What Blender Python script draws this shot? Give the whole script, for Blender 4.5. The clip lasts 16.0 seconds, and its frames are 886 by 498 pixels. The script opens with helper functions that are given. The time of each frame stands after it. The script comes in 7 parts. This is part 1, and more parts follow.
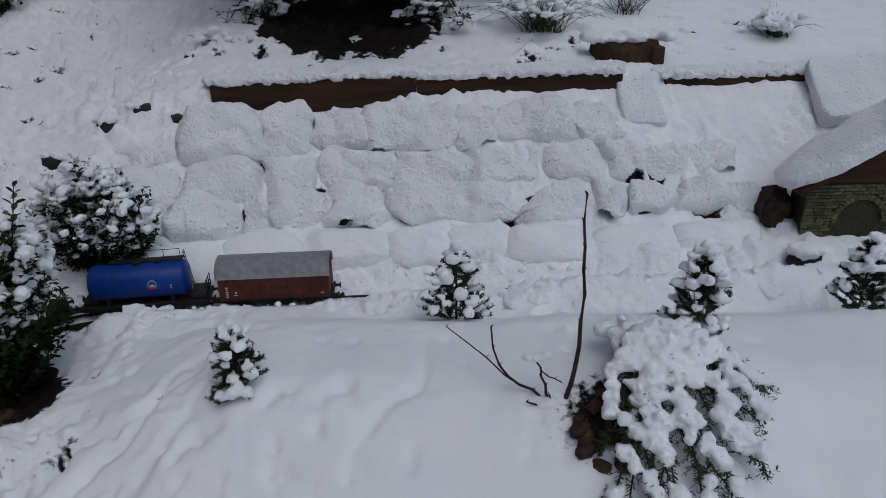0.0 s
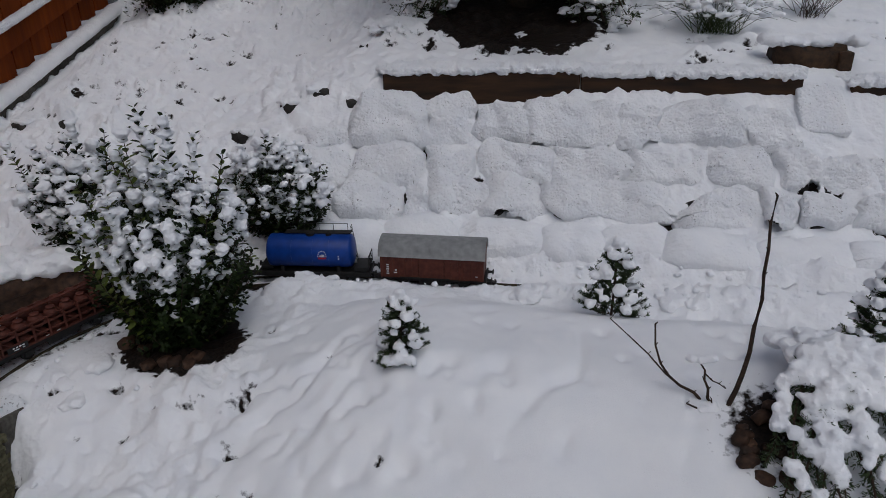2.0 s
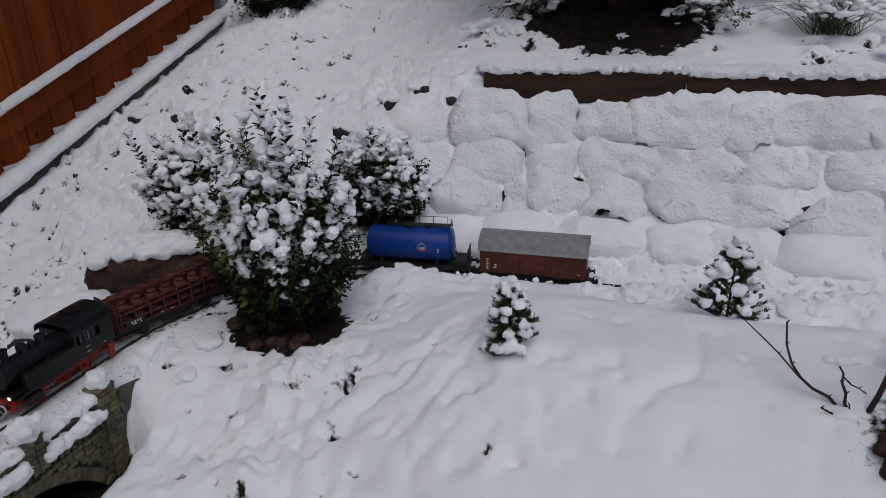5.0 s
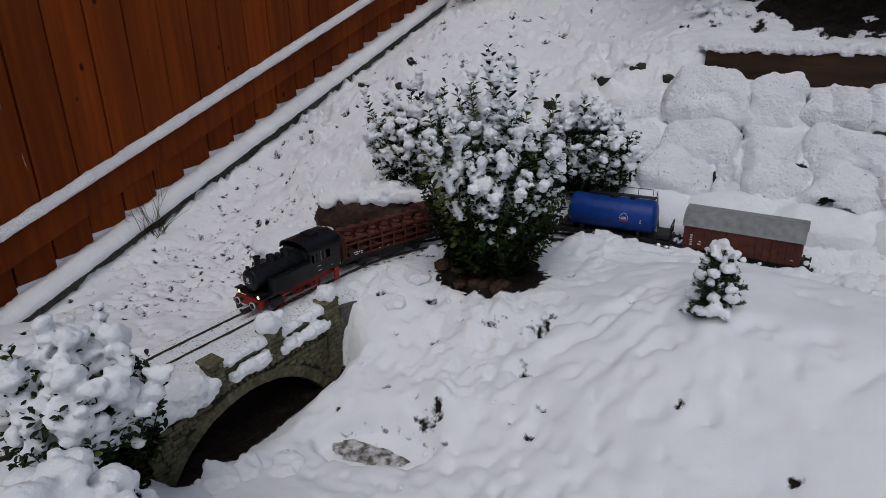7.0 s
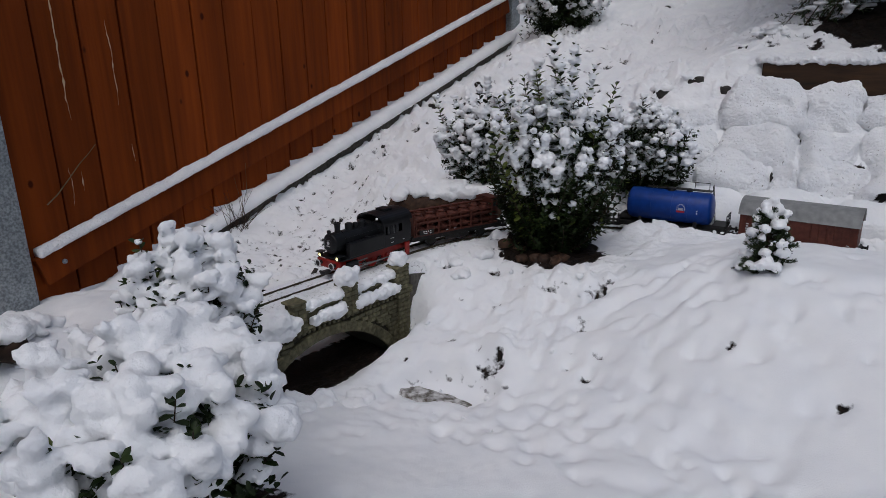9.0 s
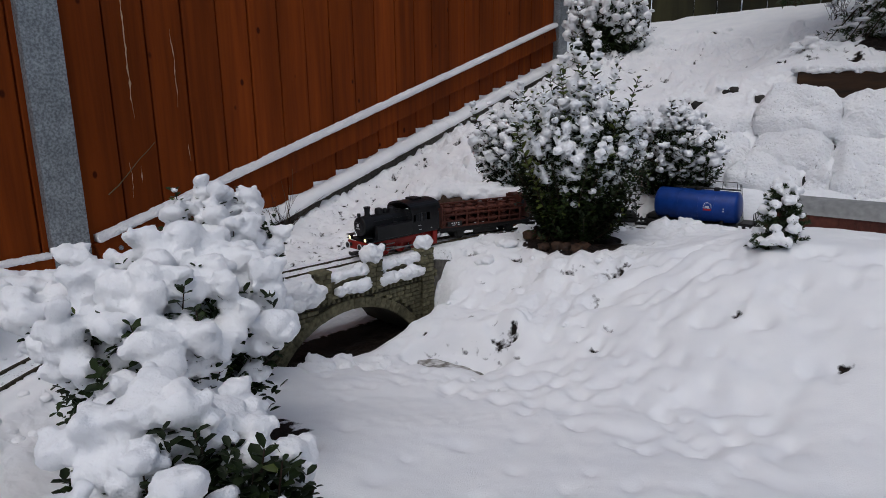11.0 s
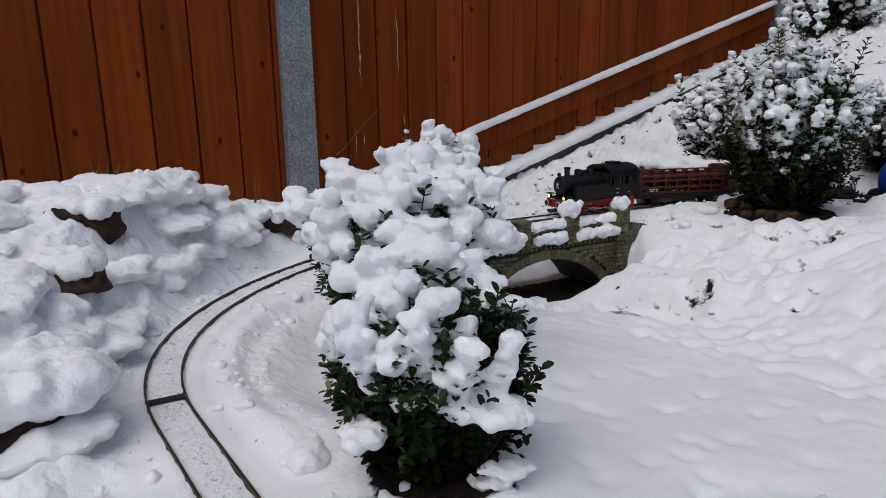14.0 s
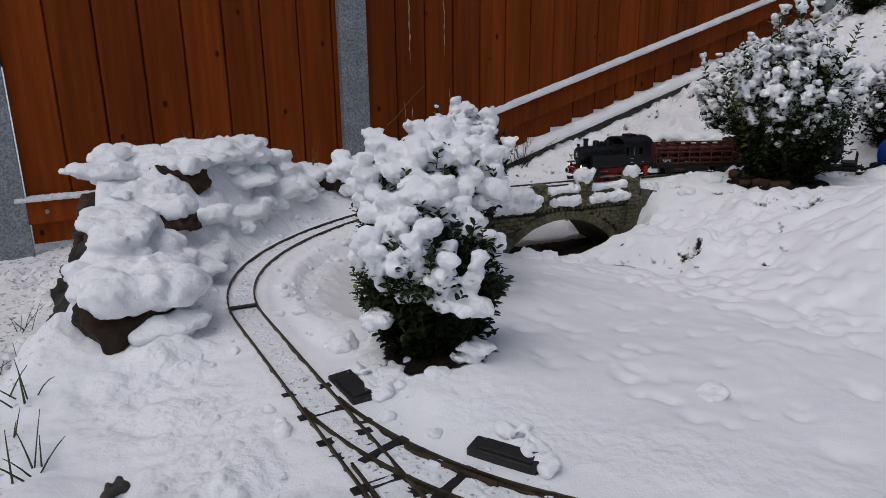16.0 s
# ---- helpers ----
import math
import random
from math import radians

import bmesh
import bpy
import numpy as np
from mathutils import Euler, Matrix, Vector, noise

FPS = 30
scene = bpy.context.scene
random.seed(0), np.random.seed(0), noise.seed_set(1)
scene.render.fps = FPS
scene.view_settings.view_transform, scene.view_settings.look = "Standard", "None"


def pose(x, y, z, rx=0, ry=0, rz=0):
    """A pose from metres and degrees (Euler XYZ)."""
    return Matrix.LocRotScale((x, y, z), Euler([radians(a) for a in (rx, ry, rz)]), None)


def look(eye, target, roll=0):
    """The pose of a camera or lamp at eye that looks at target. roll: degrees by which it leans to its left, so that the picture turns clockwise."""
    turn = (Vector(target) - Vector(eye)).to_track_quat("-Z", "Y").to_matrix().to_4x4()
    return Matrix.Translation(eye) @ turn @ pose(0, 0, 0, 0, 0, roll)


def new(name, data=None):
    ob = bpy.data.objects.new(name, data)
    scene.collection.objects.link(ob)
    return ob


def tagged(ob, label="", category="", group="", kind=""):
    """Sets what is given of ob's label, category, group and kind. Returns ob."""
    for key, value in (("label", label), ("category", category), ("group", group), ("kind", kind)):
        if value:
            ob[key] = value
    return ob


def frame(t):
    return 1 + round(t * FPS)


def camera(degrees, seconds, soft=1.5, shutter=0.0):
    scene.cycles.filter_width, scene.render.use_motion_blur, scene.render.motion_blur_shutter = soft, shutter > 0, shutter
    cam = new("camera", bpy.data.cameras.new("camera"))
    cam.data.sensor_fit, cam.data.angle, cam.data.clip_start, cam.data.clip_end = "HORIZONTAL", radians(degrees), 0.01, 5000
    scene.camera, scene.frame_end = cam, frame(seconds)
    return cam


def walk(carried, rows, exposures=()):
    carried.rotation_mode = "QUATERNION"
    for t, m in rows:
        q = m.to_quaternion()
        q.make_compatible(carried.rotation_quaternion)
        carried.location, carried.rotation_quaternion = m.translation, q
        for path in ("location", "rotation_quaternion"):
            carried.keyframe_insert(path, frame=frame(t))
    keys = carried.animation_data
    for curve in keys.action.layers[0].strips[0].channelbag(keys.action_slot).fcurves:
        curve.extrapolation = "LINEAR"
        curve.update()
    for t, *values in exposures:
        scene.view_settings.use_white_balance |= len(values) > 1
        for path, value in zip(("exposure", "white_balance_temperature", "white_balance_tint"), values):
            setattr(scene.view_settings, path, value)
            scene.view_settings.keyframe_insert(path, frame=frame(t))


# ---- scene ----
cam = camera(66.8, 16.0, 0.75)
PATH = [
    (0, (0.04, -0.027, 0.866), (-0.009, 1.796, 0.044), -1.2),
    (0.5, (0.017, -0.037, 0.86), (-0.142, 1.78, 0.038), -1.0),
    (1, (-0.006, -0.059, 0.859), (-0.263, 1.747, 0.039), -0.9),
    (1.5, (-0.022, -0.069, 0.855), (-0.373, 1.721, 0.035), -0.8),
    (2, (-0.044, -0.087, 0.857), (-0.462, 1.69, 0.041), -0.9),
    (2.5, (-0.055, -0.095, 0.858), (-0.53, 1.667, 0.039), -0.7),
    (3, (-0.069, -0.098, 0.862), (-0.572, 1.655, 0.041), -0.8),
    (5.3, (-0.141, -0.129, 0.781), (-0.814, 1.592, 0.017), -1.5),
    (5.5, (-0.143, -0.137, 0.774), (-0.866, 1.561, 0.005), -1.5),
    (6, (-0.141, -0.167, 0.756), (-0.995, 1.47, -0.013), -1.4),
    (6.5, (-0.145, -0.208, 0.748), (-1.128, 1.354, -0.023), -1.3),
    (7, (-0.142, -0.255, 0.719), (-1.229, 1.237, -0.049), -1.2),
    (7.5, (-0.14, -0.331, 0.644), (-1.264, 1.135, -0.123), -1.0),
    (8, (-0.122, -0.392, 0.632), (-1.261, 1.069, -0.122), -1.3),
    (8.5, (-0.082, -0.422, 0.577), (-1.266, 1.039, -0.104), -1.3),
    (8.7, (-0.061, -0.434, 0.559), (-1.276, 1.018, -0.085), -1.2),
    (11, (0.121, -0.469, 0.383), (-1.279, 0.881, -0.084), -0.8),
    (11.5, (0.143, -0.499, 0.358), (-1.32, 0.783, -0.108), -0.7),
    (12, (0.157, -0.521, 0.331), (-1.405, 0.64, -0.131), -0.7),
    (12.5, (0.165, -0.541, 0.32), (-1.467, 0.519, -0.144), -0.6),
    (13, (0.182, -0.559, 0.302), (-1.515, 0.391, -0.164), -0.6),
    (13.5, (0.189, -0.58, 0.297), (-1.526, 0.336, -0.17), -0.6),
    (14, (0.215, -0.598, 0.291), (-1.5, 0.317, -0.181), -0.7),
    (14.5, (0.268, -0.616, 0.268), (-1.43, 0.292, -0.27), -0.7),
    (15, (0.352, -0.621, 0.287), (-1.351, 0.278, -0.254), -0.8),
    (15.5, (0.449, -0.637, 0.31), (-1.297, 0.177, -0.231), -0.6),
    (16, (0.548, -0.653, 0.323), (-1.224, 0.092, -0.228), -0.6),
]
walk(cam, [(t, look(eye, target, roll)) for t, eye, target, roll in PATH],
     [(0.0, -0.35, 5580, 8), (1.5, -0.29, 5790, 9), (3.0, -0.25, 5810, 9), (6.0, -0.12, 5810, 9), (8.5, 0.02, 5830, 9), (11.0, 0.12, 5850, 9), (12.0, 0.20, 5880, 10), (12.5, 0.11, 5890, 10), (13.0, 0.27, 5900, 10), (14.0, 0.30, 5910, 10), (15.0, 0.20, 5910, 10), (16.0, 0.12, 5910, 10)])

# ---------- world and light: overcast winter daylight ----------
world = bpy.data.worlds.new("world")
scene.world = world
world.use_nodes = True
sky = world.node_tree.nodes.new("ShaderNodeTexSky")
sky.sky_type, sky.sun_disc = "NISHITA", False
sky.sun_elevation, sky.sun_rotation, sky.dust_density = radians(61), radians(150), 6.0
back = world.node_tree.nodes["Background"]
back.inputs["Strength"].default_value = 0.055
world.node_tree.links.new(sky.outputs["Color"], back.inputs["Color"])
sun = new("sun", bpy.data.lights.new("sun", "SUN"))
sun.data.energy, sun.data.angle, sun.data.color = 0.55, radians(60), (1.0, 0.98, 0.96)
sun.matrix_world = look((1.35, -1.6, 5), (0, 0.7, 0))

# ---------- small maths ----------
def smooth(a, b, v):
    u = np.clip((np.asarray(v, float) - a) / (b - a), 0.0, 1.0)
    return u * u * (3 - 2 * u)


def bump2(x, y, cx, cy, r, q=1.0, turn=0.0):
    """A soft round or oval hump of height 1; q: width across over width along."""
    c, s = math.cos(turn), math.sin(turn)
    u, w = (x - cx) * c + (y - cy) * s, -(x - cx) * s + (y - cy) * c
    return np.exp(-(u * u + (w / q) ** 2) / (r * r))


RAIL = -0.120          # top of the rails on the upper level, metres
GAUGE = 0.052


# ---------- the railway line: straight, bend, bridge, bend, points ----------
def run(x, y, a, legs, z_of):
    """Centre line as rows of (x, y, z, heading), every centimetre; legs: (length, turn)."""
    out = []
    for length, turn in legs:
        n = max(1, int(length / 0.01))
        for _ in range(n):
            m = a + turn / n / 2
            a += turn / n
            x, y = x + math.cos(m) * length / n, y + math.sin(m) * length / n
            out.append((x, y, float(z_of(y)), a))
    return out


def rail_height(y):
    return RAIL - 0.056 * smooth(0.5, -0.5, y)


R90 = math.radians(90)
LINE = run(2.6, 2.017, math.radians(184.57),
           [(3.46, 0), (0.702 * math.radians(85.43), math.radians(85.43)), (0.914, 0), (0.655 * math.radians(97), math.radians(97)), (1.0, 0)], rail_height)
BRANCH_FROM = len(LINE) - 68
BRANCH = run(*LINE[BRANCH_FROM][:2], LINE[BRANCH_FROM][3], [(0.75, 0.75 / 0.8)], rail_height)
LINE_A, BRANCH_A = np.array(LINE), np.array(BRANCH)


def near(rows, x, y):
    """For arrays x, y: distance to the line, its height there, and the side (positive: left of travel)."""
    x, y = np.atleast_1d(x).ravel(), np.atleast_1d(y).ravel()
    d, z, side = np.empty(len(x)), np.empty(len(x)), np.empty(len(x))
    for i in range(0, len(x), 4000):
        dx = x[i:i + 4000, None] - rows[None, ::2, 0]
        dy = y[i:i + 4000, None] - rows[None, ::2, 1]
        q = dx * dx + dy * dy
        j = q.argmin(1)
        k = np.arange(len(j))
        d[i:i + 4000], z[i:i + 4000] = np.sqrt(q[k, j]), rows[::2, 2][j]
        a = rows[::2, 3][j]
        side[i:i + 4000] = -dx[k, j] * np.sin(a) + dy[k, j] * np.cos(a)
    return d, z, side


# ---------- the lie of the snow ----------
def bank_line(x):
    return np.where(x > -0.4, 0.08 * x, -0.032 + 0.3 * (x + 0.4))


def pit(x, y):
    """1 in the hollow where a slab of snow has broken off, 0 outside."""
    return smooth(0.38, 0.50, bump2(x, y, -1.02, 0.665, 0.165, 0.46, 0.36))


def land(x, y):
    """Height of the snow, without its fine relief, for arrays of x and y."""
    x, y = np.atleast_1d(np.asarray(x, float)).ravel(), np.atleast_1d(np.asarray(y, float)).ravel()
    v = y - bank_line(np.clip(x, -2, 4))
    bank = np.interp(v, (1.80, 1.90, 2.02, 2.15, 2.25, 2.33, 2.42, 2.50, 2.56, 2.61, 2.90, 5.0, 40), (-0.13, -0.09, -0.05, 0.025, 0.098, 0.162, 0.235, 0.295, 0.345, 0.40, 0.47, 0.98, 6.0))
    slope = np.interp(y, (0.2, 0.9, 1.15, 1.6, 2.26, 3.5, 5.0, 40), (-0.24, -0.29, -0.275, -0.12, 0.22, 0.56, 0.98, 6.0))
    slope = slope - 0.05 * smooth(-2.30, -2.55, x) * smooth(2.4, 1.6, y) - 0.02 * smooth(-2.45, -2.6, x)
    bank = bank - 0.022 * smooth(1.98, 2.12, v) * smooth(2.60, 2.50, v) * smooth(-1.15, -0.98, x) * smooth(1.2, 1.05, x)
    rear = slope + (bank - slope) * smooth(-1.5, -0.9, x)
    crest = -0.09 + 0.12 * smooth(-0.95, -0.4, x) + 0.02 * smooth(0.0, 0.8, x)
    low = -0.285 + 0.085 * smooth(-1.1, 0.0, x) + 0.02 * smooth(0.5, -0.2, y)
    front = low + (crest - low) * smooth(0.62, 1.2, y)
    front = front + (-0.085 - front) * smooth(1.36, 1.66, y)
    front = front + 0.05 * bump2(x, y, -0.45, -0.22, 0.22) + 0.05 * bump2(x, y, -0.95, 0.05, 0.3)
    front = front + 0.05 * bump2(x, y, 0.45, 1.12, 0.2)
    front = front - 0.050 * pit(x, y) + 0.030 * bump2(x, y, -1.04, 0.775, 0.20, 0.32, 0.36)
    front = front - 0.025 * bump2(x, y, -1.27, 0.52, 0.14)
    mound = np.interp(x, (-2.6, -2.1, -1.8, -1.5, -1.25, -1.0, -0.8, -0.6), (-0.34, -0.26, -0.03, 0.075, 0.0, -0.075, -0.14, -0.20))
    mound = mound - 0.09 * smooth(-0.45, 0.05, y) * smooth(-1.2, -1.5, x)
    d, z, side = near(LINE_A, x, y)
    d2, z2, _ = near(BRANCH_A, x, y)
    outer = rear + (mound - rear) * smooth(0.35, 0.0, y)
    drop = smooth(-0.80 - 0.05 * smooth(-1.0, -0.6, x), -0.87 - 0.5 * smooth(-1.0, -0.6, x), y)
    outer = outer + (-0.39 - outer) * drop
    h = np.where(side > 0, front, outer)
    lane = z - 0.0065
    # a bank shovelled up beside the line in front of the straight, and flat shoulders elsewhere
    reach = np.where((side < 0) & (y < 0.2), 0.27, 0.15)
    u = np.clip((np.minimum(d, d2 + 0.01) - 0.05) / (reach - 0.05), 0.0, 1.0)
    h = lane + (h - lane) * u * u * (3 - 2 * u)
    h = h + 0.048 * smooth(0.06, 0.12, d) * smooth(0.27, 0.15, d) * (side > 0) * smooth(0.18, -0.08, y) * smooth(-0.50, -0.66, x)
    h = h + (0.034 + 0.020 * smooth(-0.4, -0.1, x) + 0.030 * smooth(0.15, 0.40, x)) * smooth(0.055, 0.085, d) * smooth(0.26, 0.12, d) * (side > 0) * smooth(1.25, 1.45, y) * smooth(-1.0, -0.85, x)
    gully = smooth(0.27, 0.37, y) * smooth(0.93, 0.85, y) * smooth(-1.72, -1.60, x) * smooth(-1.22, -1.33, x)
    h = h + (-0.345 - h) * gully
    # level with the foot of the fence's edging
    fx, fy = x + 2.72, y - 1.32
    along, off = -0.1351 * fx + 0.9908 * fy, 0.9908 * fx + 0.1351 * fy
    foot_z = -0.184 + 0.277 * along
    return h + (foot_z - h) * smooth(0.42, 0.10, np.abs(off)) * smooth(-1.0, -0.7, along) * smooth(2.6, 2.3, along)


def land1(x, y):
    return float(land(x, y)[0])


# ---------- materials ----------
def surf(name, a, b, scale=40.0, rough=0.6, metal=0.0, bump=0.0, bump_scale=300.0, stretch=(1, 1, 1), tint=0.0, patch=0.25, coat=0.0, contrast=0.25, spec=0.3, knots=0.0):
    """Two colours mixed by grain, larger soft patches, and fine relief of that height in metres."""
    m = bpy.data.materials.new(name)
    m.use_nodes = True
    t = m.node_tree
    n, link = t.nodes, t.links.new
    p = n["Principled BSDF"]
    geo = n.new("ShaderNodeNewGeometry")
    mp = n.new("ShaderNodeMapping")
    mp.inputs["Scale"].default_value = stretch
    link(geo.outputs["Position"], mp.inputs["Vector"])
    def grain(sc, detail):
        q = n.new("ShaderNodeTexNoise")
        q.inputs["Scale"].default_value, q.inputs["Detail"].default_value = sc, detail
        link(mp.outputs["Vector"], q.inputs["Vector"])
        return q
    g1, g2 = grain(scale, 6.0), grain(scale * 0.13, 3.0)
    ramp = n.new("ShaderNodeValToRGB")
    ramp.color_ramp.elements[0].position, ramp.color_ramp.elements[1].position = 0.5 - contrast, 0.5 + contrast
    ramp.color_ramp.elements[0].color, ramp.color_ramp.elements[1].color = (*a, 1), (*b, 1)
    link(g1.outputs["Fac"], ramp.inputs["Fac"])
    vary = n.new("ShaderNodeMapRange")
    vary.inputs["From Min"].default_value, vary.inputs["From Max"].default_value = 0.3, 0.7
    vary.inputs["To Min"].default_value, vary.inputs["To Max"].default_value = 1 - patch, 1 + patch * 0.6
    link(g2.outputs["Fac"], vary.inputs["Value"])
    val = vary.outputs["Result"]
    if tint:
        info = n.new("ShaderNodeObjectInfo")
        r = n.new("ShaderNodeMapRange")
        r.inputs["To Min"].default_value, r.inputs["To Max"].default_value = 1 - tint, 1 + tint
        link(info.outputs["Random"], r.inputs["Value"])
        k = n.new("ShaderNodeMath")
        k.operation = "MULTIPLY"
        link(val, k.inputs[0]), link(r.outputs["Result"], k.inputs[1])
        val = k.outputs[0]
    mul = n.new("ShaderNodeVectorMath")
    mul.operation = "SCALE"
    link(ramp.outputs["Color"], mul.inputs[0]), link(val, mul.inputs["Scale"])
    colour = mul.outputs[0]
    if knots:
        v = n.new("ShaderNodeTexVoronoi")
        v.inputs["Scale"].default_value = 8.5
        squash = n.new("ShaderNodeMapping")
        squash.inputs["Scale"].default_value = (1, 1, 0.62)
        link(geo.outputs["Position"], squash.inputs["Vector"]), link(squash.outputs["Vector"], v.inputs["Vector"])
        cut = n.new("ShaderNodeMapRange")
        cut.inputs["From Min"].default_value, cut.inputs["From Max"].default_value = knots, knots * 0.6
        link(v.outputs["Distance"], cut.inputs["Value"])
        dark = n.new("ShaderNodeMix")
        dark.data_type = "RGBA"
        link(cut.outputs["Result"], dark.inputs["Factor"]), link(colour, dark.inputs["A"])
        dark.inputs["B"].default_value = (a[0] * 0.35, a[1] * 0.35, a[2] * 0.5, 1)
        colour = dark.outputs["Result"]
    link(colour, p.inputs["Base Color"])
    rr = n.new("ShaderNodeMapRange")
    rr.inputs["To Min"].default_value, rr.inputs["To Max"].default_value = max(0.05, rough - 0.15), min(1, rough + 0.12)
    link(g1.outputs["Fac"], rr.inputs["Value"]), link(rr.outputs["Result"], p.inputs["Roughness"])
    p.inputs["Metallic"].default_value = metal
    p.inputs["Coat Weight"].default_value = coat
    p.inputs["Specular IOR Level"].default_value = spec
    if bump:
        g3 = grain(bump_scale, 5.0)
        bn = n.new("ShaderNodeBump")
        bn.inputs["Distance"].default_value = bump
        link(g3.outputs["Fac"], bn.inputs["Height"]), link(bn.outputs["Normal"], p.inputs["Normal"])
    return m


def snow_stuff(name, coarse, fine, bare=False, scale=70, pits=0.0, clots=90.0, clot=0.0015):
    """Snow: faint grey-white patches, a coarse and a fine relief in metres; bare: soil and leaf litter where the sheet says so."""
    m = bpy.data.materials.new(name)
    m.use_nodes = True
    t = m.node_tree
    n, link = t.nodes, t.links.new
    p = n["Principled BSDF"]
    geo = n.new("ShaderNodeNewGeometry")
    def grain(sc, detail):
        q = n.new("ShaderNodeTexNoise")
        q.inputs["Scale"].default_value, q.inputs["Detail"].default_value = sc, detail
        link(geo.outputs["Position"], q.inputs["Vector"])
        return q
    soft, mid, tiny = grain(9, 4), grain(scale, 4), grain(420, 3)
    ramp = n.new("ShaderNodeValToRGB")
    ramp.color_ramp.elements[0].position, ramp.color_ramp.elements[1].position = 0.3, 0.7
    ramp.color_ramp.elements[0].color, ramp.color_ramp.elements[1].color = (0.875, 0.885, 0.905, 1), (0.945, 0.95, 0.955, 1)
    link(soft.outputs["Fac"], ramp.inputs["Fac"])
    colour = ramp.outputs["Color"]
    p.inputs["Roughness"].default_value = 0.7
    p.inputs["Specular IOR Level"].default_value = 0.2
    p.inputs["Subsurface Weight"].default_value = 0.5
    p.inputs["Subsurface Radius"].default_value = (1.0, 1.0, 1.0)
    p.inputs["Subsurface Scale"].default_value = 0.006
    # clotted flakes: rounded grains of uneven size over a coarse relief, and fine crystals on top
    flakes = n.new("ShaderNodeTexVoronoi")
    flakes.feature = "SMOOTH_F1"
    flakes.inputs["Scale"].default_value, flakes.inputs["Smoothness"].default_value = clots, 0.45
    shake = n.new("ShaderNodeVectorMath")
    shake.operation = "MULTIPLY_ADD"
    shake.inputs[1].default_value = (0.9 / clots,) * 3
    link(grain(clots * 0.6, 2).outputs["Color"], shake.inputs[0]), link(geo.outputs["Position"], shake.inputs[2])
    link(shake.outputs[0], flakes.inputs["Vector"])
    flip = n.new("ShaderNodeMath")
    flip.operation = "MULTIPLY_ADD"
    flip.inputs[1].default_value, flip.inputs[2].default_value = -1.0, 1.0
    link(flakes.outputs["Distance"], flip.inputs[0])
    b0, b1, b2 = n.new("ShaderNodeBump"), n.new("ShaderNodeBump"), n.new("ShaderNodeBump")
    b0.inputs["Distance"].default_value, b1.inputs["Distance"].default_value, b2.inputs["Distance"].default_value = clot, coarse, fine
    link(flip.outputs[0], b0.inputs["Height"]), link(mid.outputs["Fac"], b1.inputs["Height"]), link(tiny.outputs["Fac"], b2.inputs["Height"])
    link(b0.outputs["Normal"], b1.inputs["Normal"])
    link(b1.outputs["Normal"], b2.inputs["Normal"]), link(b2.outputs["Normal"], p.inputs["Normal"])
    if bare:
        how = n.new("ShaderNodeAttribute")
        how.attribute_name = "broken"
        link(how.outputs["Fac"], b0.inputs["Strength"]), link(how.outputs["Fac"], b1.inputs["Strength"])
        at = n.new("ShaderNodeAttribute")
        at.attribute_name = "bare"
        add = n.new("ShaderNodeMath")
        add.operation = "ADD"
        k = n.new("ShaderNodeMapRange")
        k.inputs["From Min"].default_value, k.inputs["From Max"].default_value = 0.3, 0.7
        k.inputs["To Min"].default_value, k.inputs["To Max"].default_value = -0.35, 0.35
        link(grain(55, 5).outputs["Fac"], k.inputs["Value"])
        link(at.outputs["Fac"], add.inputs[0]), link(k.outputs["Result"], add.inputs[1])
        cut = n.new("ShaderNodeMapRange")
        cut.inputs["From Min"].default_value, cut.inputs["From Max"].default_value = 0.40, 0.74
        link(add.outputs[0], cut.inputs["Value"])
        soil = n.new("ShaderNodeValToRGB")
        soil.color_ramp.elements[0].color, soil.color_ramp.elements[1].color = (0.003, 0.002, 0.0015, 1), (0.022, 0.013, 0.008, 1)
        soil.color_ramp.elements[0].position, soil.color_ramp.elements[1].position = 0.35, 0.7
        link(grain(150, 6).outputs["Fac"], soil.inputs["Fac"])
        mix = n.new("ShaderNodeMix")
        mix.data_type = "RGBA"
        link(cut.outputs["Result"], mix.inputs["Factor"])
        link(colour, mix.inputs["A"]), link(soil.outputs["Color"], mix.inputs["B"])
        colour = mix.outputs["Result"]
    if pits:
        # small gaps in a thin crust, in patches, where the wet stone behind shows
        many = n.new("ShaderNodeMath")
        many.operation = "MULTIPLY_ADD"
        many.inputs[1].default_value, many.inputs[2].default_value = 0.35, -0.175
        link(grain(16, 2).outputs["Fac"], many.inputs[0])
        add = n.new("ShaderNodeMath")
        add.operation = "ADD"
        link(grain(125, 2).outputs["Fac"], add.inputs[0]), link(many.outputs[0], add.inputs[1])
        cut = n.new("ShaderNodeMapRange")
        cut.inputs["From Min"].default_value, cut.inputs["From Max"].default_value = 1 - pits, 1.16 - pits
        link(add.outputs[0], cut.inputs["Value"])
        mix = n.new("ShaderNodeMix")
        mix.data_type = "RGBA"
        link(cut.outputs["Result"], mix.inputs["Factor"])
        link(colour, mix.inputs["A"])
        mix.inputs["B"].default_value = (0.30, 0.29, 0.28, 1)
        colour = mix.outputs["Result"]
    link(colour, p.inputs["Base Color"])
    return m


def glow(name, colour, power):
    m = bpy.data.materials.new(name)
    m.use_nodes = True
    p = m.node_tree.nodes["Principled BSDF"]
    p.inputs["Base Color"].default_value = (*colour, 1)
    p.inputs["Emission Color"].default_value, p.inputs["Emission Strength"].default_value = (*colour, 1), power
    return m


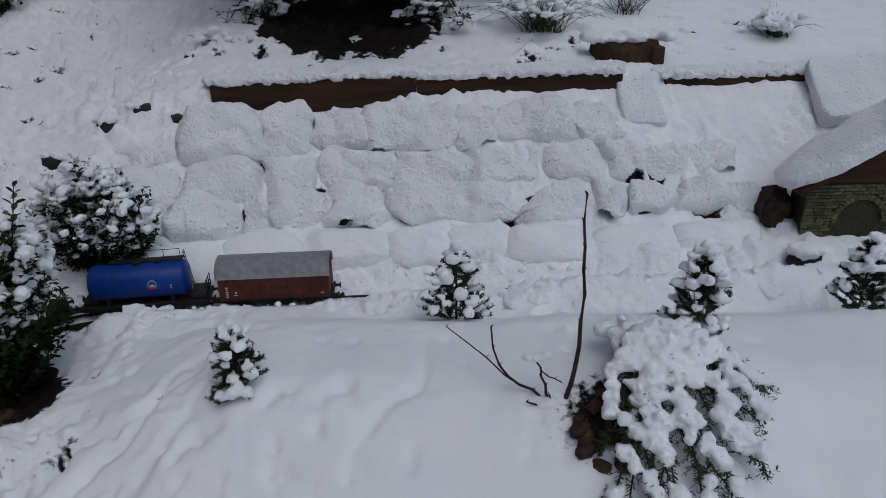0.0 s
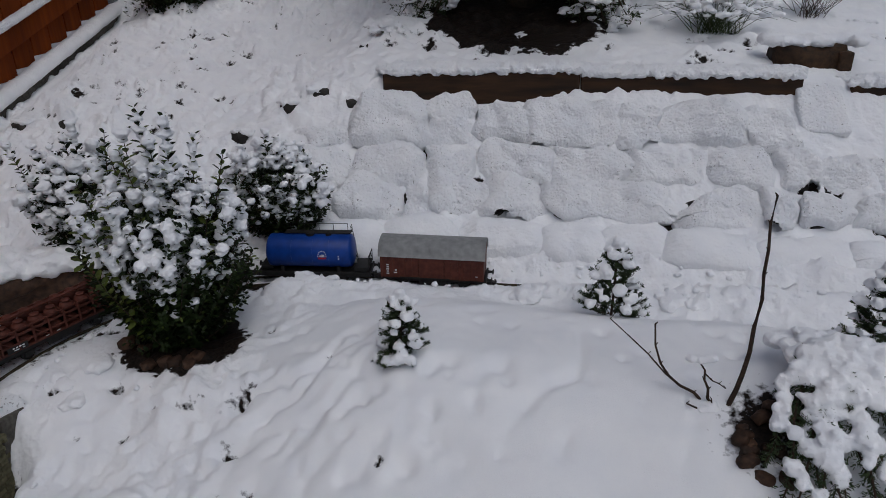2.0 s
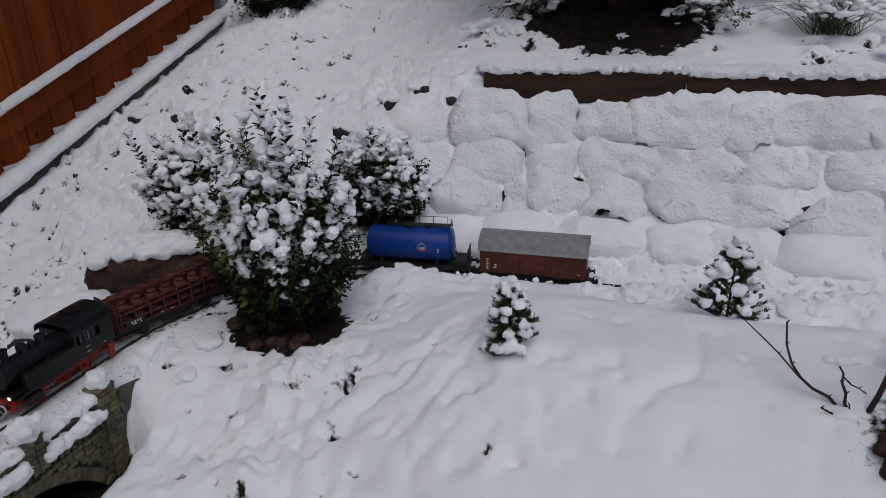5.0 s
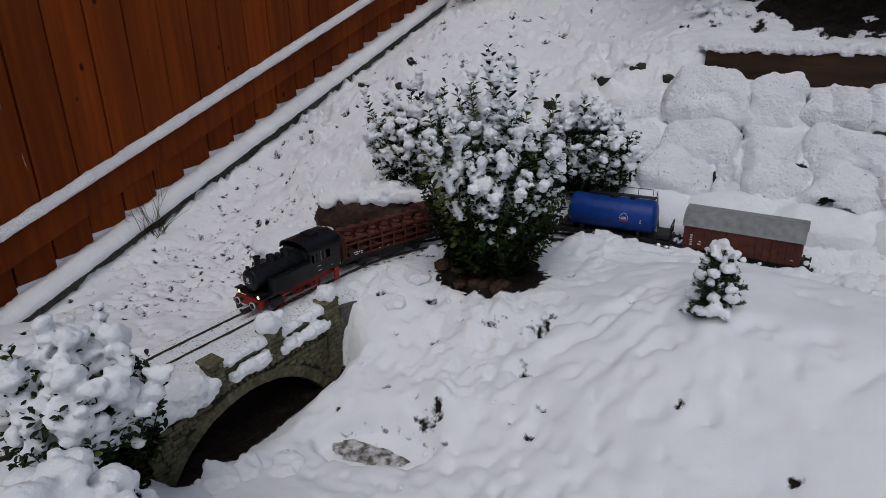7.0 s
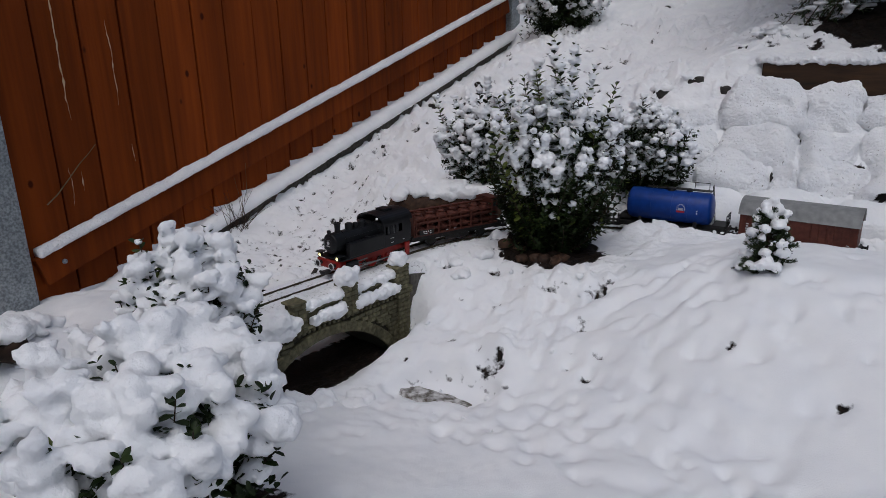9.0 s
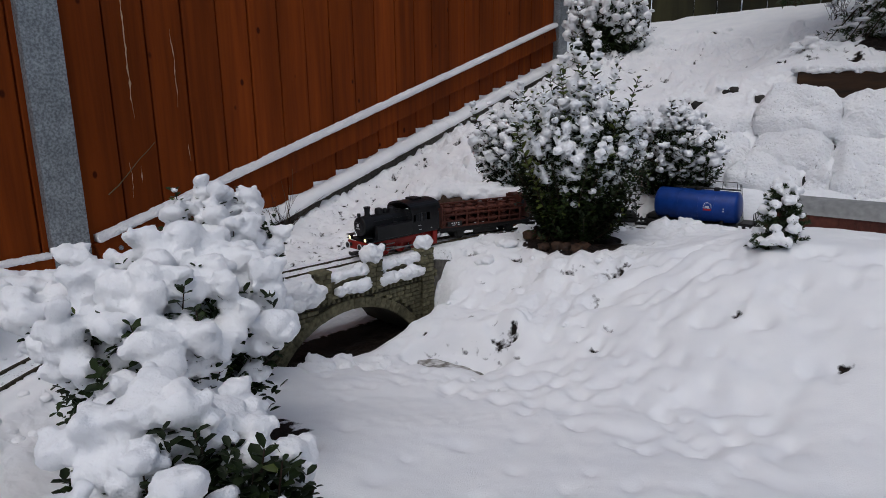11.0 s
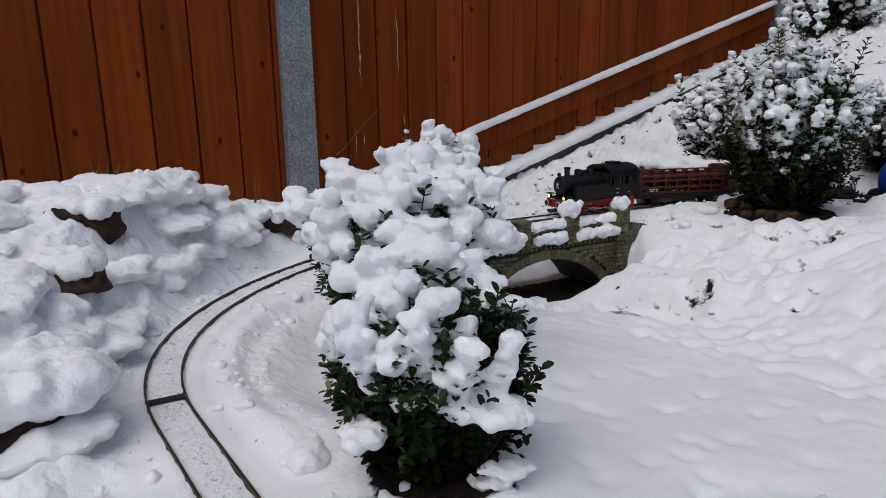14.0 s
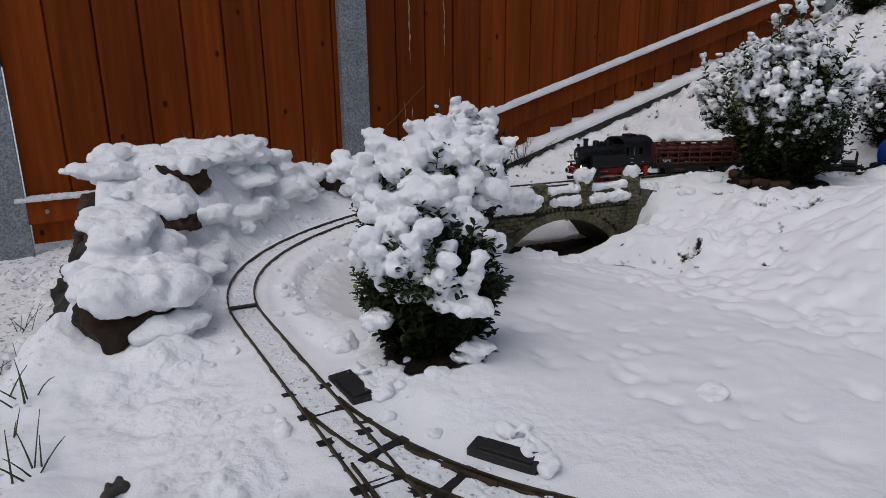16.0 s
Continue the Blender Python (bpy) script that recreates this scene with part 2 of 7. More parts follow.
SNOW_GROUND = snow_stuff("snow_ground", 0.0080, 0.0011, bare=True, scale=42, clots=70, clot=0.0024)
SNOW_SOFT = snow_stuff("snow_soft", 0.0020, 0.0010, scale=100, clots=120, clot=0.0012)
SNOW_TRODDEN = snow_stuff("snow_trodden", 0.0040, 0.0020, scale=90, pits=0.40, clots=120, clot=0.0025)
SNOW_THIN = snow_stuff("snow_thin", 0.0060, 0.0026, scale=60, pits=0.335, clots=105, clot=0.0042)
SNOW_STUCK = snow_stuff("snow_stuck", 0.0060, 0.0026, scale=60, clots=100, clot=0.0045)
SLUSH = surf("slush", (0.10, 0.085, 0.065), (0.62, 0.61, 0.60), 55, 0.45, bump=0.002, bump_scale=80, patch=0.3, contrast=0.13)
SCRATCH = surf("raw_wood", (0.40, 0.26, 0.14), (0.58, 0.42, 0.26), 80, 0.85)
WOOD_FENCE = surf("fence_wood", (0.130, 0.0248, 0.0028), (0.242, 0.0503, 0.0052), 34, 0.75, bump=0.0016, bump_scale=60, stretch=(1, 1, 0.05), tint=0.16, patch=0.30, knots=0.095, spec=0.1)
WOOD_BEAM = surf("beam_wood", (0.009, 0.005, 0.003), (0.075, 0.036, 0.014), 38, 0.75, bump=0.002, bump_scale=70, stretch=(0.12, 0.5, 1), patch=0.4)
WOOD_MOSS = surf("mossy_wood", (0.016, 0.015, 0.006), (0.050, 0.047, 0.018), 16, 0.85, bump=0.002, bump_scale=60, stretch=(1, 1, 0.15), tint=0.25, patch=0.5)
WOOD_LOG = surf("log_wood", (0.010, 0.006, 0.003), (0.060, 0.032, 0.015), 45, 0.8, bump=0.003, bump_scale=90, patch=0.5)
ZINC = surf("galvanised", (0.18, 0.20, 0.215), (0.36, 0.395, 0.415), 120, 0.5, 0.4, bump=0.0003, bump_scale=120, patch=0.2, contrast=0.12)
CONCRETE = surf("concrete", (0.040, 0.036, 0.030), (0.125, 0.115, 0.095), 60, 0.9, bump=0.0015, bump_scale=200, patch=0.4)
ROCK = surf("rock", (0.012, 0.011, 0.010), (0.055, 0.050, 0.043), 30, 0.8, bump=0.004, bump_scale=60, tint=0.35, patch=0.4)
ROCK_BROWN = surf("brown_rock", (0.014, 0.008, 0.005), (0.095, 0.050, 0.028), 55, 0.75, bump=0.003, bump_scale=80, tint=0.4, patch=0.4)
BRICK = surf("bridge_stone", (0.055, 0.050, 0.027), (0.175, 0.160, 0.092), 90, 0.85, bump=0.0008, bump_scale=500, tint=0.28, patch=0.35)
MORTAR = surf("bridge_joint", (0.022, 0.020, 0.013), (0.065, 0.058, 0.036), 120, 0.9, bump=0.001, bump_scale=300)
RAIL_METAL = surf("rail", (0.026, 0.020, 0.012), (0.095, 0.076, 0.046), 90, 0.5, 0.4, bump=0.0002, bump_scale=400)
PLASTIC = surf("black_plastic", (0.010, 0.010, 0.011), (0.028, 0.027, 0.026), 120, 0.5, bump=0.0003, bump_scale=500)
LOCO_BLACK = surf("loco_black", (0.0045, 0.0048, 0.0054), (0.011, 0.0115, 0.013), 60, 0.42, bump=0.0001, bump_scale=500, patch=0.2)
LOCO_RED = surf("loco_red", (0.19, 0.009, 0.006), (0.33, 0.018, 0.011), 60, 0.45, patch=0.3)
STEEL = surf("steel", (0.16, 0.16, 0.16), (0.30, 0.30, 0.29), 120, 0.35, 0.9)
WAGON_BROWN = surf("wagon_brown", (0.060, 0.016, 0.010), (0.125, 0.038, 0.024), 70, 0.7, bump=0.0003, bump_scale=300, patch=0.35)
WAGON_DARK = surf("wagon_frame", (0.010, 0.010, 0.010), (0.026, 0.024, 0.022), 80, 0.6)
TANK_GREY = surf("tank_grey", (0.036, 0.041, 0.048), (0.058, 0.064, 0.073), 40, 0.5, patch=0.15)
TANK_BLUE = surf("tank_blue", (0.004, 0.030, 0.180), (0.008, 0.048, 0.270), 40, 0.42, patch=0.15)
ROOF_GREY = surf("roof_grey", (0.20, 0.20, 0.20), (0.33, 0.33, 0.32), 50, 0.6, patch=0.2)
WHITE_PAINT = surf("white_paint", (0.5, 0.5, 0.5), (0.7, 0.7, 0.7), 80, 0.6)
RED_PAINT = surf("red_paint", (0.38, 0.015, 0.01), (0.5, 0.02, 0.015), 80, 0.6)
GLASS_DARK = surf("window_glass", (0.02, 0.022, 0.025), (0.03, 0.032, 0.035), 60, 0.12)
LAMP_GLOW = glow("lamp_glow", (1.0, 0.86, 0.35), 1.6)
LEAF = surf("leaf", (0.005, 0.011, 0.0025), (0.024, 0.040, 0.008), 45, 0.55, patch=0.45, spec=0.2)
LEAF_YOUNG = surf("young_leaf", (0.060, 0.085, 0.016), (0.130, 0.160, 0.032), 45, 0.45, patch=0.3)
NEEDLE = surf("needle", (0.016, 0.029, 0.011), (0.060, 0.086, 0.031), 60, 0.6, patch=0.4)
BARK = surf("bark", (0.020, 0.012, 0.008), (0.065, 0.040, 0.026), 90, 0.85, bump=0.001, bump_scale=300)
STRAW = surf("dry_grass", (0.075, 0.055, 0.025), (0.20, 0.15, 0.075), 60, 0.8)
GRASS = surf("grass", (0.020, 0.034, 0.010), (0.070, 0.090, 0.030), 60, 0.7)


# ---------- building helpers ----------
def thing(name, m, label, category, group="", kind=""):
    ob = new(name)
    ob.matrix_world = m
    ob.empty_display_size = 0.02
    return tagged(ob, label, category, group, kind)


def mesh_ob(name, bm, material, flat=False):
    me = bpy.data.meshes.new(name)
    if not flat:
        for f in bm.faces:
            f.smooth = True
    bm.to_mesh(me)
    bm.free()
    me.materials.append(material)
    return new(name, me)


def part(name, bm, material, parent, label="", flat=True):
    ob = mesh_ob(name, bm, material, flat)
    ob.parent = parent
    return tagged(ob, label)


def box(bm, c, s, bevel=0.0, turn=None):
    m = Matrix.Translation(c) @ (turn or Matrix()) @ Matrix.Diagonal((*s, 1))
    vs = bmesh.ops.create_cube(bm, size=1.0, matrix=m)["verts"]
    if bevel:
        es = list({e for v in vs for e in v.link_edges})
        bmesh.ops.bevel(bm, geom=es, offset=bevel, segments=2, profile=0.5, affect="EDGES")
    return bm


def rod(bm, a, b, r, r2=None, n=10):
    a, b = Vector(a), Vector(b)
    m = Matrix.Translation((a + b) / 2) @ (b - a).to_track_quat("Z", "Y").to_matrix().to_4x4()
    bmesh.ops.create_cone(bm, cap_ends=True, segments=n, radius1=r, radius2=r if r2 is None else r2, depth=(b - a).length, matrix=m)
    return bm


def lathe(bm, profile, m, n=24):
    """Turns (radius, height) pairs about z, then places them by m."""
    rings = []
    for r, h in profile:
        rings.append([bm.verts.new(m @ Vector((r * math.cos(2 * math.pi * k / n), r * math.sin(2 * math.pi * k / n), h))) for k in range(n)])
    for p, q in zip(rings, rings[1:]):
        for k in range(n):
            bm.faces.new((p[k], p[(k + 1) % n], q[(k + 1) % n], q[k]))
    bm.faces.new(rings[0][::-1])
    bm.faces.new(rings[-1])
    return bm


def tube(bm, pts, r0, r1, n=6):
    pts = [Vector(p) for p in pts]
    rings = []
    for i, p in enumerate(pts):
        d = (pts[min(i + 1, len(pts) - 1)] - pts[max(i - 1, 0)]).normalized()
        q = d.to_track_quat("Z", "Y")
        r = r0 + (r1 - r0) * i / (len(pts) - 1)
        rings.append([bm.verts.new(p + q @ Vector((r * math.cos(6.283 * k / n), r * math.sin(6.283 * k / n), 0))) for k in range(n)])
    for p, q in zip(rings, rings[1:]):
        for k in range(n):
            bm.faces.new((p[k], p[(k + 1) % n], q[(k + 1) % n], q[k]))
    bm.faces.new(rings[0][::-1])
    bm.faces.new(rings[-1])
    return bm


def sweep(bm, rows, profile, offset=0.0):
    """A profile of (across, up) pairs carried along rows of (x, y, z, heading)."""
    rings = []
    for x, y, z, a in rows:
        c, s = math.cos(a), math.sin(a)
        rings.append([bm.verts.new((x - s * (offset + u), y + c * (offset + u), z + w)) for u, w in profile])
    k = len(profile)
    for p, q in zip(rings, rings[1:]):
        for i in range(k):
            bm.faces.new((p[i], p[(i + 1) % k], q[(i + 1) % k], q[i]))
    bm.faces.new(rings[0])
    bm.faces.new(rings[-1][::-1])
    return bm


def ico(sub):
    b = bmesh.new()
    bmesh.ops.create_icosphere(b, subdivisions=sub, radius=1.0)
    vs = np.array([v.co[:] for v in b.verts])
    fs = np.array([[v.index for v in f.verts] for f in b.faces])
    b.free()
    return vs, fs


ICO = {k: ico(k) for k in (1, 2, 3, 4, 5)}


def from_arrays(name, vs, fs, material, parent=None, label="", flat=False):
    me = bpy.data.meshes.new(name)
    me.from_pydata(np.asarray(vs).tolist(), [], np.asarray(fs).tolist() if isinstance(fs, np.ndarray) else fs)
    me.materials.append(material)
    if not flat:
        me.polygons.foreach_set("use_smooth", [True] * len(me.polygons))
    me.update()
    ob = new(name, me)
    ob.parent = parent
    return tagged(ob, label)


def wobble(vs, amp, scale, seed=0.0):
    """Moves points by soft noise."""
    off = Vector((seed * 7.31, seed * 3.17, seed * 5.77))
    return np.array([np.array(v) + amp * np.array(noise.noise_vector(Vector(v) * scale + off)[:]) for v in vs])


def crumble(size):
    """Soft cloudy relief of that grain."""
    name = "crumble_%.4f" % size
    t = bpy.data.textures.get(name) or bpy.data.textures.new(name, "CLOUDS")
    t.noise_scale, t.noise_depth = size, 2
    return t


def snow_lumps(name, blobs, parent, voxel=0.005, label="", material=None, sub=2, rough=0.22, ragged=0, melt=2):
    """Lumps of snow, run together into one skin; blobs: (x, y, z, rx, ry, rz)."""
    bv, bf = ICO[sub]
    vs, fs, k = [], [], 0
    if ragged:
        r = random.Random(len(blobs))
        more = []
        for x, y, z, a, b, c in blobs:
            for _ in range(ragged):
                t, q = r.uniform(0, 6.283), r.uniform(0.7, 1.0)
                s = r.uniform(0.30, 0.52)
                more.append((x + a * q * math.cos(t), y + b * q * math.sin(t), z + c * r.uniform(-0.25, 0.75), a * s, b * s, c * s * 1.25))
        blobs = blobs + more
    for i, (x, y, z, a, b, c) in enumerate(blobs):
        w = bv * (1 + rough * np.array([noise.noise(Vector(p) * 1.7 + Vector((i * 1.3, x * 9, y * 9))) for p in bv]))[:, None]
        vs.append(w * (a, b, c) + (x, y, z))
        fs.append(bf + k)
        k += len(bv)
    ob = from_arrays(name, np.concatenate(vs), np.concatenate(fs), material or SNOW_SOFT, parent, label)
    r = ob.modifiers.new("skin", "REMESH")
    r.mode, r.voxel_size, r.use_smooth_shade = "VOXEL", voxel, True
    s = ob.modifiers.new("melt", "SMOOTH")
    s.factor, s.iterations = 0.5, melt
    d = ob.modifiers.new("swell", "DISPLACE")
    d.texture, d.strength, d.mid_level = crumble(round(voxel * 7.0, 4)), voxel * 2.0, 0.5
    d = ob.modifiers.new("crumble", "DISPLACE")
    d.texture, d.strength, d.mid_level = crumble(round(voxel * 3.2, 4)), voxel * 2.0, 0.5
    return ob


def pillow(size, m=5.0, n=20):
    """A block with evenly spread points and softly rounded edges: points and faces, centred."""
    q = np.tan(np.linspace(-1, 1, n + 1) * math.pi / 4.6) / math.tan(math.pi / 4.6)
    A, B = np.meshgrid(q, q)
    A, B, C = A.ravel(), B.ravel(), np.ones((n + 1) ** 2)
    sides = [np.stack(s, 1) for s in ((A, B, C), (B, A, -C), (C, A, B), (-C, B, A), (B, C, A), (A, -C, B))]
    v = np.concatenate(sides)
    v = v / ((np.abs(v) ** m).sum(1) ** (1 / m))[:, None] * (np.array(size) / 2)
    i = np.arange((n + 1) ** 2).reshape(n + 1, n + 1)
    f = np.stack([i[:-1, :-1], i[:-1, 1:], i[1:, 1:], i[1:, :-1]], -1).reshape(-1, 4)
    f = np.concatenate([f + k * (n + 1) ** 2 for k in range(6)])
    _, first, back = np.unique(np.round(v, 6), axis=0, return_index=True, return_inverse=True)
    return v[first], back.ravel()[f]


def rounded(size, power=0.42, sub=4, amp=0.004, scale=25, seed=0.0):
    """A block with rounded, uneven edges: points and faces, centred."""
    vs, fs = ICO[sub]
    v = np.sign(vs) * np.abs(vs) ** power
    v = v / np.abs(v).max() * (np.array(size) / 2)
    return wobble(v, amp, scale, seed), fs


# ---------- the snow-covered ground, one sheet out to the horizon ----------
def lines(a, b, step, far):
    core = list(np.arange(a, b + step / 2, step))
    grow, lo, hi = step, [], []
    d = 0.0
    while d < far:
        grow *= 1.16
        d += grow
        lo.append(a - d)
        hi.append(core[-1] + d)
    return np.array(lo[::-1] + core + hi)


BANK_GAPS = ((-0.653, 2.276, 0.026, 1.3), (-0.679, 2.145, 0.020, 1.2), (-0.457, 2.193, 0.034, 0.8), (-0.201, 2.185, 0.020, 1.5), (0.221, 2.149, 0.032, 0.9),
             (0.680, 2.33, 0.036, 0.6), (0.762, 2.331, 0.030, 0.8), (0.916, 2.219, 0.055, 0.5), (-0.679, 2.082, 0.016, 1.6), (-0.898, 2.116, 0.022, 0.9), (0.315, 2.36, 0.016, 1.3))


def build_ground():
    xs, ys = lines(-2.9, 1.60, 0.0085, 90), lines(-1.1, 3.85, 0.0085, 90)
    X, Y = np.meshgrid(xs, ys)
    x, y = X.ravel(), Y.ravel()
    z = land(x, y)
    d, _, side = near(LINE_A, x, y)
    d2, _, _ = near(BRANCH_A, x, y)
    d = np.minimum(d, d2)
    off = smooth(0.03, 0.12, d)
    inner = (x > -3.4) & (x < 2.1) & (y > -1.5) & (y < 4.2)
    big, mid, small, crust = np.zeros(len(x)), np.zeros(len(x)), np.zeros(len(x)), np.zeros(len(x))
    for i in np.flatnonzero(inner):
        p = Vector((x[i], y[i], 0.3))
        big[i] = noise.noise(p * 5.5)
        p = p + 0.045 * noise.noise_vector(p * 4.5)
        mid[i] = 2.2 * abs(noise.noise(p * 11)) - 0.55
        small[i] = 2.0 * abs(noise.noise(p * 27)) - 0.5
        crust[i] = noise.noise(p * 48)
    lump = 0.03 + 0.15 * smooth(-0.40, -0.85, x) * smooth(0.1, 0.6, y)                        # smoother on the open right, lumpy towards the bridge
    lump = np.maximum(lump, (0.85 - 0.5 * smooth(2.5, 2.75, y)) * smooth(1.45, 1.75, y))
    lump = np.maximum(lump, 0.62 * smooth(-0.62, -0.95, x) * smooth(0.70, 0.86, y))
    lump = np.maximum(lump, 0.9 * smooth(-0.1, -0.4, y) * (side < 0))
    lump = np.maximum(lump, 1.35 * smooth(-0.95, -1.25, x) * smooth(1.2, 1.5, y) * smooth(4.3, 3.8, y))
    lump = lump * np.clip(0.75 + 1.5 * big, 0.25, 1.6)
    off = off * (1 - 0.85 * pit(x, y))
    z = z + off * (0.016 * big * (0.6 + 0.6 * lump) + 0.0200 * mid * lump + 0.0125 * small * lump + 0.0055 * crust * lump + 0.0012 * crust) + (1 - off) * 0.002 * small
    # clods pushed up along the line
    ridge = smooth(0.075, 0.12, d) * smooth(0.30, 0.17, d)
    z = z + ridge * (0.011 * np.maximum(0, mid) + 0.007 * np.maximum(0, small)) * (0.5 + (y > 1.3) * 0.6)
    # small hollows and prints
    specks = np.zeros(len(x))
    rng = random.Random(5)
    for _ in range(1700):
        px, py = rng.uniform(-2.75, 0.6), rng.uniform(-0.1, 3.7)
        if rng.random() < 0.25:
            px, py = rng.uniform(-1.2, -0.2), rng.uniform(0.5, 1.15)
        r, dep = rng.uniform(0.009, 0.024), rng.uniform(0.005, 0.014)
        i = np.flatnonzero((np.abs(x - px) < 0.07) & (np.abs(y - py) < 0.07))
        q = np.exp(-((x[i] - px) ** 2 + (y[i] - py) ** 2) / (r * r))
        z[i] -= off[i] * dep * q
        if (px < -1.15 or py > 2.68 or py < 1.4) and rng.random() < (0.62 if py > 1.4 else 0.05) and (py > 1.4 or (px < -0.7 and py > 0.6)):
            w = 0.011 + 0.030 * rng.random() ** 1.7
            q = np.exp(-(((x[i] - px) / w) ** 2 + ((y[i] - py) / (w * rng.uniform(0.4, 0.8))) ** 2))
            z[i] -= off[i] * 0.75 * w * q
            z[i] += off[i] * 0.6 * w * np.exp(-(((x[i] - px) / (1.3 * w)) ** 2 + ((y[i] - py - 1.1 * w) / w) ** 2))
            specks[i] = np.maximum(specks[i], rng.uniform(0.55, 1.0) * q)
    # dents where drips and clods have fallen on the slope
    for _ in range(900):
        px, py = rng.uniform(-2.65, -1.15), rng.uniform(1.3, 3.9)
        if rng.random() < 0.25:
            px, py = rng.uniform(-1.15, -0.45), rng.uniform(2.6, 3.3)
        r, dep = rng.uniform(0.012, 0.034), rng.uniform(0.008, 0.020)
        i = np.flatnonzero((np.abs(x - px) < 0.1) & (np.abs(y - py) < 0.1))
        u, w = (x[i] - px) / r, (y[i] - py) / r / rng.uniform(0.55, 0.9)
        z[i] += off[i] * dep * (0.45 * np.exp(-(u * u + (w - 1.0) ** 2)) - np.exp(-(u * u + w * w) ** 1.5))
    # dark holes melted through to the soil
    for px, py, w, q0 in ((-0.199, 0.86, 0.013, 1.0), (-0.999, 0.796, 0.009, 0.7), (-1.085, 0.788, 0.013, 0.7), (-0.695, 0.808, 0.013, 0.9), (-0.756, 0.833, 0.010, 0.6), (-0.703, 0.871, 0.012, 0.6), (-0.423, 0.928, 0.009, 1.4), (-1.061, 0.958, 0.010, 1.2),
                           (-0.912, 0.778, 0.011, 0.9), (-0.859, 1.341, 0.010, 0.8), (-0.629, 1.186, 0.010, 0.6), (-0.797, 1.110, 0.009, 0.8), (-0.764, 0.868, 0.009, 0.6), (-0.90, 0.70, 0.008, 0.6), (-0.87, 0.735, 0.007, 0.9), (-1.17, 0.70, 0.012, 0.7)):
        i = np.flatnonzero((np.abs(x - px) < 0.08) & (np.abs(y - py) < 0.08))
        q = np.exp(-(((x[i] - px) / w) ** 2 + ((y[i] - py) / (w * q0)) ** 2))
        z[i] -= 0.014 * q
        specks[i] = np.maximum(specks[i], (0.6 + 30 * w) * q)
    # open joints between the stones of the bank, sunk and given the dark soil colour
    for px, py, w, q0 in BANK_GAPS:
        i = np.flatnonzero((np.abs(x - px) < 0.12) & (np.abs(y - py) < 0.12))
        q = np.exp(-(((x[i] - px) / w) ** 4 + ((y[i] - py) / (w * q0)) ** 4))
        z[i] -= 0.03 * q
        specks[i] = np.maximum(specks[i], 1.2 * q)
    # soft dents on the open snow
    for _ in range(170):
        px, py, r = rng.uniform(-1.15, 0.75), rng.uniform(0.5, 1.45), rng.uniform(0.012, 0.036)
        i = np.flatnonzero((np.abs(x - px) < 0.09) & (np.abs(y - py) < 0.09))
        z[i] -= off[i] * rng.uniform(0.002, 0.0075) * np.exp(-(((x[i] - px) / r) ** 2 + ((y[i] - py) / r / 0.75) ** 2))
    # dimples with leaf litter near the fence
    for _ in range(420):
        px, py = rng.gauss(-2.2, 0.22), rng.gauss(1.05, 0.28)
        r = rng.uniform(0.009, 0.021)
        i = np.flatnonzero((np.abs(x - px) < 0.05) & (np.abs(y - py) < 0.05))
        q = np.exp(-(((x[i] - px) / r) ** 2 + ((y[i] - py) / r / 0.7) ** 2))
        z[i] -= 0.012 * q
        specks[i] = np.maximum(specks[i], rng.uniform(0.45, 0.80) * q)
    # shallow trails
    for (ax, ay), (bx, by), bend, dep in (((-0.95, 0.86), (-0.52, 1.16), 0.10, 0.010), ((-0.83, 1.0), (-0.55, 1.22), -0.05, 0.009), ((-0.18, 1.0), (-0.05, 1.3), 0.06, 0.006), ((-0.80, 0.92), (-0.62, 1.22), 0.04, 0.009)):
        for u in np.linspace(0, 1, 60):
            px, py = ax + (bx - ax) * u + bend * math.sin(3.1 * u), ay + (by - ay) * u + 0.03 * math.sin(7 * u)
            i = np.flatnonzero((np.abs(x - px) < 0.05) & (np.abs(y - py) < 0.05))
            z[i] -= dep * 0.45 * np.exp(-((x[i] - px) ** 2 + (y[i] - py) ** 2) / 0.0002)
    # where soil and leaf litter show
    e = np.sqrt(((x + 0.45) / 0.44) ** 2 + ((y - 3.24) / 0.42) ** 2) + 0.12 * mid + 0.10 * big
    bare = np.maximum(1.3 * smooth(1.08, 0.92, e), specks)
    bare = np.maximum(bare, 1.25 * smooth(0.28, 0.48, bump2(x, y, -1.08, 1.265, 0.172, 0.84) + 0.10 * small))
    bare = np.maximum(bare, 1.2 * bump2(x, y, -1.10, 1.62, 0.12, 0.6))
    bare = np.maximum(bare, 0.50 * smooth(0.10, 0.04, d) * smooth(1.0, 1.15, y) * smooth(-0.45, -0.85, x))
    bare = np.maximum(bare, 1.2 * smooth(0.30, 0.36, y) * smooth(0.90, 0.86, y) * smooth(-1.54, -1.49, x) * smooth(-1.27, -1.33, x))
    bare = np.maximum(bare, 1.2 * smooth(0.30, 0.48, bump2(x, y, -0.44, -0.25, 0.098) + 0.08 * small))
    bare = np.maximum(bare, 1.15 * smooth(0.30, 0.48, bump2(x, y, -0.90, -0.06, 0.18) + 0.08 * small))
    bare = np.maximum(bare, 1.2 * bump2(x, y, 0.32, 1.05, 0.075))
    # thin shadow line and slight brown under the slab's lip, put in as soil
    bare = np.maximum(bare, 0.36 * pit(x, y) * (1 - pit(x, y + 0.013)))
    bare = np.maximum(bare, 0.30 * smooth(-0.83, -0.95, y) * smooth(-2.4, -1.6, y) * smooth(0.3, 0.0, x))
    nx, ny = len(xs), len(ys)
    i = np.arange(nx * ny).reshape(ny, nx)
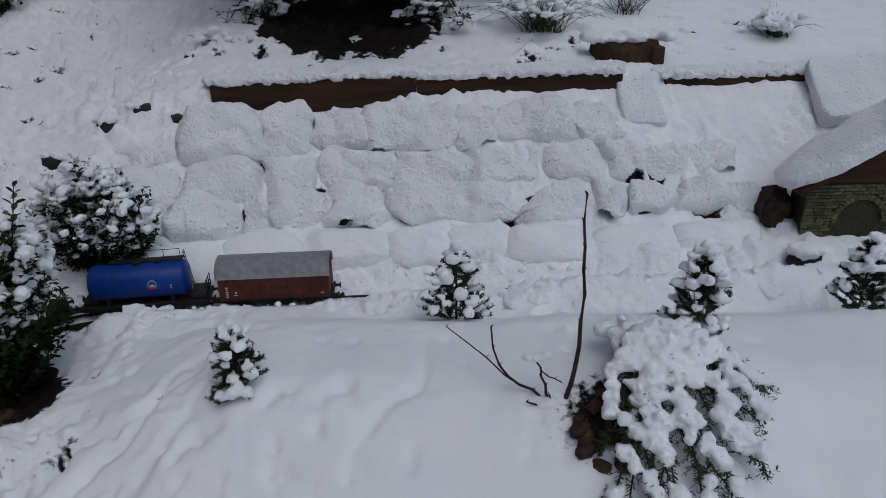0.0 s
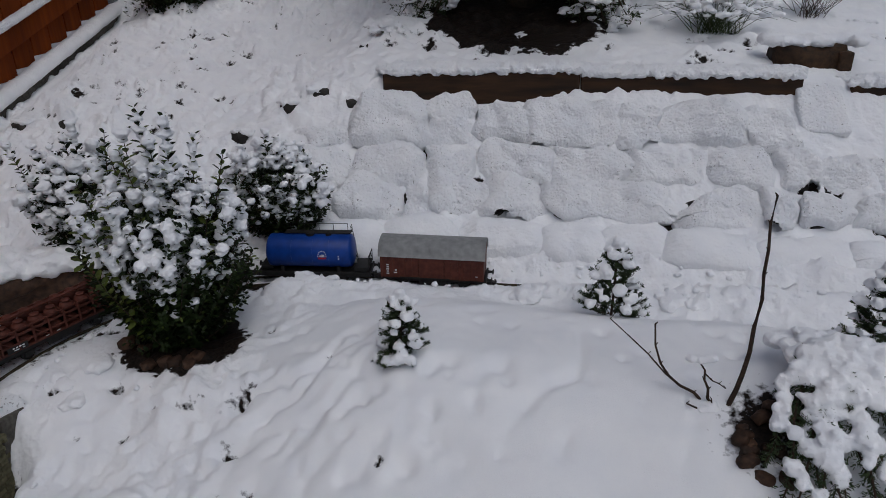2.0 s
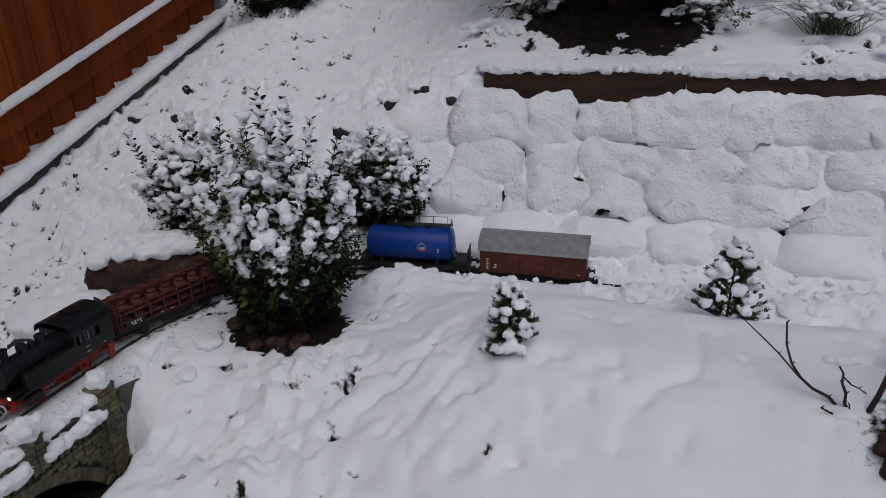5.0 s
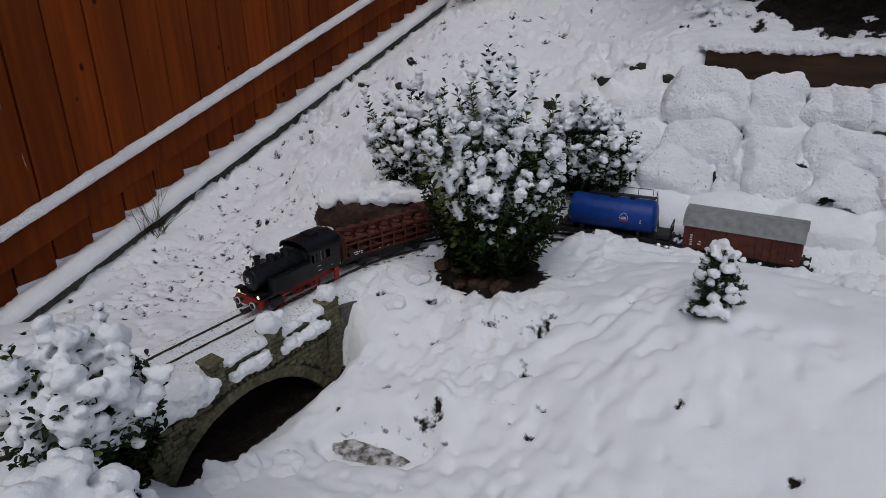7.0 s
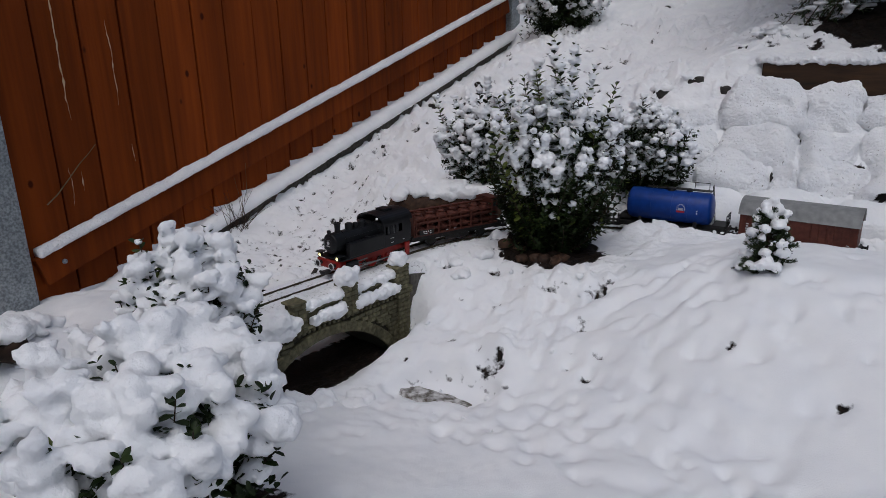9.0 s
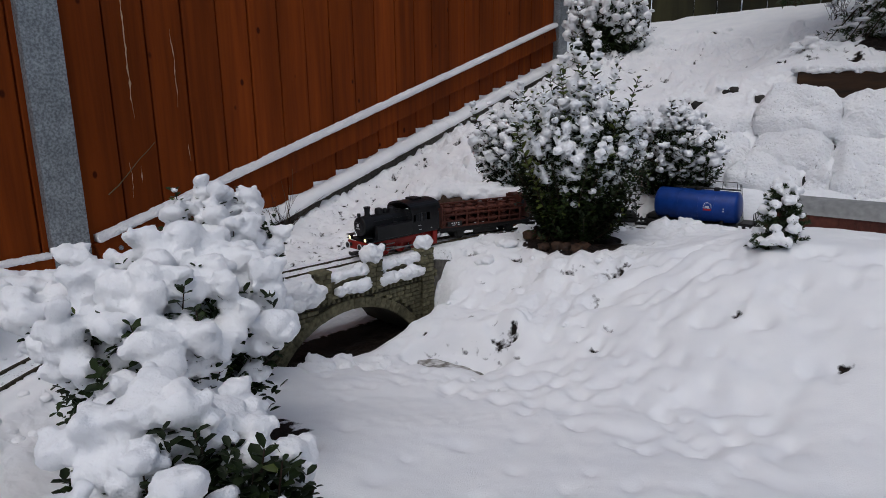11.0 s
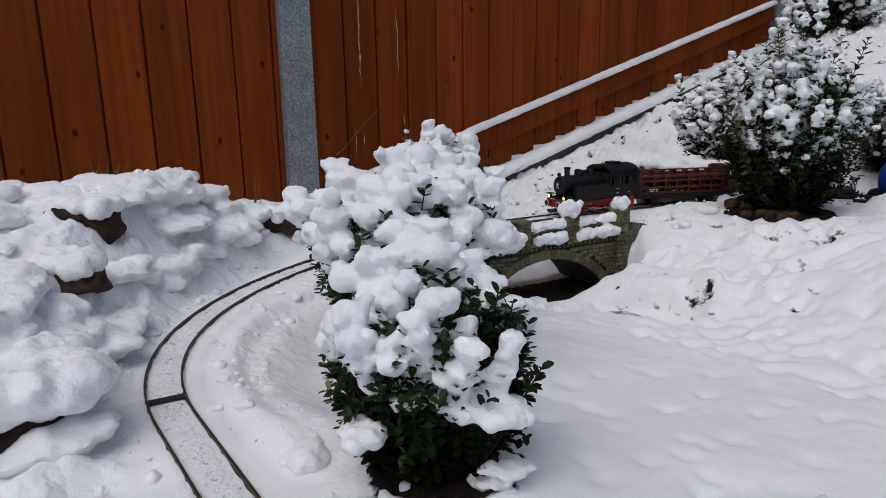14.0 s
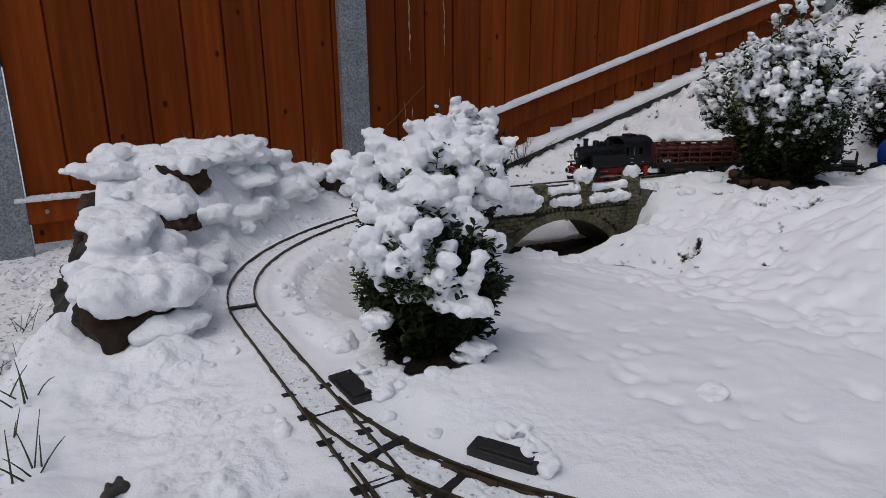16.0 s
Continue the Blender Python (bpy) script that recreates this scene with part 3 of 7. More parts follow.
    fs = np.stack([i[:-1, :-1], i[:-1, 1:], i[1:, 1:], i[1:, :-1]], -1).reshape(-1, 4)
    ob = from_arrays("ground", np.stack([x, y, z], 1), fs, SNOW_GROUND)
    at = ob.data.attributes.new("bare", "FLOAT", "POINT")
    at.data.foreach_set("value", np.clip(bare, 0, 1.3).astype(np.float32))
    at = ob.data.attributes.new("broken", "FLOAT", "POINT")
    at.data.foreach_set("value", np.clip(0.10 + 0.95 * lump + 0.5 * ridge, 0, 1.0).astype(np.float32))
    return tagged(ob, "uneven snow over a sloping garden with soil showing", "snow", kind="structure")


build_ground()



def meltwater():
    """A thin sheet of grey-brown slush lying in the hollow."""
    n, c, t = 64, Vector((-1.025, 0.678, land1(-1.02, 0.665) + 0.007)), 0.36
    vs, fs = [tuple(c)], []
    for k, q in enumerate((0.5, 1.0, 1.04)):
        for i in range(n):
            a = 2 * math.pi * i / n
            w = q * (1 + 0.22 * noise.noise(Vector((math.cos(a) * 2.2, math.sin(a) * 2.2, 4))) + 0.10 * noise.noise(Vector((math.cos(a) * 7, math.sin(a) * 7, 9))))
            u, v = 0.105 * w * math.cos(a), 0.036 * w * math.sin(a)
            vs.append((c.x + u * math.cos(t) - v * math.sin(t), c.y + u * math.sin(t) + v * math.cos(t), c.z - (0.012 if k == 2 else 0)))
    for i in range(n):
        j = (i + 1) % n
        fs.append((0, 1 + i, 1 + j))
        for k in (0, 1):
            fs.append((1 + k * n + i, 1 + (k + 1) * n + i, 1 + (k + 1) * n + j, 1 + k * n + j))
    ob = from_arrays("slush", vs, fs, SLUSH)
    tagged(ob, "sheet of grey-brown slush in a hollow of the snow", "slush", kind="stuff")


meltwater()

# ---------- stained board fence on the slope, with its steel posts ----------
FENCE_O, FENCE_U = Vector((-2.72, 1.32, 0)), Vector((-0.21, 1.54, 0)).normalized()
FENCE_N = Vector((FENCE_U.y, -FENCE_U.x, 0))      # towards the garden
FENCE_M = Matrix(((FENCE_U.x, -FENCE_N.x, 0, FENCE_O.x), (FENCE_U.y, -FENCE_N.y, 0, FENCE_O.y), (0, 0, 1, 0), (0, 0, 0, 1)))


def foot(s):
    """Height of the fence's foot along it."""
    return -0.116 + 0.277 * s if s > -1.05 else -0.37


def build_fence():
    rng = random.Random(3)
    fence = thing("board_fence", FENCE_M, "orange-brown stained wooden board fence on a snowy slope", "fence")
    pitch, first = 0.159, -3.358
    for i in range(48):
        s = first + i * pitch
        if s > 2.52:
            break
        # board tops stand unseen at about 2.75 m, raised to shade the slope
        lo = foot(s) + 0.010 + rng.uniform(-0.004, 0.004)
        bm = box(bmesh.new(), (s, rng.uniform(-0.003, 0.003), (lo + 2.75) / 2), (pitch - rng.uniform(0.005, 0.008), 0.022, 2.75 - lo), 0.004)
        if i > 5:
            box(bm, (s + pitch / 2, 0.008, (lo + 2.79) / 2), (0.018, 0.005, 2.71 - lo))
        part("board", bm, WOOD_FENCE, fence)
    for k, (s, w) in enumerate(((-2.55, 0.13), (-1.125, 0.13), (2.52, 0.13))):
        post = thing("steel_post", FENCE_M @ Matrix.Translation((s, -0.035, 0)), "galvanised steel fence post with a dull spangled surface", "post", "fence posts")
        part("web", box(bmesh.new(), (0, -0.012, 0.5), (w, 0.008, 3.4), 0.002), ZINC, post)
        part("flange", box(bmesh.new(), (-w / 2 + 0.004, 0.018, 0.5), (0.008, 0.052, 3.4), 0.002), ZINC, post)
        part("flange", box(bmesh.new(), (w / 2 - 0.004, 0.018, 0.5), (0.008, 0.052, 3.4), 0.002), ZINC, post)
    # sloping rail with snow along its top
    a = math.atan(0.284)
    turn = Matrix.Rotation(-a, 4, "Y")
    s0, s1 = -1.03, 2.42
    mid, L = (s0 + s1) / 2, (s1 - s0) / math.cos(a)
    z_of = lambda s: 0.130 + 0.281 * s
    bm = box(bmesh.new(), (mid, -0.030, z_of(mid) - 0.055), (L, 0.034, 0.105), 0.004, turn)
    rail = part("rail", bm, WOOD_FENCE, fence, "sloping plank rail")
    bm = box(bmesh.new(), (-1.85, -0.030, -0.23), (1.36, 0.034, 0.09), 0.004)
    part("rail", bm, WOOD_FENCE, fence, "level plank rail low on the fence")
    for s in (-2.42, -1.25):
        part("bolt", rod(bmesh.new(), (s, -0.046, -0.23), (s, -0.053, -0.23), 0.008), ZINC, fence, "round bolt head")
    part("bolt", rod(bmesh.new(), (-0.95, -0.046, z_of(-0.95) - 0.06), (-0.95, -0.053, z_of(-0.95) - 0.06), 0.009), ZINC, fence, "round bolt head")
    # pale scrapes in the stain, and a dry tendril clinging to the boards
    for s, z0, z1, w, seed in ((-0.822, 0.285, 0.75, 0.0045, 1), (-0.815, 0.03, 0.10, 0.0022, 2), (-0.632, 0.32, 0.62, 0.0026, 3), (-0.60, 0.10, 0.17, 0.0020, 4), (-0.86, -0.02, 0.12, 0.0018, 5)):
        bm, rows, n = bmesh.new(), [], 26
        for i in range(n):
            z = z0 + (z1 - z0) * i / (n - 1)
            c = s + 0.010 * noise.noise(Vector((z * 9, seed, 0))) + 0.003 * noise.noise(Vector((z * 60, seed, 2)))
            q = w * max(0.12, 0.55 + 1.1 * noise.noise(Vector((z * 40, seed, 5)))) * min(1.0, 4 * i / n, 4 * (n - 1 - i) / n + 0.1)
            rows.append((bm.verts.new((c - q, -0.0155, z)), bm.verts.new((c, -0.0165, z)), bm.verts.new((c + q, -0.0155, z))))
        for p, q in zip(rows, rows[1:]):
            for k in (0, 1):
                bm.faces.new((p[k], p[k + 1], q[k + 1], q[k]))
        part("scrape", bm, SCRATCH, fence, "pale scrape in the stain")
    tendril = tube(bmesh.new(), [(-0.957, -0.020, 0.007), (-0.915, -0.018, 0.035), (-0.873, -0.018, 0.075), (-0.82, -0.018, 0.128), (-0.78, -0.018, 0.160), (-0.748, -0.018, 0.190)], 0.0026, 0.0010, 6)
    part("dry_tendril", tendril, STRAW, fence, "dry straw-coloured tendril")
    # concrete edging below the boards
    edging = thing("edging", FENCE_M, "dark damp concrete edging along the fence foot", "kerb", kind="structure")
    k0, k1 = -1.05, 2.6
    km = (k0 + k1) / 2
    a2 = math.atan(0.277)
    bm = box(bmesh.new(), (km, -0.056, foot(km) - 0.105), ((k1 - k0) / math.cos(a2), 0.05, 0.16), 0.006, Matrix.Rotation(-a2, 4, "Y"))
    part("kerb", bm, CONCRETE, edging)
    def snow_strip(name, zf, w, h, y0, seed, s_from, s_to, label):
        n, vs, fs = 340, [], []
        prof = [(-0.5, 0.0), (-0.5, 0.45), (-0.38, 0.85), (-0.1, 1.0), (0.25, 0.95), (0.46, 0.6), (0.5, 0.1), (0.44, -0.08)]
        for i in range(n):
            s = s_from + (s_to - s_from) * i / (n - 1)
            hh = h * (1 + 0.18 * noise.noise(Vector((s * 9, seed, 0))) + 0.16 * noise.noise(Vector((s * 45, seed, 1))))
            ww = w * (1 + 0.18 * noise.noise(Vector((s * 14, seed, 5))) + 0.07 * noise.noise(Vector((s * 70, seed, 7))))
            for u, t in prof:
                q = FENCE_M @ Vector((s, y0 - u * ww + 0.004 * noise.noise(Vector((s * 80, u * 5, seed))), zf(s) + t * hh + 0.0025 * noise.noise(Vector((s * 90, t * 4, seed + 2)))))
                vs.append(q[:])
        k = len(prof)
        for i in range(n - 1):
            for j in range(k - 1):
                fs.append((i * k + j, (i + 1) * k + j, (i + 1) * k + j + 1, i * k + j + 1))
        fs.append(tuple(range(k)))
        fs.append(tuple(range((n - 1) * k, n * k))[::-1])
        return tagged(from_arrays(name, vs, fs, SNOW_STUCK if h < 0.04 else SNOW_SOFT), label, "snow", kind="stuff")
    snow_strip("snow_on_rail", lambda s: z_of(s) - 0.002, 0.062, 0.028, -0.034, 3, s0, s1, "rounded strip of snow along the sloping fence rail")
    snow_strip("snow_on_edging", lambda s: foot(s) - 0.026, 0.104, 0.046, -0.054, 8, k0, k1, "thick strip of snow on the concrete edging")
    snow_strip("snow_on_rail", lambda s: -0.187, 0.05, 0.02, -0.034, 5, -2.52, -1.2, "thin snow on the level fence rail")


build_fence()


def build_back_fence():
    rng = random.Random(9)
    fence = thing("back_fence", pose(-3.3, 4.62, 0.6, 0, 0, 4), "dark mossy wooden fence at the top of the slope", "fence")
    for i in range(34):
        h = 1.7 + rng.uniform(-0.03, 0.03)
        bm = box(bmesh.new(), (0.09 + i * 0.175, rng.choice((0, 0.02)), h / 2 - 0.3 + 0.012 * i * 0), (0.168, 0.022, h), 0.003)
        part("board", bm, WOOD_MOSS, fence)


build_back_fence()


# ---------- terraced bank of snow-plastered stones ----------
def bank_xy(x, v):
    return x, v + float(bank_line(np.array(x)))


def bank_stone(x0, x1, v, z0, z1, depth, seed, lean=0.0, grow=1.06, rough=1.0, square=3.6):
    w, h = x1 - x0, z1 - z0
    x, y = bank_xy((x0 + x1) / 2, v)
    r = random.Random(seed)
    a = math.degrees(math.atan(0.3 if x < -0.4 else 0.08))
    st = thing("wall_stone", pose(x, y, (z0 + z1) / 2, lean, r.uniform(-6, 6) * rough ** 2, a + r.uniform(-8, 8) * rough ** 2), "squared retaining stone plastered with rough snow", "stone", "stones of the bank")
    vs, fs = rounded((w * 0.96, depth * 0.72, h * 0.92), 0.42, 3, 0.006, 14, seed)
    from_arrays("rock", vs + np.array((0, depth * 0.42, -h * 0.02)), fs, ROCK, st)
    vs, fs = pillow((w * grow, depth * 1.15, h * grow), square, 36)
    skew, taper, tilt = r.uniform(-0.14, 0.14) * rough, r.uniform(-0.22, 0.10) * rough, r.uniform(-0.14, 0.14) * rough
    x, z = vs[:, 0].copy(), vs[:, 2].copy()
    vs[:, 0] = x * (1 + taper * z / h) + skew * z
    vs[:, 2] = z + tilt * x * (z > -h * 0.2) * 0.6
    vs = wobble(wobble(vs, 0.034 * rough, 6, seed + 50), 0.017 * rough, 17, seed)
    away = vs / np.maximum(0.03, np.linalg.norm(vs, axis=1))[:, None]
    grain = np.array([noise.noise(Vector(p) * 70 + Vector((seed, 0, 0))) + 0.7 * noise.noise(Vector(p) * 140 + Vector((seed, 0, 0))) for p in vs])
    vs = vs + away * (0.0042 * rough * grain)[:, None]
    # the crust breaks open here and there along the foot, where the dark stone shows
    keep = vs[:, 2] > -h * 0.62 + h * 0.36 * np.array([max(0.0, noise.noise(Vector((p[0] * 11, seed * 3.0, 0))) + 0.12 * noise.noise(Vector((p[0] * 60, seed, p[1] * 60)))) for p in vs]) * (rough > 0.8)
    fs = [tuple(f) for f in fs if keep[f].all()]
    vs = vs + np.array((0, depth * 0.38, h * 0.03))
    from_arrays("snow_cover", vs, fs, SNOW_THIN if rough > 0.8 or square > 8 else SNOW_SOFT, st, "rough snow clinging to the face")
    return st


def build_bank():
    rng = random.Random(21)
    seed = 1
    rows = ((2.445, 0.165, 0.355, 0.16, (-1.15, -0.935, -0.66, -0.49, -0.30, 0.02, 0.19, 0.48, 0.66), 0.022),
            (2.310, 0.060, 0.225, 0.16, (-1.07, -0.895, -0.655, -0.44, -0.19, 0.08, 0.35, 0.57, 0.70, 0.87, 1.07), 0.016),
            (2.185, -0.035, 0.130, 0.16, (-1.03, -0.915, -0.69, -0.60, -0.41, -0.19, 0.26, 0.53, 0.63, 0.82, 0.99, 1.13), 0.016),
            (2.02, -0.120, 0.035, 0.20, (-0.98, -0.71, -0.47, -0.19, -0.0, 0.21, 0.50, 0.78, 1.06), 0.006))
    for k, (v, z0, z1, dep, cuts, jit) in enumerate(rows):
        for a, b in zip(cuts, cuts[1:]):
            top = z1 - 0.022 * float(smooth(-0.7, 0.9, (a + b) / 2)) + rng.uniform(-jit, jit * 0.6)
            if k == 0 and a < -0.94:
                top -= 0.075
            if k == 0 and -0.94 < a < -0.7:
                top += 0.03
            bank_stone(a, b, v + rng.uniform(-0.014, 0.014), z0, top, dep, seed, (-38, -47, -48, -56)[k] + rng.uniform(-6, 6), (1.09, 1.11, 1.11, 1.16)[k], (1.0, 1.0, 1.1, 0.6)[k], (4.6, 4.0, 4.2, 3.4)[k])
            seed += 1
    # squared upright stone, and the big slab at the end of the beam
    bank_stone(0.660, 0.828, 2.512, 0.20, 0.42, 0.06, 71, -50, 1.02, 0.4, 9.0)
    bank_stone(1.40, 1.85, 2.46, 0.20, 0.50, 0.06, 73, -50, 1.0, 0.5, 10.0)
    # timber beams
    for x0, x1, z, h in ((-0.86, -0.12, 0.425, 0.12), (-0.12, 0.68, 0.410, 0.105), (0.84, 1.46, 0.385, 0.09)):
        (ax, ay), (bx, by) = bank_xy(x0, 2.585), bank_xy(x1, 2.585)
        L = math.hypot(bx - ax, by - ay)
        beam = thing("timber_beam", pose((ax + bx) / 2, (ay + by) / 2, z - h / 2, 0, 0, math.degrees(math.atan2(by - ay, bx - ax))), "dark weathered timber beam holding the snowy slope", "beam", "timber beams")
        part("timber", box(bmesh.new(), (0, 0.02, 0), (L - 0.004, 0.07, h), 0.006), WOOD_BEAM, beam)
        blobs = []
        for _ in range(int(L / 0.005)):
            u = rng.uniform(-L / 2, L / 2)
            blobs.append((u, 0.035 + rng.uniform(-0.010, 0.05), h / 2 + 0.010 + rng.uniform(-0.003, 0.005), rng.uniform(0.030, 0.050), rng.uniform(0.030, 0.044), rng.uniform(0.018, 0.023)))
        for _ in range(int(L / 0.004)):
            blobs.append((rng.uniform(-L / 2, L / 2), rng.uniform(-0.022, -0.004), h / 2 + rng.uniform(-0.002, 0.016), rng.uniform(0.010, 0.018), rng.uniform(0.008, 0.014), rng.uniform(0.008, 0.012)))
        ob = snow_lumps("snow_on_beam", blobs, None, 0.0048, "rough ridge of snow along a timber beam", SNOW_STUCK)
        ob.matrix_world = beam.matrix_world
        tagged(ob, category="snow", kind="stuff")
    # old sawn log lying above the beam
    log = thing("sawn_log", pose(0.725, 2.82, 0.445, 0, 0, 4), "short dark sawn log lying in the snow", "log")
    bm = bmesh.new()
    rod(bm, (-0.13, 0, 0), (0.12, 0.01, 0), 0.066, 0.070, 18)
    box(bm, (0.115, -0.03, -0.03), (0.05, 0.09, 0.14), 0.008)
    part("wood", bm, WOOD_LOG, log, flat=False)
    ob = snow_lumps("snow_on_log", [(0.725 + u, 2.835 + rng.uniform(-0.03, 0.03), 0.512 + rng.uniform(-0.006, 0.008), 0.040, 0.055, 0.024) for u in np.linspace(-0.15, 0.16, 12)], None, 0.007, "snow lying on a sawn log", SNOW_SOFT)
    tagged(ob, category="snow", kind="stuff")


build_bank()


# ---------- model stone bridge ----------
BX, ARCH_Y, ARCH_Z, ARCH_R = -1.338, 0.578, -0.490, 0.277


def arch_z(y, r):
    q = r * r - (y - ARCH_Y) ** 2
    return ARCH_Z + math.sqrt(q) if q > 0 else -9.0


def build_bridge():
    rng = random.Random(17)
    bridge = thing("stone_bridge", pose(0, 0, 0), "model railway bridge of small yellow-grey stones with one arch", "bridge")
    y0, y1, top, base = 0.18, 0.905, -0.168, -0.42
    n = 110
    ys = [y0 + (y1 - y0) * i / n for i in range(n + 1)]
    bm = bmesh.new()
    cols = []
    for y in ys:
        lo = max(base, arch_z(y, ARCH_R))
        cols.append([bm.verts.new((x, y, z)) for x in (BX - 0.004, BX - 0.235) for z in (lo, top)])
    for p, q in zip(cols, cols[1:]):
        bm.faces.new((p[0], q[0], q[1], p[1]))
        bm.faces.new((p[2], p[3], q[3], q[2]))
        bm.faces.new((p[1], q[1], q[3], p[3]))
        bm.faces.new((p[0], p[2], q[2], q[0]))
    bm.faces.new((cols[0][0], cols[0][1], cols[0][3], cols[0][2]))
    bm.faces.new((cols[-1][0], cols[-1][2], cols[-1][3], cols[-1][1]))
    wall = part("wall", bm, MORTAR, bridge, "recessed dark joints behind the stones")
    # ring of arch stones
    bm = box(bmesh.new(), (0, 0, 0), (0.012, 0.0195, 0.030), 0.0022)
    vous = part("arch_stone", bm, BRICK, wall)
    count = 31
    span = 0.98
    for i in range(count):
        a = -span + 2 * span * i / (count - 1)
        ob = vous if i == 0 else bpy.data.objects.new("arch_stone", vous.data)
        if i:
            scene.collection.objects.link(ob)
            ob.parent = wall
        r = ARCH_R + 0.0155
        ob.matrix_basis = pose(BX + 0.0005 + rng.uniform(-0.0008, 0.0012), ARCH_Y + r * math.sin(a), ARCH_Z + r * math.cos(a), -math.degrees(a) + rng.uniform(-1, 1))
    # coursed stones
    kinds = []
    for L in (0.019, 0.025, 0.031, 0.037):
        me = bpy.data.meshes.new("stone")
        b = box(bmesh.new(), (0, 0, 0), (0.010, L - 0.0022, 0.0118), 0.0018)
        b.to_mesh(me)
        b.free()
        me.materials.append(BRICK)
        kinds.append((L, me))
    z = -0.1935
    while z > -0.375:
        y = 0.30 + rng.uniform(0, 0.02)
        while y < y1 - 0.01:
            L, me = rng.choice(kinds)
            yc = y + L / 2
            if math.hypot(yc - ARCH_Y, z - ARCH_Z) > ARCH_R + 0.034 and yc + L / 2 < y1:
                ob = new("stone", me)
                ob.parent = wall
                ob.matrix_basis = pose(BX + rng.uniform(-0.0012, 0.0010), yc, z, rng.uniform(-1.5, 1.5))
            y += L
        z -= 0.0128
    # string course, dentils, parapet
    part("string_course", box(bmesh.new(), (BX - 0.004, (y0 + y1) / 2, -0.164), (0.026, y1 - y0, 0.010), 0.002), BRICK, bridge)
    d = part("dentil", box(bmesh.new(), (0, 0, 0), (0.012, 0.0085, 0.010), 0.0015), BRICK, bridge)
    for i in range(44):
        ob = d if i == 0 else bpy.data.objects.new("dentil", d.data)
        if i:
            scene.collection.objects.link(ob)
            ob.parent = bridge
        ob.matrix_basis = pose(BX + 0.002, y0 + 0.01 + i * 0.0165, -0.176)
    part("parapet", box(bmesh.new(), (BX - 0.014, (y0 + y1) / 2, -0.146), (0.012, y1 - y0, 0.034), 0.002), BRICK, bridge)
    part("coping", box(bmesh.new(), (BX - 0.014, (y0 + y1) / 2, -0.127), (0.020, y1 - y0, 0.005), 0.0015), BRICK, bridge)
    part("parapet", box(bmesh.new(), (BX - 0.226, (y0 + y1) / 2, -0.146), (0.012, y1 - y0, 0.034), 0.002), BRICK, bridge, "far parapet")
    for y, w, low in ((0.315, 0.04, -0.17), (0.492, 0.040, -0.17), (0.665, 0.044, -0.17), (0.862, 0.048, -0.40)):
        pier = part("pillar", box(bmesh.new(), (BX - 0.010, y, (low - 0.094) / 2), (0.036, w - 0.006, -0.094 - low), 0.002), MORTAR, bridge)
        z = -0.100
        while z > max(low, -0.36):
            cut = rng.uniform(0.35, 0.65)
            for a, b in ((0, cut), (cut, 1)):
                bm = box(bmesh.new(), (BX + 0.001, y + w * ((a + b) / 2 - 0.5), z), (0.026, w * (b - a) - 0.002, 0.0118), 0.0015)
                part("stone", bm, BRICK, pier)
            z -= 0.0132
        part("cap", box(bmesh.new(), (BX - 0.010, y, -0.091), (0.046, w + 0.006, 0.007), 0.002), BRICK, pier)
    # wing wall that turns back into the bank
    turn = Matrix.Rotation(radians(14), 4, "Z") @ Matrix.Rotation(radians(-12), 4, "X")
    bm = box(bmesh.new(), (BX - 0.020, 0.945, -0.255), (0.02, 0.13, 0.22), 0.003, turn)
    part("wing_wall", bm, CONCRETE, bridge, "plain grey wing wall")
    # snow lying on the deck under and beside the rails
    vs, fs, nx, ny = [], [], 22, 90
    for i in range(ny):
        for j in range(nx):
            x, y = BX - 0.020 - 0.215 * j / (nx - 1), 0.10 + 0.90 * i / (ny - 1)
            edge = min(j, nx - 1 - j) < 1
            vs.append((x, y, rail_height(y) - 0.0050 + 0.0030 * noise.noise(Vector((x * 40, y * 40, 2))) - 0.035 * edge + 0.0105 * math.exp(-((x + 1.410) / 0.020) ** 2) * (0.45 + noise.noise(Vector((y * 12, 3, 1)))) * (y > 0.16)))
    for i in range(ny - 1):
        for j in range(nx - 1):
            fs.append((i * nx + j, i * nx + j + 1, (i + 1) * nx + j + 1, (i + 1) * nx + j))
    tagged(from_arrays("snow_on_deck", vs, fs, SNOW_TRODDEN), "thin trodden snow on the bridge deck", "snow", kind="stuff")
    # snow on parapet, ledge and pillars
    blobs = []
    for _ in range(150):
        y = rng.uniform(y0, 0.845)
        gap = min(abs(y - q) for q in (0.492, 0.665))
        if gap < 0.026:
            continue
        if rng.random() < 0.5:
            blobs.append((BX - 0.016 + rng.uniform(-0.006, 0.006), y, -0.118 + rng.uniform(-0.003, 0.006), 0.014, rng.uniform(0.014, 0.024), rng.uniform(0.009, 0.014)))
        else:
            blobs.append((BX + 0.006 + rng.uniform(-0.004, 0.005), y, -0.150 + rng.uniform(-0.005, 0.006), 0.014, rng.uniform(0.014, 0.024), rng.uniform(0.012, 0.018)))
    for y, r in ((0.662, 0.033), (0.862, 0.0285)):
        blobs.append((BX - 0.008, y, -0.091 + r * 0.62, r, r, r * 0.86))
        blobs.append((BX - 0.012, y - 0.02, -0.112, 0.018, 0.026, 0.016))
    for _ in range(70):
        y = rng.uniform(0.2, 0.47)
        blobs.append((BX + rng.uniform(-0.02, 0.02), y, -0.128 + rng.uniform(-0.025, 0.018), 0.028, 0.03, 0.022))
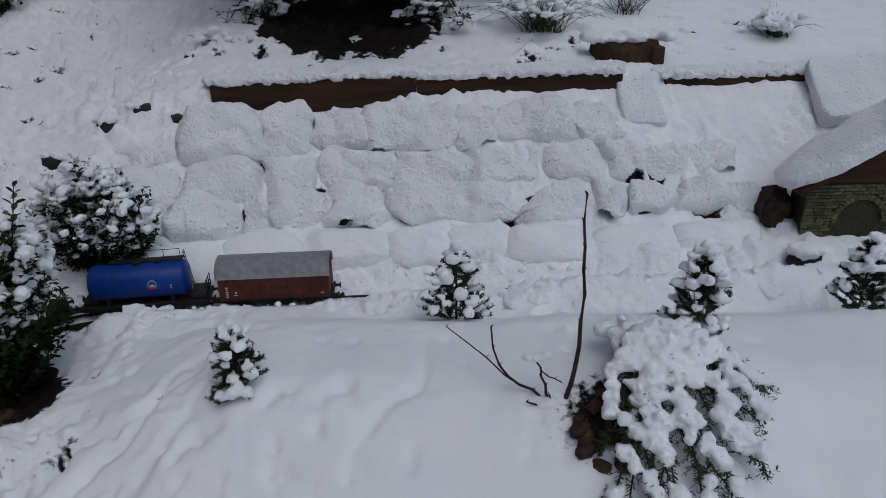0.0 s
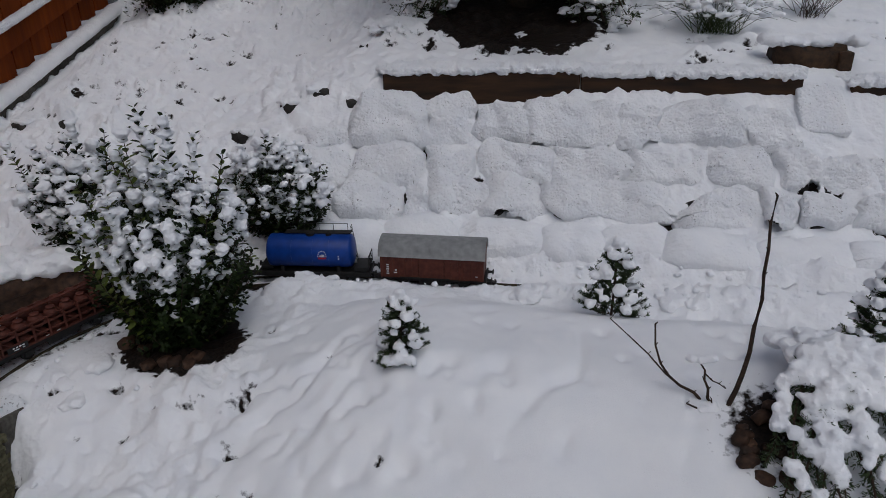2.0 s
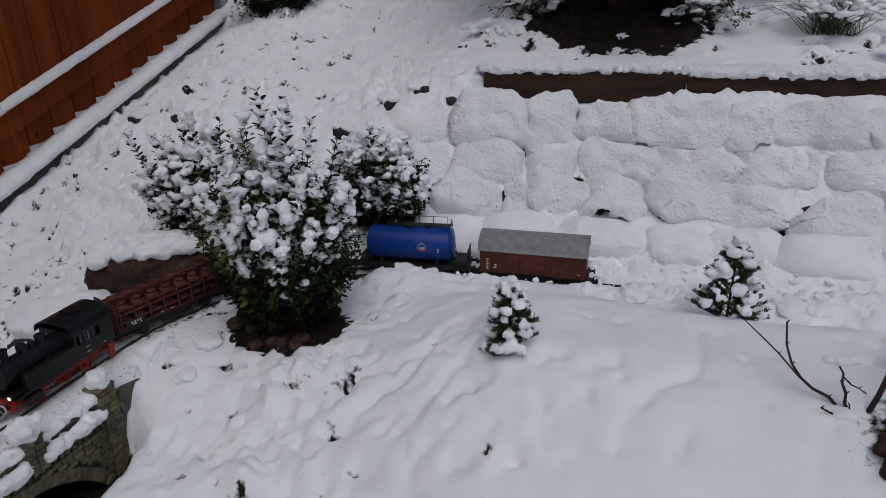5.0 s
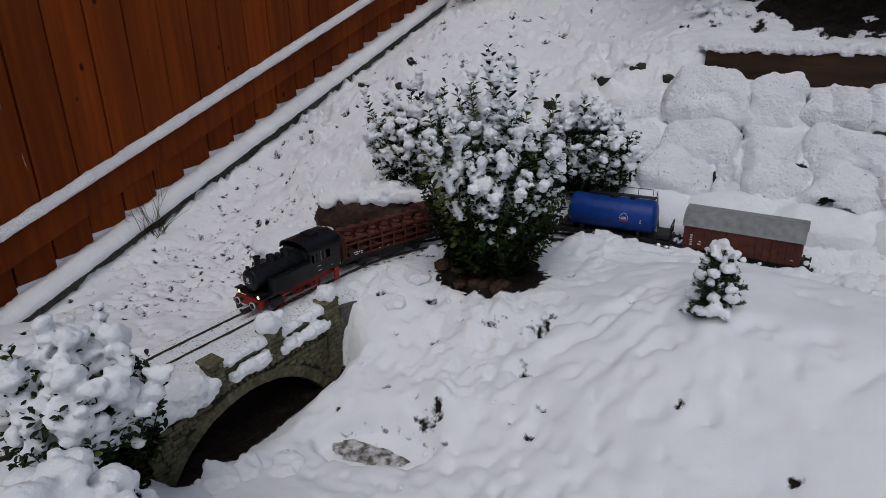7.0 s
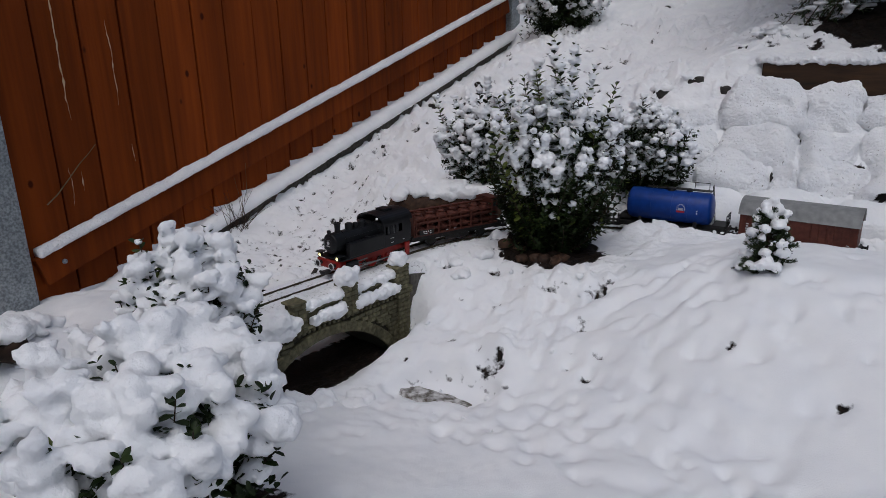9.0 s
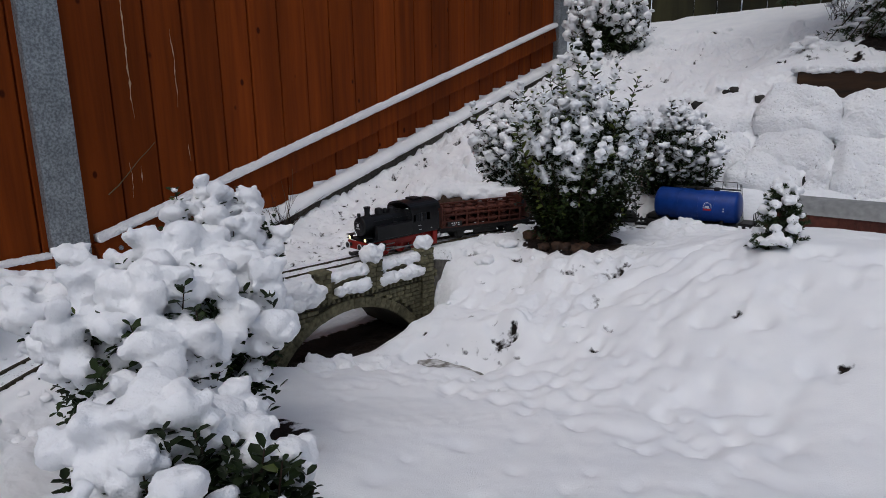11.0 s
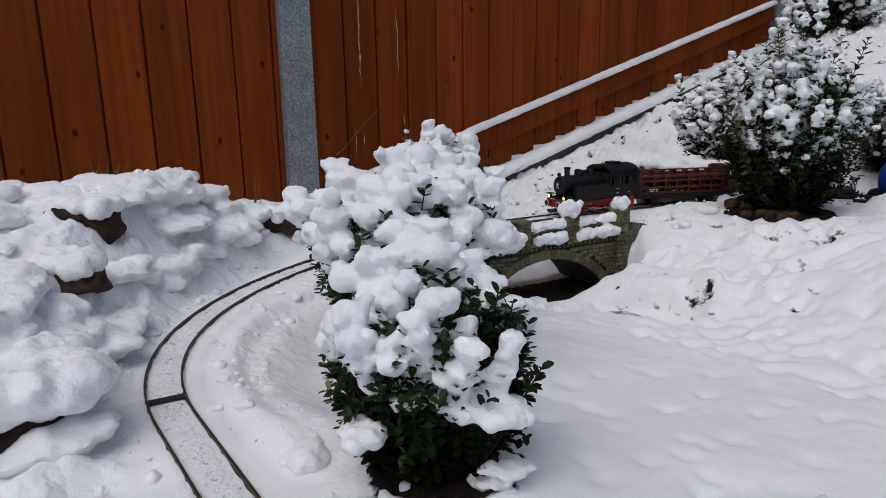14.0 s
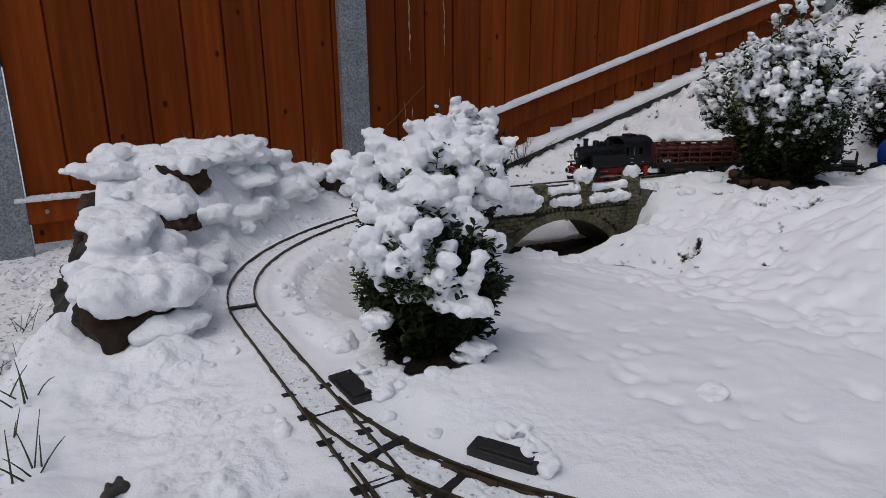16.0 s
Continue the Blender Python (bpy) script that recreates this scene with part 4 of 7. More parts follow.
    ob = snow_lumps("snow_on_bridge", blobs, None, 0.0032, "rolls and caps of snow on the bridge parapet", SNOW_SOFT, 3, 0.22, 2)
    tagged(ob, category="snow", kind="stuff")


build_bridge()


# ---------- track ----------
RAIL_SHAPE = [(-0.0040, -0.0085), (-0.0040, -0.0078), (-0.0010, -0.0068), (-0.0010, -0.0024), (-0.0018, -0.0016), (-0.0018, 0.0), (0.0018, 0.0), (0.0018, -0.0016), (0.0010, -0.0024), (0.0010, -0.0068), (0.0040, -0.0078), (0.0040, -0.0085)]


def build_track():
    track = thing("railway_track", pose(0, 0, 0), "narrow model railway track of dull metal rails, half buried in snow", "track")
    g = GAUGE / 2
    pts = len(LINE) - 70
    part("rail", sweep(bmesh.new(), LINE[::3], RAIL_SHAPE, g + 0.0024), RAIL_METAL, track)
    part("rail", sweep(bmesh.new(), LINE[::3], RAIL_SHAPE, -g - 0.0024), RAIL_METAL, track)
    part("branch_rail", sweep(bmesh.new(), BRANCH[6:], RAIL_SHAPE, g + 0.0024), RAIL_METAL, track)
    part("branch_rail", sweep(bmesh.new(), BRANCH[6:], RAIL_SHAPE, -g - 0.0024), RAIL_METAL, track)
    part("check_rail", sweep(bmesh.new(), LINE[pts + 26:pts + 42], RAIL_SHAPE, -g + 0.007), RAIL_METAL, track)
    part("check_rail", sweep(bmesh.new(), BRANCH[24:40], RAIL_SHAPE, g - 0.007), RAIL_METAL, track)
    bm = box(bmesh.new(), (0, 0, 0), (0.016, 0.080, 0.008), 0.0015)
    tie = part("sleeper", bm, PLASTIC, track)
    rng = random.Random(2)
    rows = [(p, 0.0) for p in LINE[4::4]] + [(p, 0.0) for p in BRANCH[10::4]]
    for i, (p, _) in enumerate(rows):
        ob = tie if i == 0 else bpy.data.objects.new("sleeper", tie.data)
        if i:
            scene.collection.objects.link(ob)
            ob.parent = track
        near_points = -0.46 < p[0] < 0.6 and p[1] < 0.2
        # most sleepers lie under the snow; at the points they are swept clear
        dip = rng.choice((0.0036, 0.0026, 0.0014, 0.0)) if near_points else rng.choice((-0.008, -0.008, -0.007, -0.006, -0.004))
        ob.matrix_basis = pose(p[0], p[1], p[2] - 0.0125 + dip, 0, 0, math.degrees(p[3]) + rng.uniform(-1, 1))
    # dark plates where rails join
    for i in (642,):
        p = LINE[i]
        part("joint_plate", box(bmesh.new(), (p[0], p[1], p[2] - 0.004), (0.016, 0.056, 0.004), 0.001, Matrix.Rotation(p[3], 4, "Z")), PLASTIC, track, "black plate between the rails")
    # snow packed between the rails
    def packed(rows, seed):
        vs, fs, n = [], [], 7
        for i, (x, y, z, a) in enumerate(rows):
            for j in range(n):
                u = (j / (n - 1) - 0.5) * (GAUGE - 0.008)
                k = noise.noise(Vector((x * 38, y * 38, seed))) + 0.5 * noise.noise(Vector((x * 110, y * 110, seed + u * 60)))
                vs.append((x - math.sin(a) * u, y + math.cos(a) * u, z - 0.0056 + 0.0024 * k + 0.0014 * math.cos(math.pi * i / 2) - 0.002 * (j in (0, n - 1))))
        for i in range(len(rows) - 1):
            for j in range(n - 1):
                fs.append((i * n + j, (i + 1) * n + j, (i + 1) * n + j + 1, i * n + j + 1))
        tagged(from_arrays("snow_between_rails", vs, fs, SNOW_TRODDEN), "thin ribbed snow packed between the rails", "snow", kind="stuff")
    packed(LINE[::1], 4)
    packed(BRANCH[20:], 9)
    # point motors beside the points
    for x, y, a, L, w in ((-0.400, -0.413, 8, 0.105, 0.042), (-0.128, -0.283, 37, 0.100, 0.034)):
        motor = thing("point_motor", pose(x, y, rail_height(y) - 0.013, 3, 0, a), "flat black plastic point motor dusted with snow", "motor", "point motors")
        part("housing", box(bmesh.new(), (0, 0, 0.004), (L, w, 0.016), 0.003), PLASTIC, motor)
        part("lid", box(bmesh.new(), (0.004, 0, 0.0135), (L * 0.72, w * 0.72, 0.004), 0.001), PLASTIC, motor)
        for u in (-0.32, 0.30, 0.36):
            part("screw", rod(bmesh.new(), (L * u, w * 0.2, 0.014), (L * u, w * 0.2, 0.0175), 0.0018), STEEL, motor)
        rng2 = random.Random(int(100 * L))
        ob = snow_lumps("snow_on_motor", [(x + rng2.uniform(-0.06, 0.06), y + 0.028 + rng2.uniform(-0.012, 0.02), rail_height(y) + rng2.uniform(-0.008, 0.004), rng2.uniform(0.006, 0.018), rng2.uniform(0.006, 0.016), 0.007) for _ in range(30)], None, 0.003, "crumbs of snow beside a point motor")
        tagged(ob, category="snow", kind="stuff")


build_track()


# ---------- rolling stock: x ahead, y left, z up from the rail ----------
def berth(s, length):
    """The pose on the line of a vehicle whose middle is s metres along it."""
    at = lambda q: LINE[max(0, min(len(LINE) - 1, int(round(q / 0.01))))]
    a, b = at(s - length * 0.3), at(s + length * 0.3)
    c = at(s)
    m = pose((a[0] + b[0]) / 2 * 0.5 + c[0] * 0.5, (a[1] + b[1]) / 2 * 0.5 + c[1] * 0.5, c[2], 0, 0, math.degrees(math.atan2(b[1] - a[1], b[0] - a[0])))
    return m @ Matrix.Diagonal((1.03, 1.06, 1.06, 1))


def wheels(v, xs, r, material=WAGON_DARK):
    for x in xs:
        for side in (-1, 1):
            bm = bmesh.new()
            y = side * (0.0245 - 0.001)
            m = Matrix.Translation((x, y, r)) @ Matrix.Rotation(-side * R90, 4, "X")
            lathe(bm, [(r * 0.3, -0.002), (r * 1.10, -0.002), (r * 1.10, 0), (r, 0.001), (r, 0.006), (r * 0.86, 0.006), (r * 0.82, 0.003), (r * 0.35, 0.003), (r * 0.3, 0.008), (0.002, 0.008)], m, 22)
            part("wheel", bm, material, v)
        part("axle", rod(bmesh.new(), (x, -0.024, r), (x, 0.024, r), 0.002), WAGON_DARK, v)


def buffers(v, L, z=0.037, y=0.028, ring=False):
    for end in (-1, 1):
        for side in (-1, 1):
            bm = bmesh.new()
            m = Matrix.Translation((end * (L / 2 - 0.018), side * y, z)) @ Matrix.Rotation(end * R90, 4, "Y")
            lathe(bm, [(0.0055, 0), (0.0055, 0.004), (0.0036, 0.005), (0.0036, 0.0135), (0.0085, 0.015), (0.0085, 0.017), (0.006, 0.018)], m, 16)
            b = part("buffer", bm, WAGON_DARK, v)
            if ring and end > 0:
                bm = bmesh.new()
                lathe(bm, [(0.0088, 0.0146), (0.0098, 0.0146), (0.0098, 0.0172), (0.0088, 0.0172)], m, 20)
                part("ring", bm, WHITE_PAINT, b, "white painted buffer rim")
        bm = bmesh.new()
        box(bm, (end * (L / 2 - 0.004), 0, 0.016), (0.030, 0.013, 0.010), 0.002)
        box(bm, (end * (L / 2 + 0.006), 0, 0.018), (0.006, 0.024, 0.006), 0.001)
        part("coupling", bm, PLASTIC, v)


def bars(v, rows, y, material=WHITE_PAINT, name="lettering", turn=0.0):
    """Small painted marks on a side: (x, z, width, height)."""
    for x, z, w, h in rows:
        part(name, box(bmesh.new(), (x, y, z), (w, 0.0007, h), 0, Matrix.Rotation(turn, 4, "X")), material, v, "")


def underframe(v, L, body, deck=0.040, w=0.070):
    bm = bmesh.new()
    box(bm, (0, 0, deck - 0.005), (L - 0.040, w, 0.010), 0.001)
    for side in (-1, 1):
        box(bm, (0, side * (w / 2 - 0.004), deck - 0.010), (L - 0.040, 0.005, 0.012), 0.001)
        for x in (-body * 0.30, body * 0.30):
            box(bm, (x, side * 0.032, 0.017), (0.024, 0.004, 0.014), 0.001)
            box(bm, (x, side * 0.032, 0.026), (0.048, 0.003, 0.004), 0.001)
        box(bm, (0, side * 0.030, 0.018), (body * 0.28, 0.006, 0.012), 0.001)
    for end in (-1, 1):
        box(bm, (end * (L / 2 - 0.020), 0, deck - 0.003), (0.006, w + 0.012, 0.014), 0.001)
    part("underframe", bm, WAGON_DARK, v)


def locomotive(s):
    L = 0.315
    v = thing("steam_locomotive", berth(s, L), "black model tank locomotive with red frame and lit front lamps", "locomotive")
    bm = bmesh.new()
    box(bm, (-0.004, 0, 0.033), (0.270, 0.058, 0.018), 0.001)
    part("frame", bm, LOCO_RED, v, "red frame below the boiler")
    bm = bmesh.new()
    box(bm, (0.139, 0, 0.036), (0.007, 0.092, 0.024), 0.002)
    part("front_buffer_beam", bm, LOCO_RED, v, "red buffer beam")
    part("rear_buffer_beam", box(bmesh.new(), (-0.139, 0, 0.036), (0.006, 0.090, 0.022), 0.002), LOCO_RED, v)
    bm = bmesh.new()
    box(bm, (-0.002, 0, 0.0505), (0.276, 0.100, 0.004), 0.001)
    part("footplate", bm, LOCO_BLACK, v)
    bm = bmesh.new()
    lathe(bm, [(0.004, 0.0), (0.020, 0.001), (0.027, 0.003), (0.0285, 0.005), (0.0285, 0.040), (0.0300, 0.041), (0.0300, 0.043), (0.0285, 0.044), (0.0285, 0.110), (0.0300, 0.111), (0.0300, 0.113), (0.0285, 0.114), (0.0285, 0.19)], Matrix.Translation((0.134, 0, 0.090)) @ Matrix.Rotation(-R90, 4, "Y"), 32)
    boiler = part("boiler", bm, LOCO_BLACK, v)
    bm = bmesh.new()
    lathe(bm, [(0.003, 0.003), (0.016, 0.002), (0.020, 0.0), (0.020, -0.002)], Matrix.Translation((0.134, 0, 0.090)) @ Matrix.Rotation(R90, 4, "Y"), 28)
    part("smokebox_door", bm, LOCO_BLACK, boiler)
    for x, r, h, cap in ((0.101, 0.0085, 0.144, 1.22), (0.058, 0.0115, 0.136, 1.0), (0.034, 0.0078, 0.132, 1.0), (0.010, 0.0118, 0.136, 1.0)):
        bm = bmesh.new()
        z0 = 0.112
        if cap > 1:
            prof = [(r * 1.5, 0), (r * 1.05, 0.006), (r * 0.92, 0.012), (r, h - z0 - 0.006), (r * cap, h - z0 - 0.003), (r * cap, h - z0), (r * 0.8, h - z0), (r * 0.75, h - z0 - 0.008)]
        else:
            prof = [(r * 1.3, 0), (r * 1.05, 0.004), (r, 0.008), (r, h - z0 - 0.005), (r * 0.9, h - z0 - 0.002), (r * 0.5, h - z0), (0.001, h - z0 + 0.0005)]
        lathe(bm, prof, Matrix.Translation((x, 0, z0)), 22)
        part("chimney" if cap > 1 else "dome", bm, LOCO_BLACK, boiler)
    for side in (-1, 1):
        bm = box(bmesh.new(), (0.036, side * 0.0425, 0.072), (0.136, 0.017, 0.040), 0.0025)
        tank = part("side_tank", bm, LOCO_BLACK, v)
        part("filler_lid", rod(bmesh.new(), (0.03, side * 0.042, 0.092), (0.03, side * 0.042, 0.096), 0.006, n=14), LOCO_BLACK, tank)
        part("handrail", rod(bmesh.new(), (0.10, side * 0.030, 0.105), (-0.03, side * 0.030, 0.105), 0.0009, n=6), LOCO_BLACK, boiler)
        # motion: cylinder, rods
        part("cylinder", box(bmesh.new(), (0.092, side * 0.043, 0.030), (0.040, 0.014, 0.022), 0.004), LOCO_BLACK, v)
        part("connecting_rod", rod(bmesh.new(), (0.085, side * 0.0405, 0.026), (0.0, side * 0.0405, 0.017), 0.0018, n=6), STEEL, v)
        part("side_rod", box(bmesh.new(), (0.0, side * 0.0375, 0.015), (0.125, 0.002, 0.004), 0.0006), STEEL, v)
        part("crosshead_guide", box(bmesh.new(), (0.055, side * 0.0415, 0.034), (0.044, 0.002, 0.003), 0.0005), STEEL, v)
        part("step", box(bmesh.new(), (-0.128, side * 0.046, 0.026), (0.016, 0.006, 0.040), 0.001), LOCO_RED, v)
    wheels(v, (-0.062, 0.0, 0.062), 0.019, LOCO_RED)
    # cab
    bm = bmesh.new()
    for side in (-1, 1):
        box(bm, (-0.085, side * 0.0495, 0.068), (0.108, 0.003, 0.036), 0.0006)
        box(bm, (-0.085, side * 0.0495, 0.114), (0.108, 0.003, 0.010), 0.0006)
        for x, w in ((-0.033, 0.006), (-0.058, 0.005), (-0.081, 0.005), (-0.122, 0.034)):
            box(bm, (x - 0.001, side * 0.0495, 0.098), (w, 0.003, 0.026), 0.0004)
    box(bm, (-0.0335, 0, 0.086), (0.003, 0.100, 0.070), 0.0008)
    box(bm, (-0.137, 0, 0.086), (0.003, 0.100, 0.070), 0.0008)
    cab = part("cab", bm, LOCO_BLACK, v)
    for side in (-1, 1):
        part("cab_window", box(bmesh.new(), (-0.07, side * 0.0482, 0.098), (0.046, 0.001, 0.025)), GLASS_DARK, cab)
        part("front_window", box(bmesh.new(), (-0.0315, side * 0.034, 0.106), (0.0012, 0.014, 0.014)), GLASS_DARK, cab)
        part("window_bar", box(bmesh.new(), (-0.07, side * 0.0515, 0.098), (0.0015, 0.001, 0.026)), STEEL, cab)
    bm = bmesh.new()
    n, ends = 14, []
    for x in (-0.022, -0.145):
        ring = []
        for k in range(n + 1):
            a = math.pi * (k / n)
            ring.append((0.0545 * math.cos(a), 0.116 + 0.027 * math.sin(a) ** 0.8))
        ends.append([[bm.verts.new((x, y, z + dz)) for y, z in ring] for dz in (0.0, 0.003)])
    for k in range(n):
        for j in (0, 1):
            a, b = ends[0][j], ends[1][j]
            bm.faces.new((a[k], a[k + 1], b[k + 1], b[k]) if j else (a[k + 1], a[k], b[k], b[k + 1]))
        for e in ends:
            bm.faces.new((e[0][k], e[0][k + 1], e[1][k + 1], e[1][k]))
    for k in (0, n):
        bm.faces.new((ends[0][0][k], ends[1][0][k], ends[1][1][k], ends[0][1][k]))
    box(bm, (-0.083, 0, 0.1475), (0.036, 0.036, 0.008), 0.002)
    roof = part("cab_roof", bm, LOCO_BLACK, v, "curved black cab roof with a raised vent")
    part("bunker", box(bmesh.new(), (-0.1435, 0, 0.078), (0.012, 0.094, 0.052), 0.003), LOCO_BLACK, v)
    # lamps
    for side in (-1, 1):
        m = Matrix.Translation((0.1385, side * 0.036, 0.056)) @ Matrix.Rotation(R90, 4, "Y")
        lamp = part("front_lamp", lathe(bmesh.new(), [(0.004, -0.008), (0.0062, -0.004), (0.0066, 0.003), (0.0056, 0.003), (0.005, 0.0015)], m, 18), LOCO_BLACK, v)
        part("lens", lathe(bmesh.new(), [(0.0050, 0.0015), (0.0040, 0.0032), (0.0015, 0.0040)], m, 16), LAMP_GLOW, lamp, "glowing warm yellow lens")
        part("lamp_roof", box(bmesh.new(), (0.133, side * 0.039, 0.0635), (0.022, 0.022, 0.0022), 0.0006), LOCO_BLACK, v)
    part("top_lamp", box(bmesh.new(), (0.132, 0, 0.124), (0.008, 0.010, 0.010), 0.002), LOCO_BLACK, v)
    # marks on the smokebox door and the cab side
    bm = bmesh.new()
    m = Matrix.Translation((0.1366, 0, 0.094)) @ Matrix.Rotation(R90, 4, "Y")
    for k in range(5):
        a = k * 1.2566
        rod(bm, m @ Vector((0, 0, 0.0006)), m @ Vector((0.0045 * math.cos(a), 0.0045 * math.sin(a), 0.0006)), 0.0004, n=4)
    lathe(bm, [(0.0042, 0), (0.0050, 0), (0.0050, 0.001), (0.0042, 0.001)], m, 20)
    part("emblem", bm, WHITE_PAINT, boiler, "small white wheel mark")
    for y in (-0.0062, -0.0034, 0.0006, 0.0034, 0.0062):
        part("number_bar", box(bmesh.new(), (0.1368, y, 0.0855), (0.0008, 0.0018, 0.0034)), WHITE_PAINT, boiler)
    part("door_rail", rod(bmesh.new(), (0.1375, -0.010, 0.102), (0.1375, 0.010, 0.102), 0.0006, n=6), STEEL, boiler)
    bars(v, ((-0.062, 0.060, 0.012, 0.0018), (-0.062, 0.073, 0.014, 0.001), (-0.11, 0.060, 0.006, 0.0016)), 0.0513, name="lettering")
    buffers(v, L, ring=True)
    return v


def pot_wagon(s):
    L = 0.385
    v = thing("pot_wagon", berth(s, L), "rust-brown model wagon carrying two decks of round pots", "wagon")
    underframe(v, L, 0.32)
    wheels(v, (-0.098, 0.098), 0.016)
    part("deck", box(bmesh.new(), (0.008, 0, 0.044), (0.322, 0.092, 0.006), 0.001), WAGON_BROWN, v)
    part("upper_deck", box(bmesh.new(), (0.020, 0, 0.079), (0.296, 0.086, 0.004), 0.001), WAGON_BROWN, v)
    bm = bmesh.new()
    m = Matrix()
    prof = [(0.010, 0), (0.0150, 0.004), (0.0165, 0.012), (0.0150, 0.019), (0.0085, 0.0225), (0.0085, 0.0255), (0.0105, 0.0262), (0.0105, 0.0285), (0.004, 0.0295)]
    lathe(bm, prof, m, 16)
    pot = part("pot", bm, WAGON_BROWN, v, "", flat=False)
    first = True
    for z in (0.047, 0.081):
        for i in range(7):
            for side in (-1, 1):
                ob = pot if first else bpy.data.objects.new("pot", pot.data)
                if not first:
                    scene.collection.objects.link(ob)
                    ob.parent = v
                first = False
                ob.matrix_basis = pose(-0.115 + i * 0.0425, side * 0.0235, z) @ Matrix.Diagonal((1.12, 1.12, 0.95, 1))
    for side in (-1, 1):
        y = side * 0.0465
        for z in (0.062, 0.084, 0.0965):
            part("side_rail", box(bmesh.new(), (0.018, y, z), (0.300, 0.003, 0.005), 0.0006), WAGON_BROWN, v)
        for i in range(8):
            x = -0.128 + i * 0.0415
            part("stanchion", box(bmesh.new(), (x, y * 1.03, 0.071), (0.005, 0.003, 0.056), 0.0006), WAGON_BROWN, v)
        for i in (0, 2, 4, 6):
            x = -0.128 + i * 0.0415
            bm = bmesh.new()
            rod(bm, (x, y, 0.047), (x + 0.0415, y, 0.082), 0.0013, n=6)
            part("brace", bm, WAGON_BROWN, v)
        part("sign_board", box(bmesh.new(), (0.126, side * 0.0485, 0.053), (0.052, 0.0015, 0.016), 0.0004), WAGON_DARK, v)
    part("walkway", box(bmesh.new(), (0.018, 0, 0.113), (0.290, 0.012, 0.003), 0.0006), WAGON_BROWN, v)
    part("end_wall", box(bmesh.new(), (0.170, 0, 0.078), (0.004, 0.098, 0.074), 0.001), WAGON_BROWN, v, "tall plank end wall")
    part("end_wall", box(bmesh.new(), (-0.1345, 0, 0.080), (0.004, 0.092, 0.078), 0.001), WAGON_BROWN, v)
    bm = box(bmesh.new(), (-0.152, 0, 0.084), (0.030, 0.060, 0.070), 0.0015)
    cab = part("brake_cabin", bm, WAGON_BROWN, v, "small brown brakeman's cabin")
    part("cabin_roof", box(bmesh.new(), (-0.152, 0, 0.121), (0.038, 0.068, 0.005), 0.0015), WAGON_BROWN, cab)
    for side in (-1, 1):
        part("cabin_window", box(bmesh.new(), (-0.152, side * 0.0303, 0.098), (0.012, 0.001, 0.012)), GLASS_DARK, cab)
    part("platform_rail", rod(bmesh.new(), (-0.176, 0.036, 0.043), (-0.176, 0.036, 0.085), 0.0012, n=6), WAGON_DARK, v)
    bars(v, [(0.112 + 0.008 * i, 0.056, 0.005, 0.0035) for i in range(4)] + [(0.112, 0.050, 0.006, 0.002), (0.13, 0.050, 0.012, 0.002)] + [(0.05, 0.05, 0.008, 0.002), (0.02, 0.05, 0.008, 0.002)], 0.0497)
    buffers(v, L)


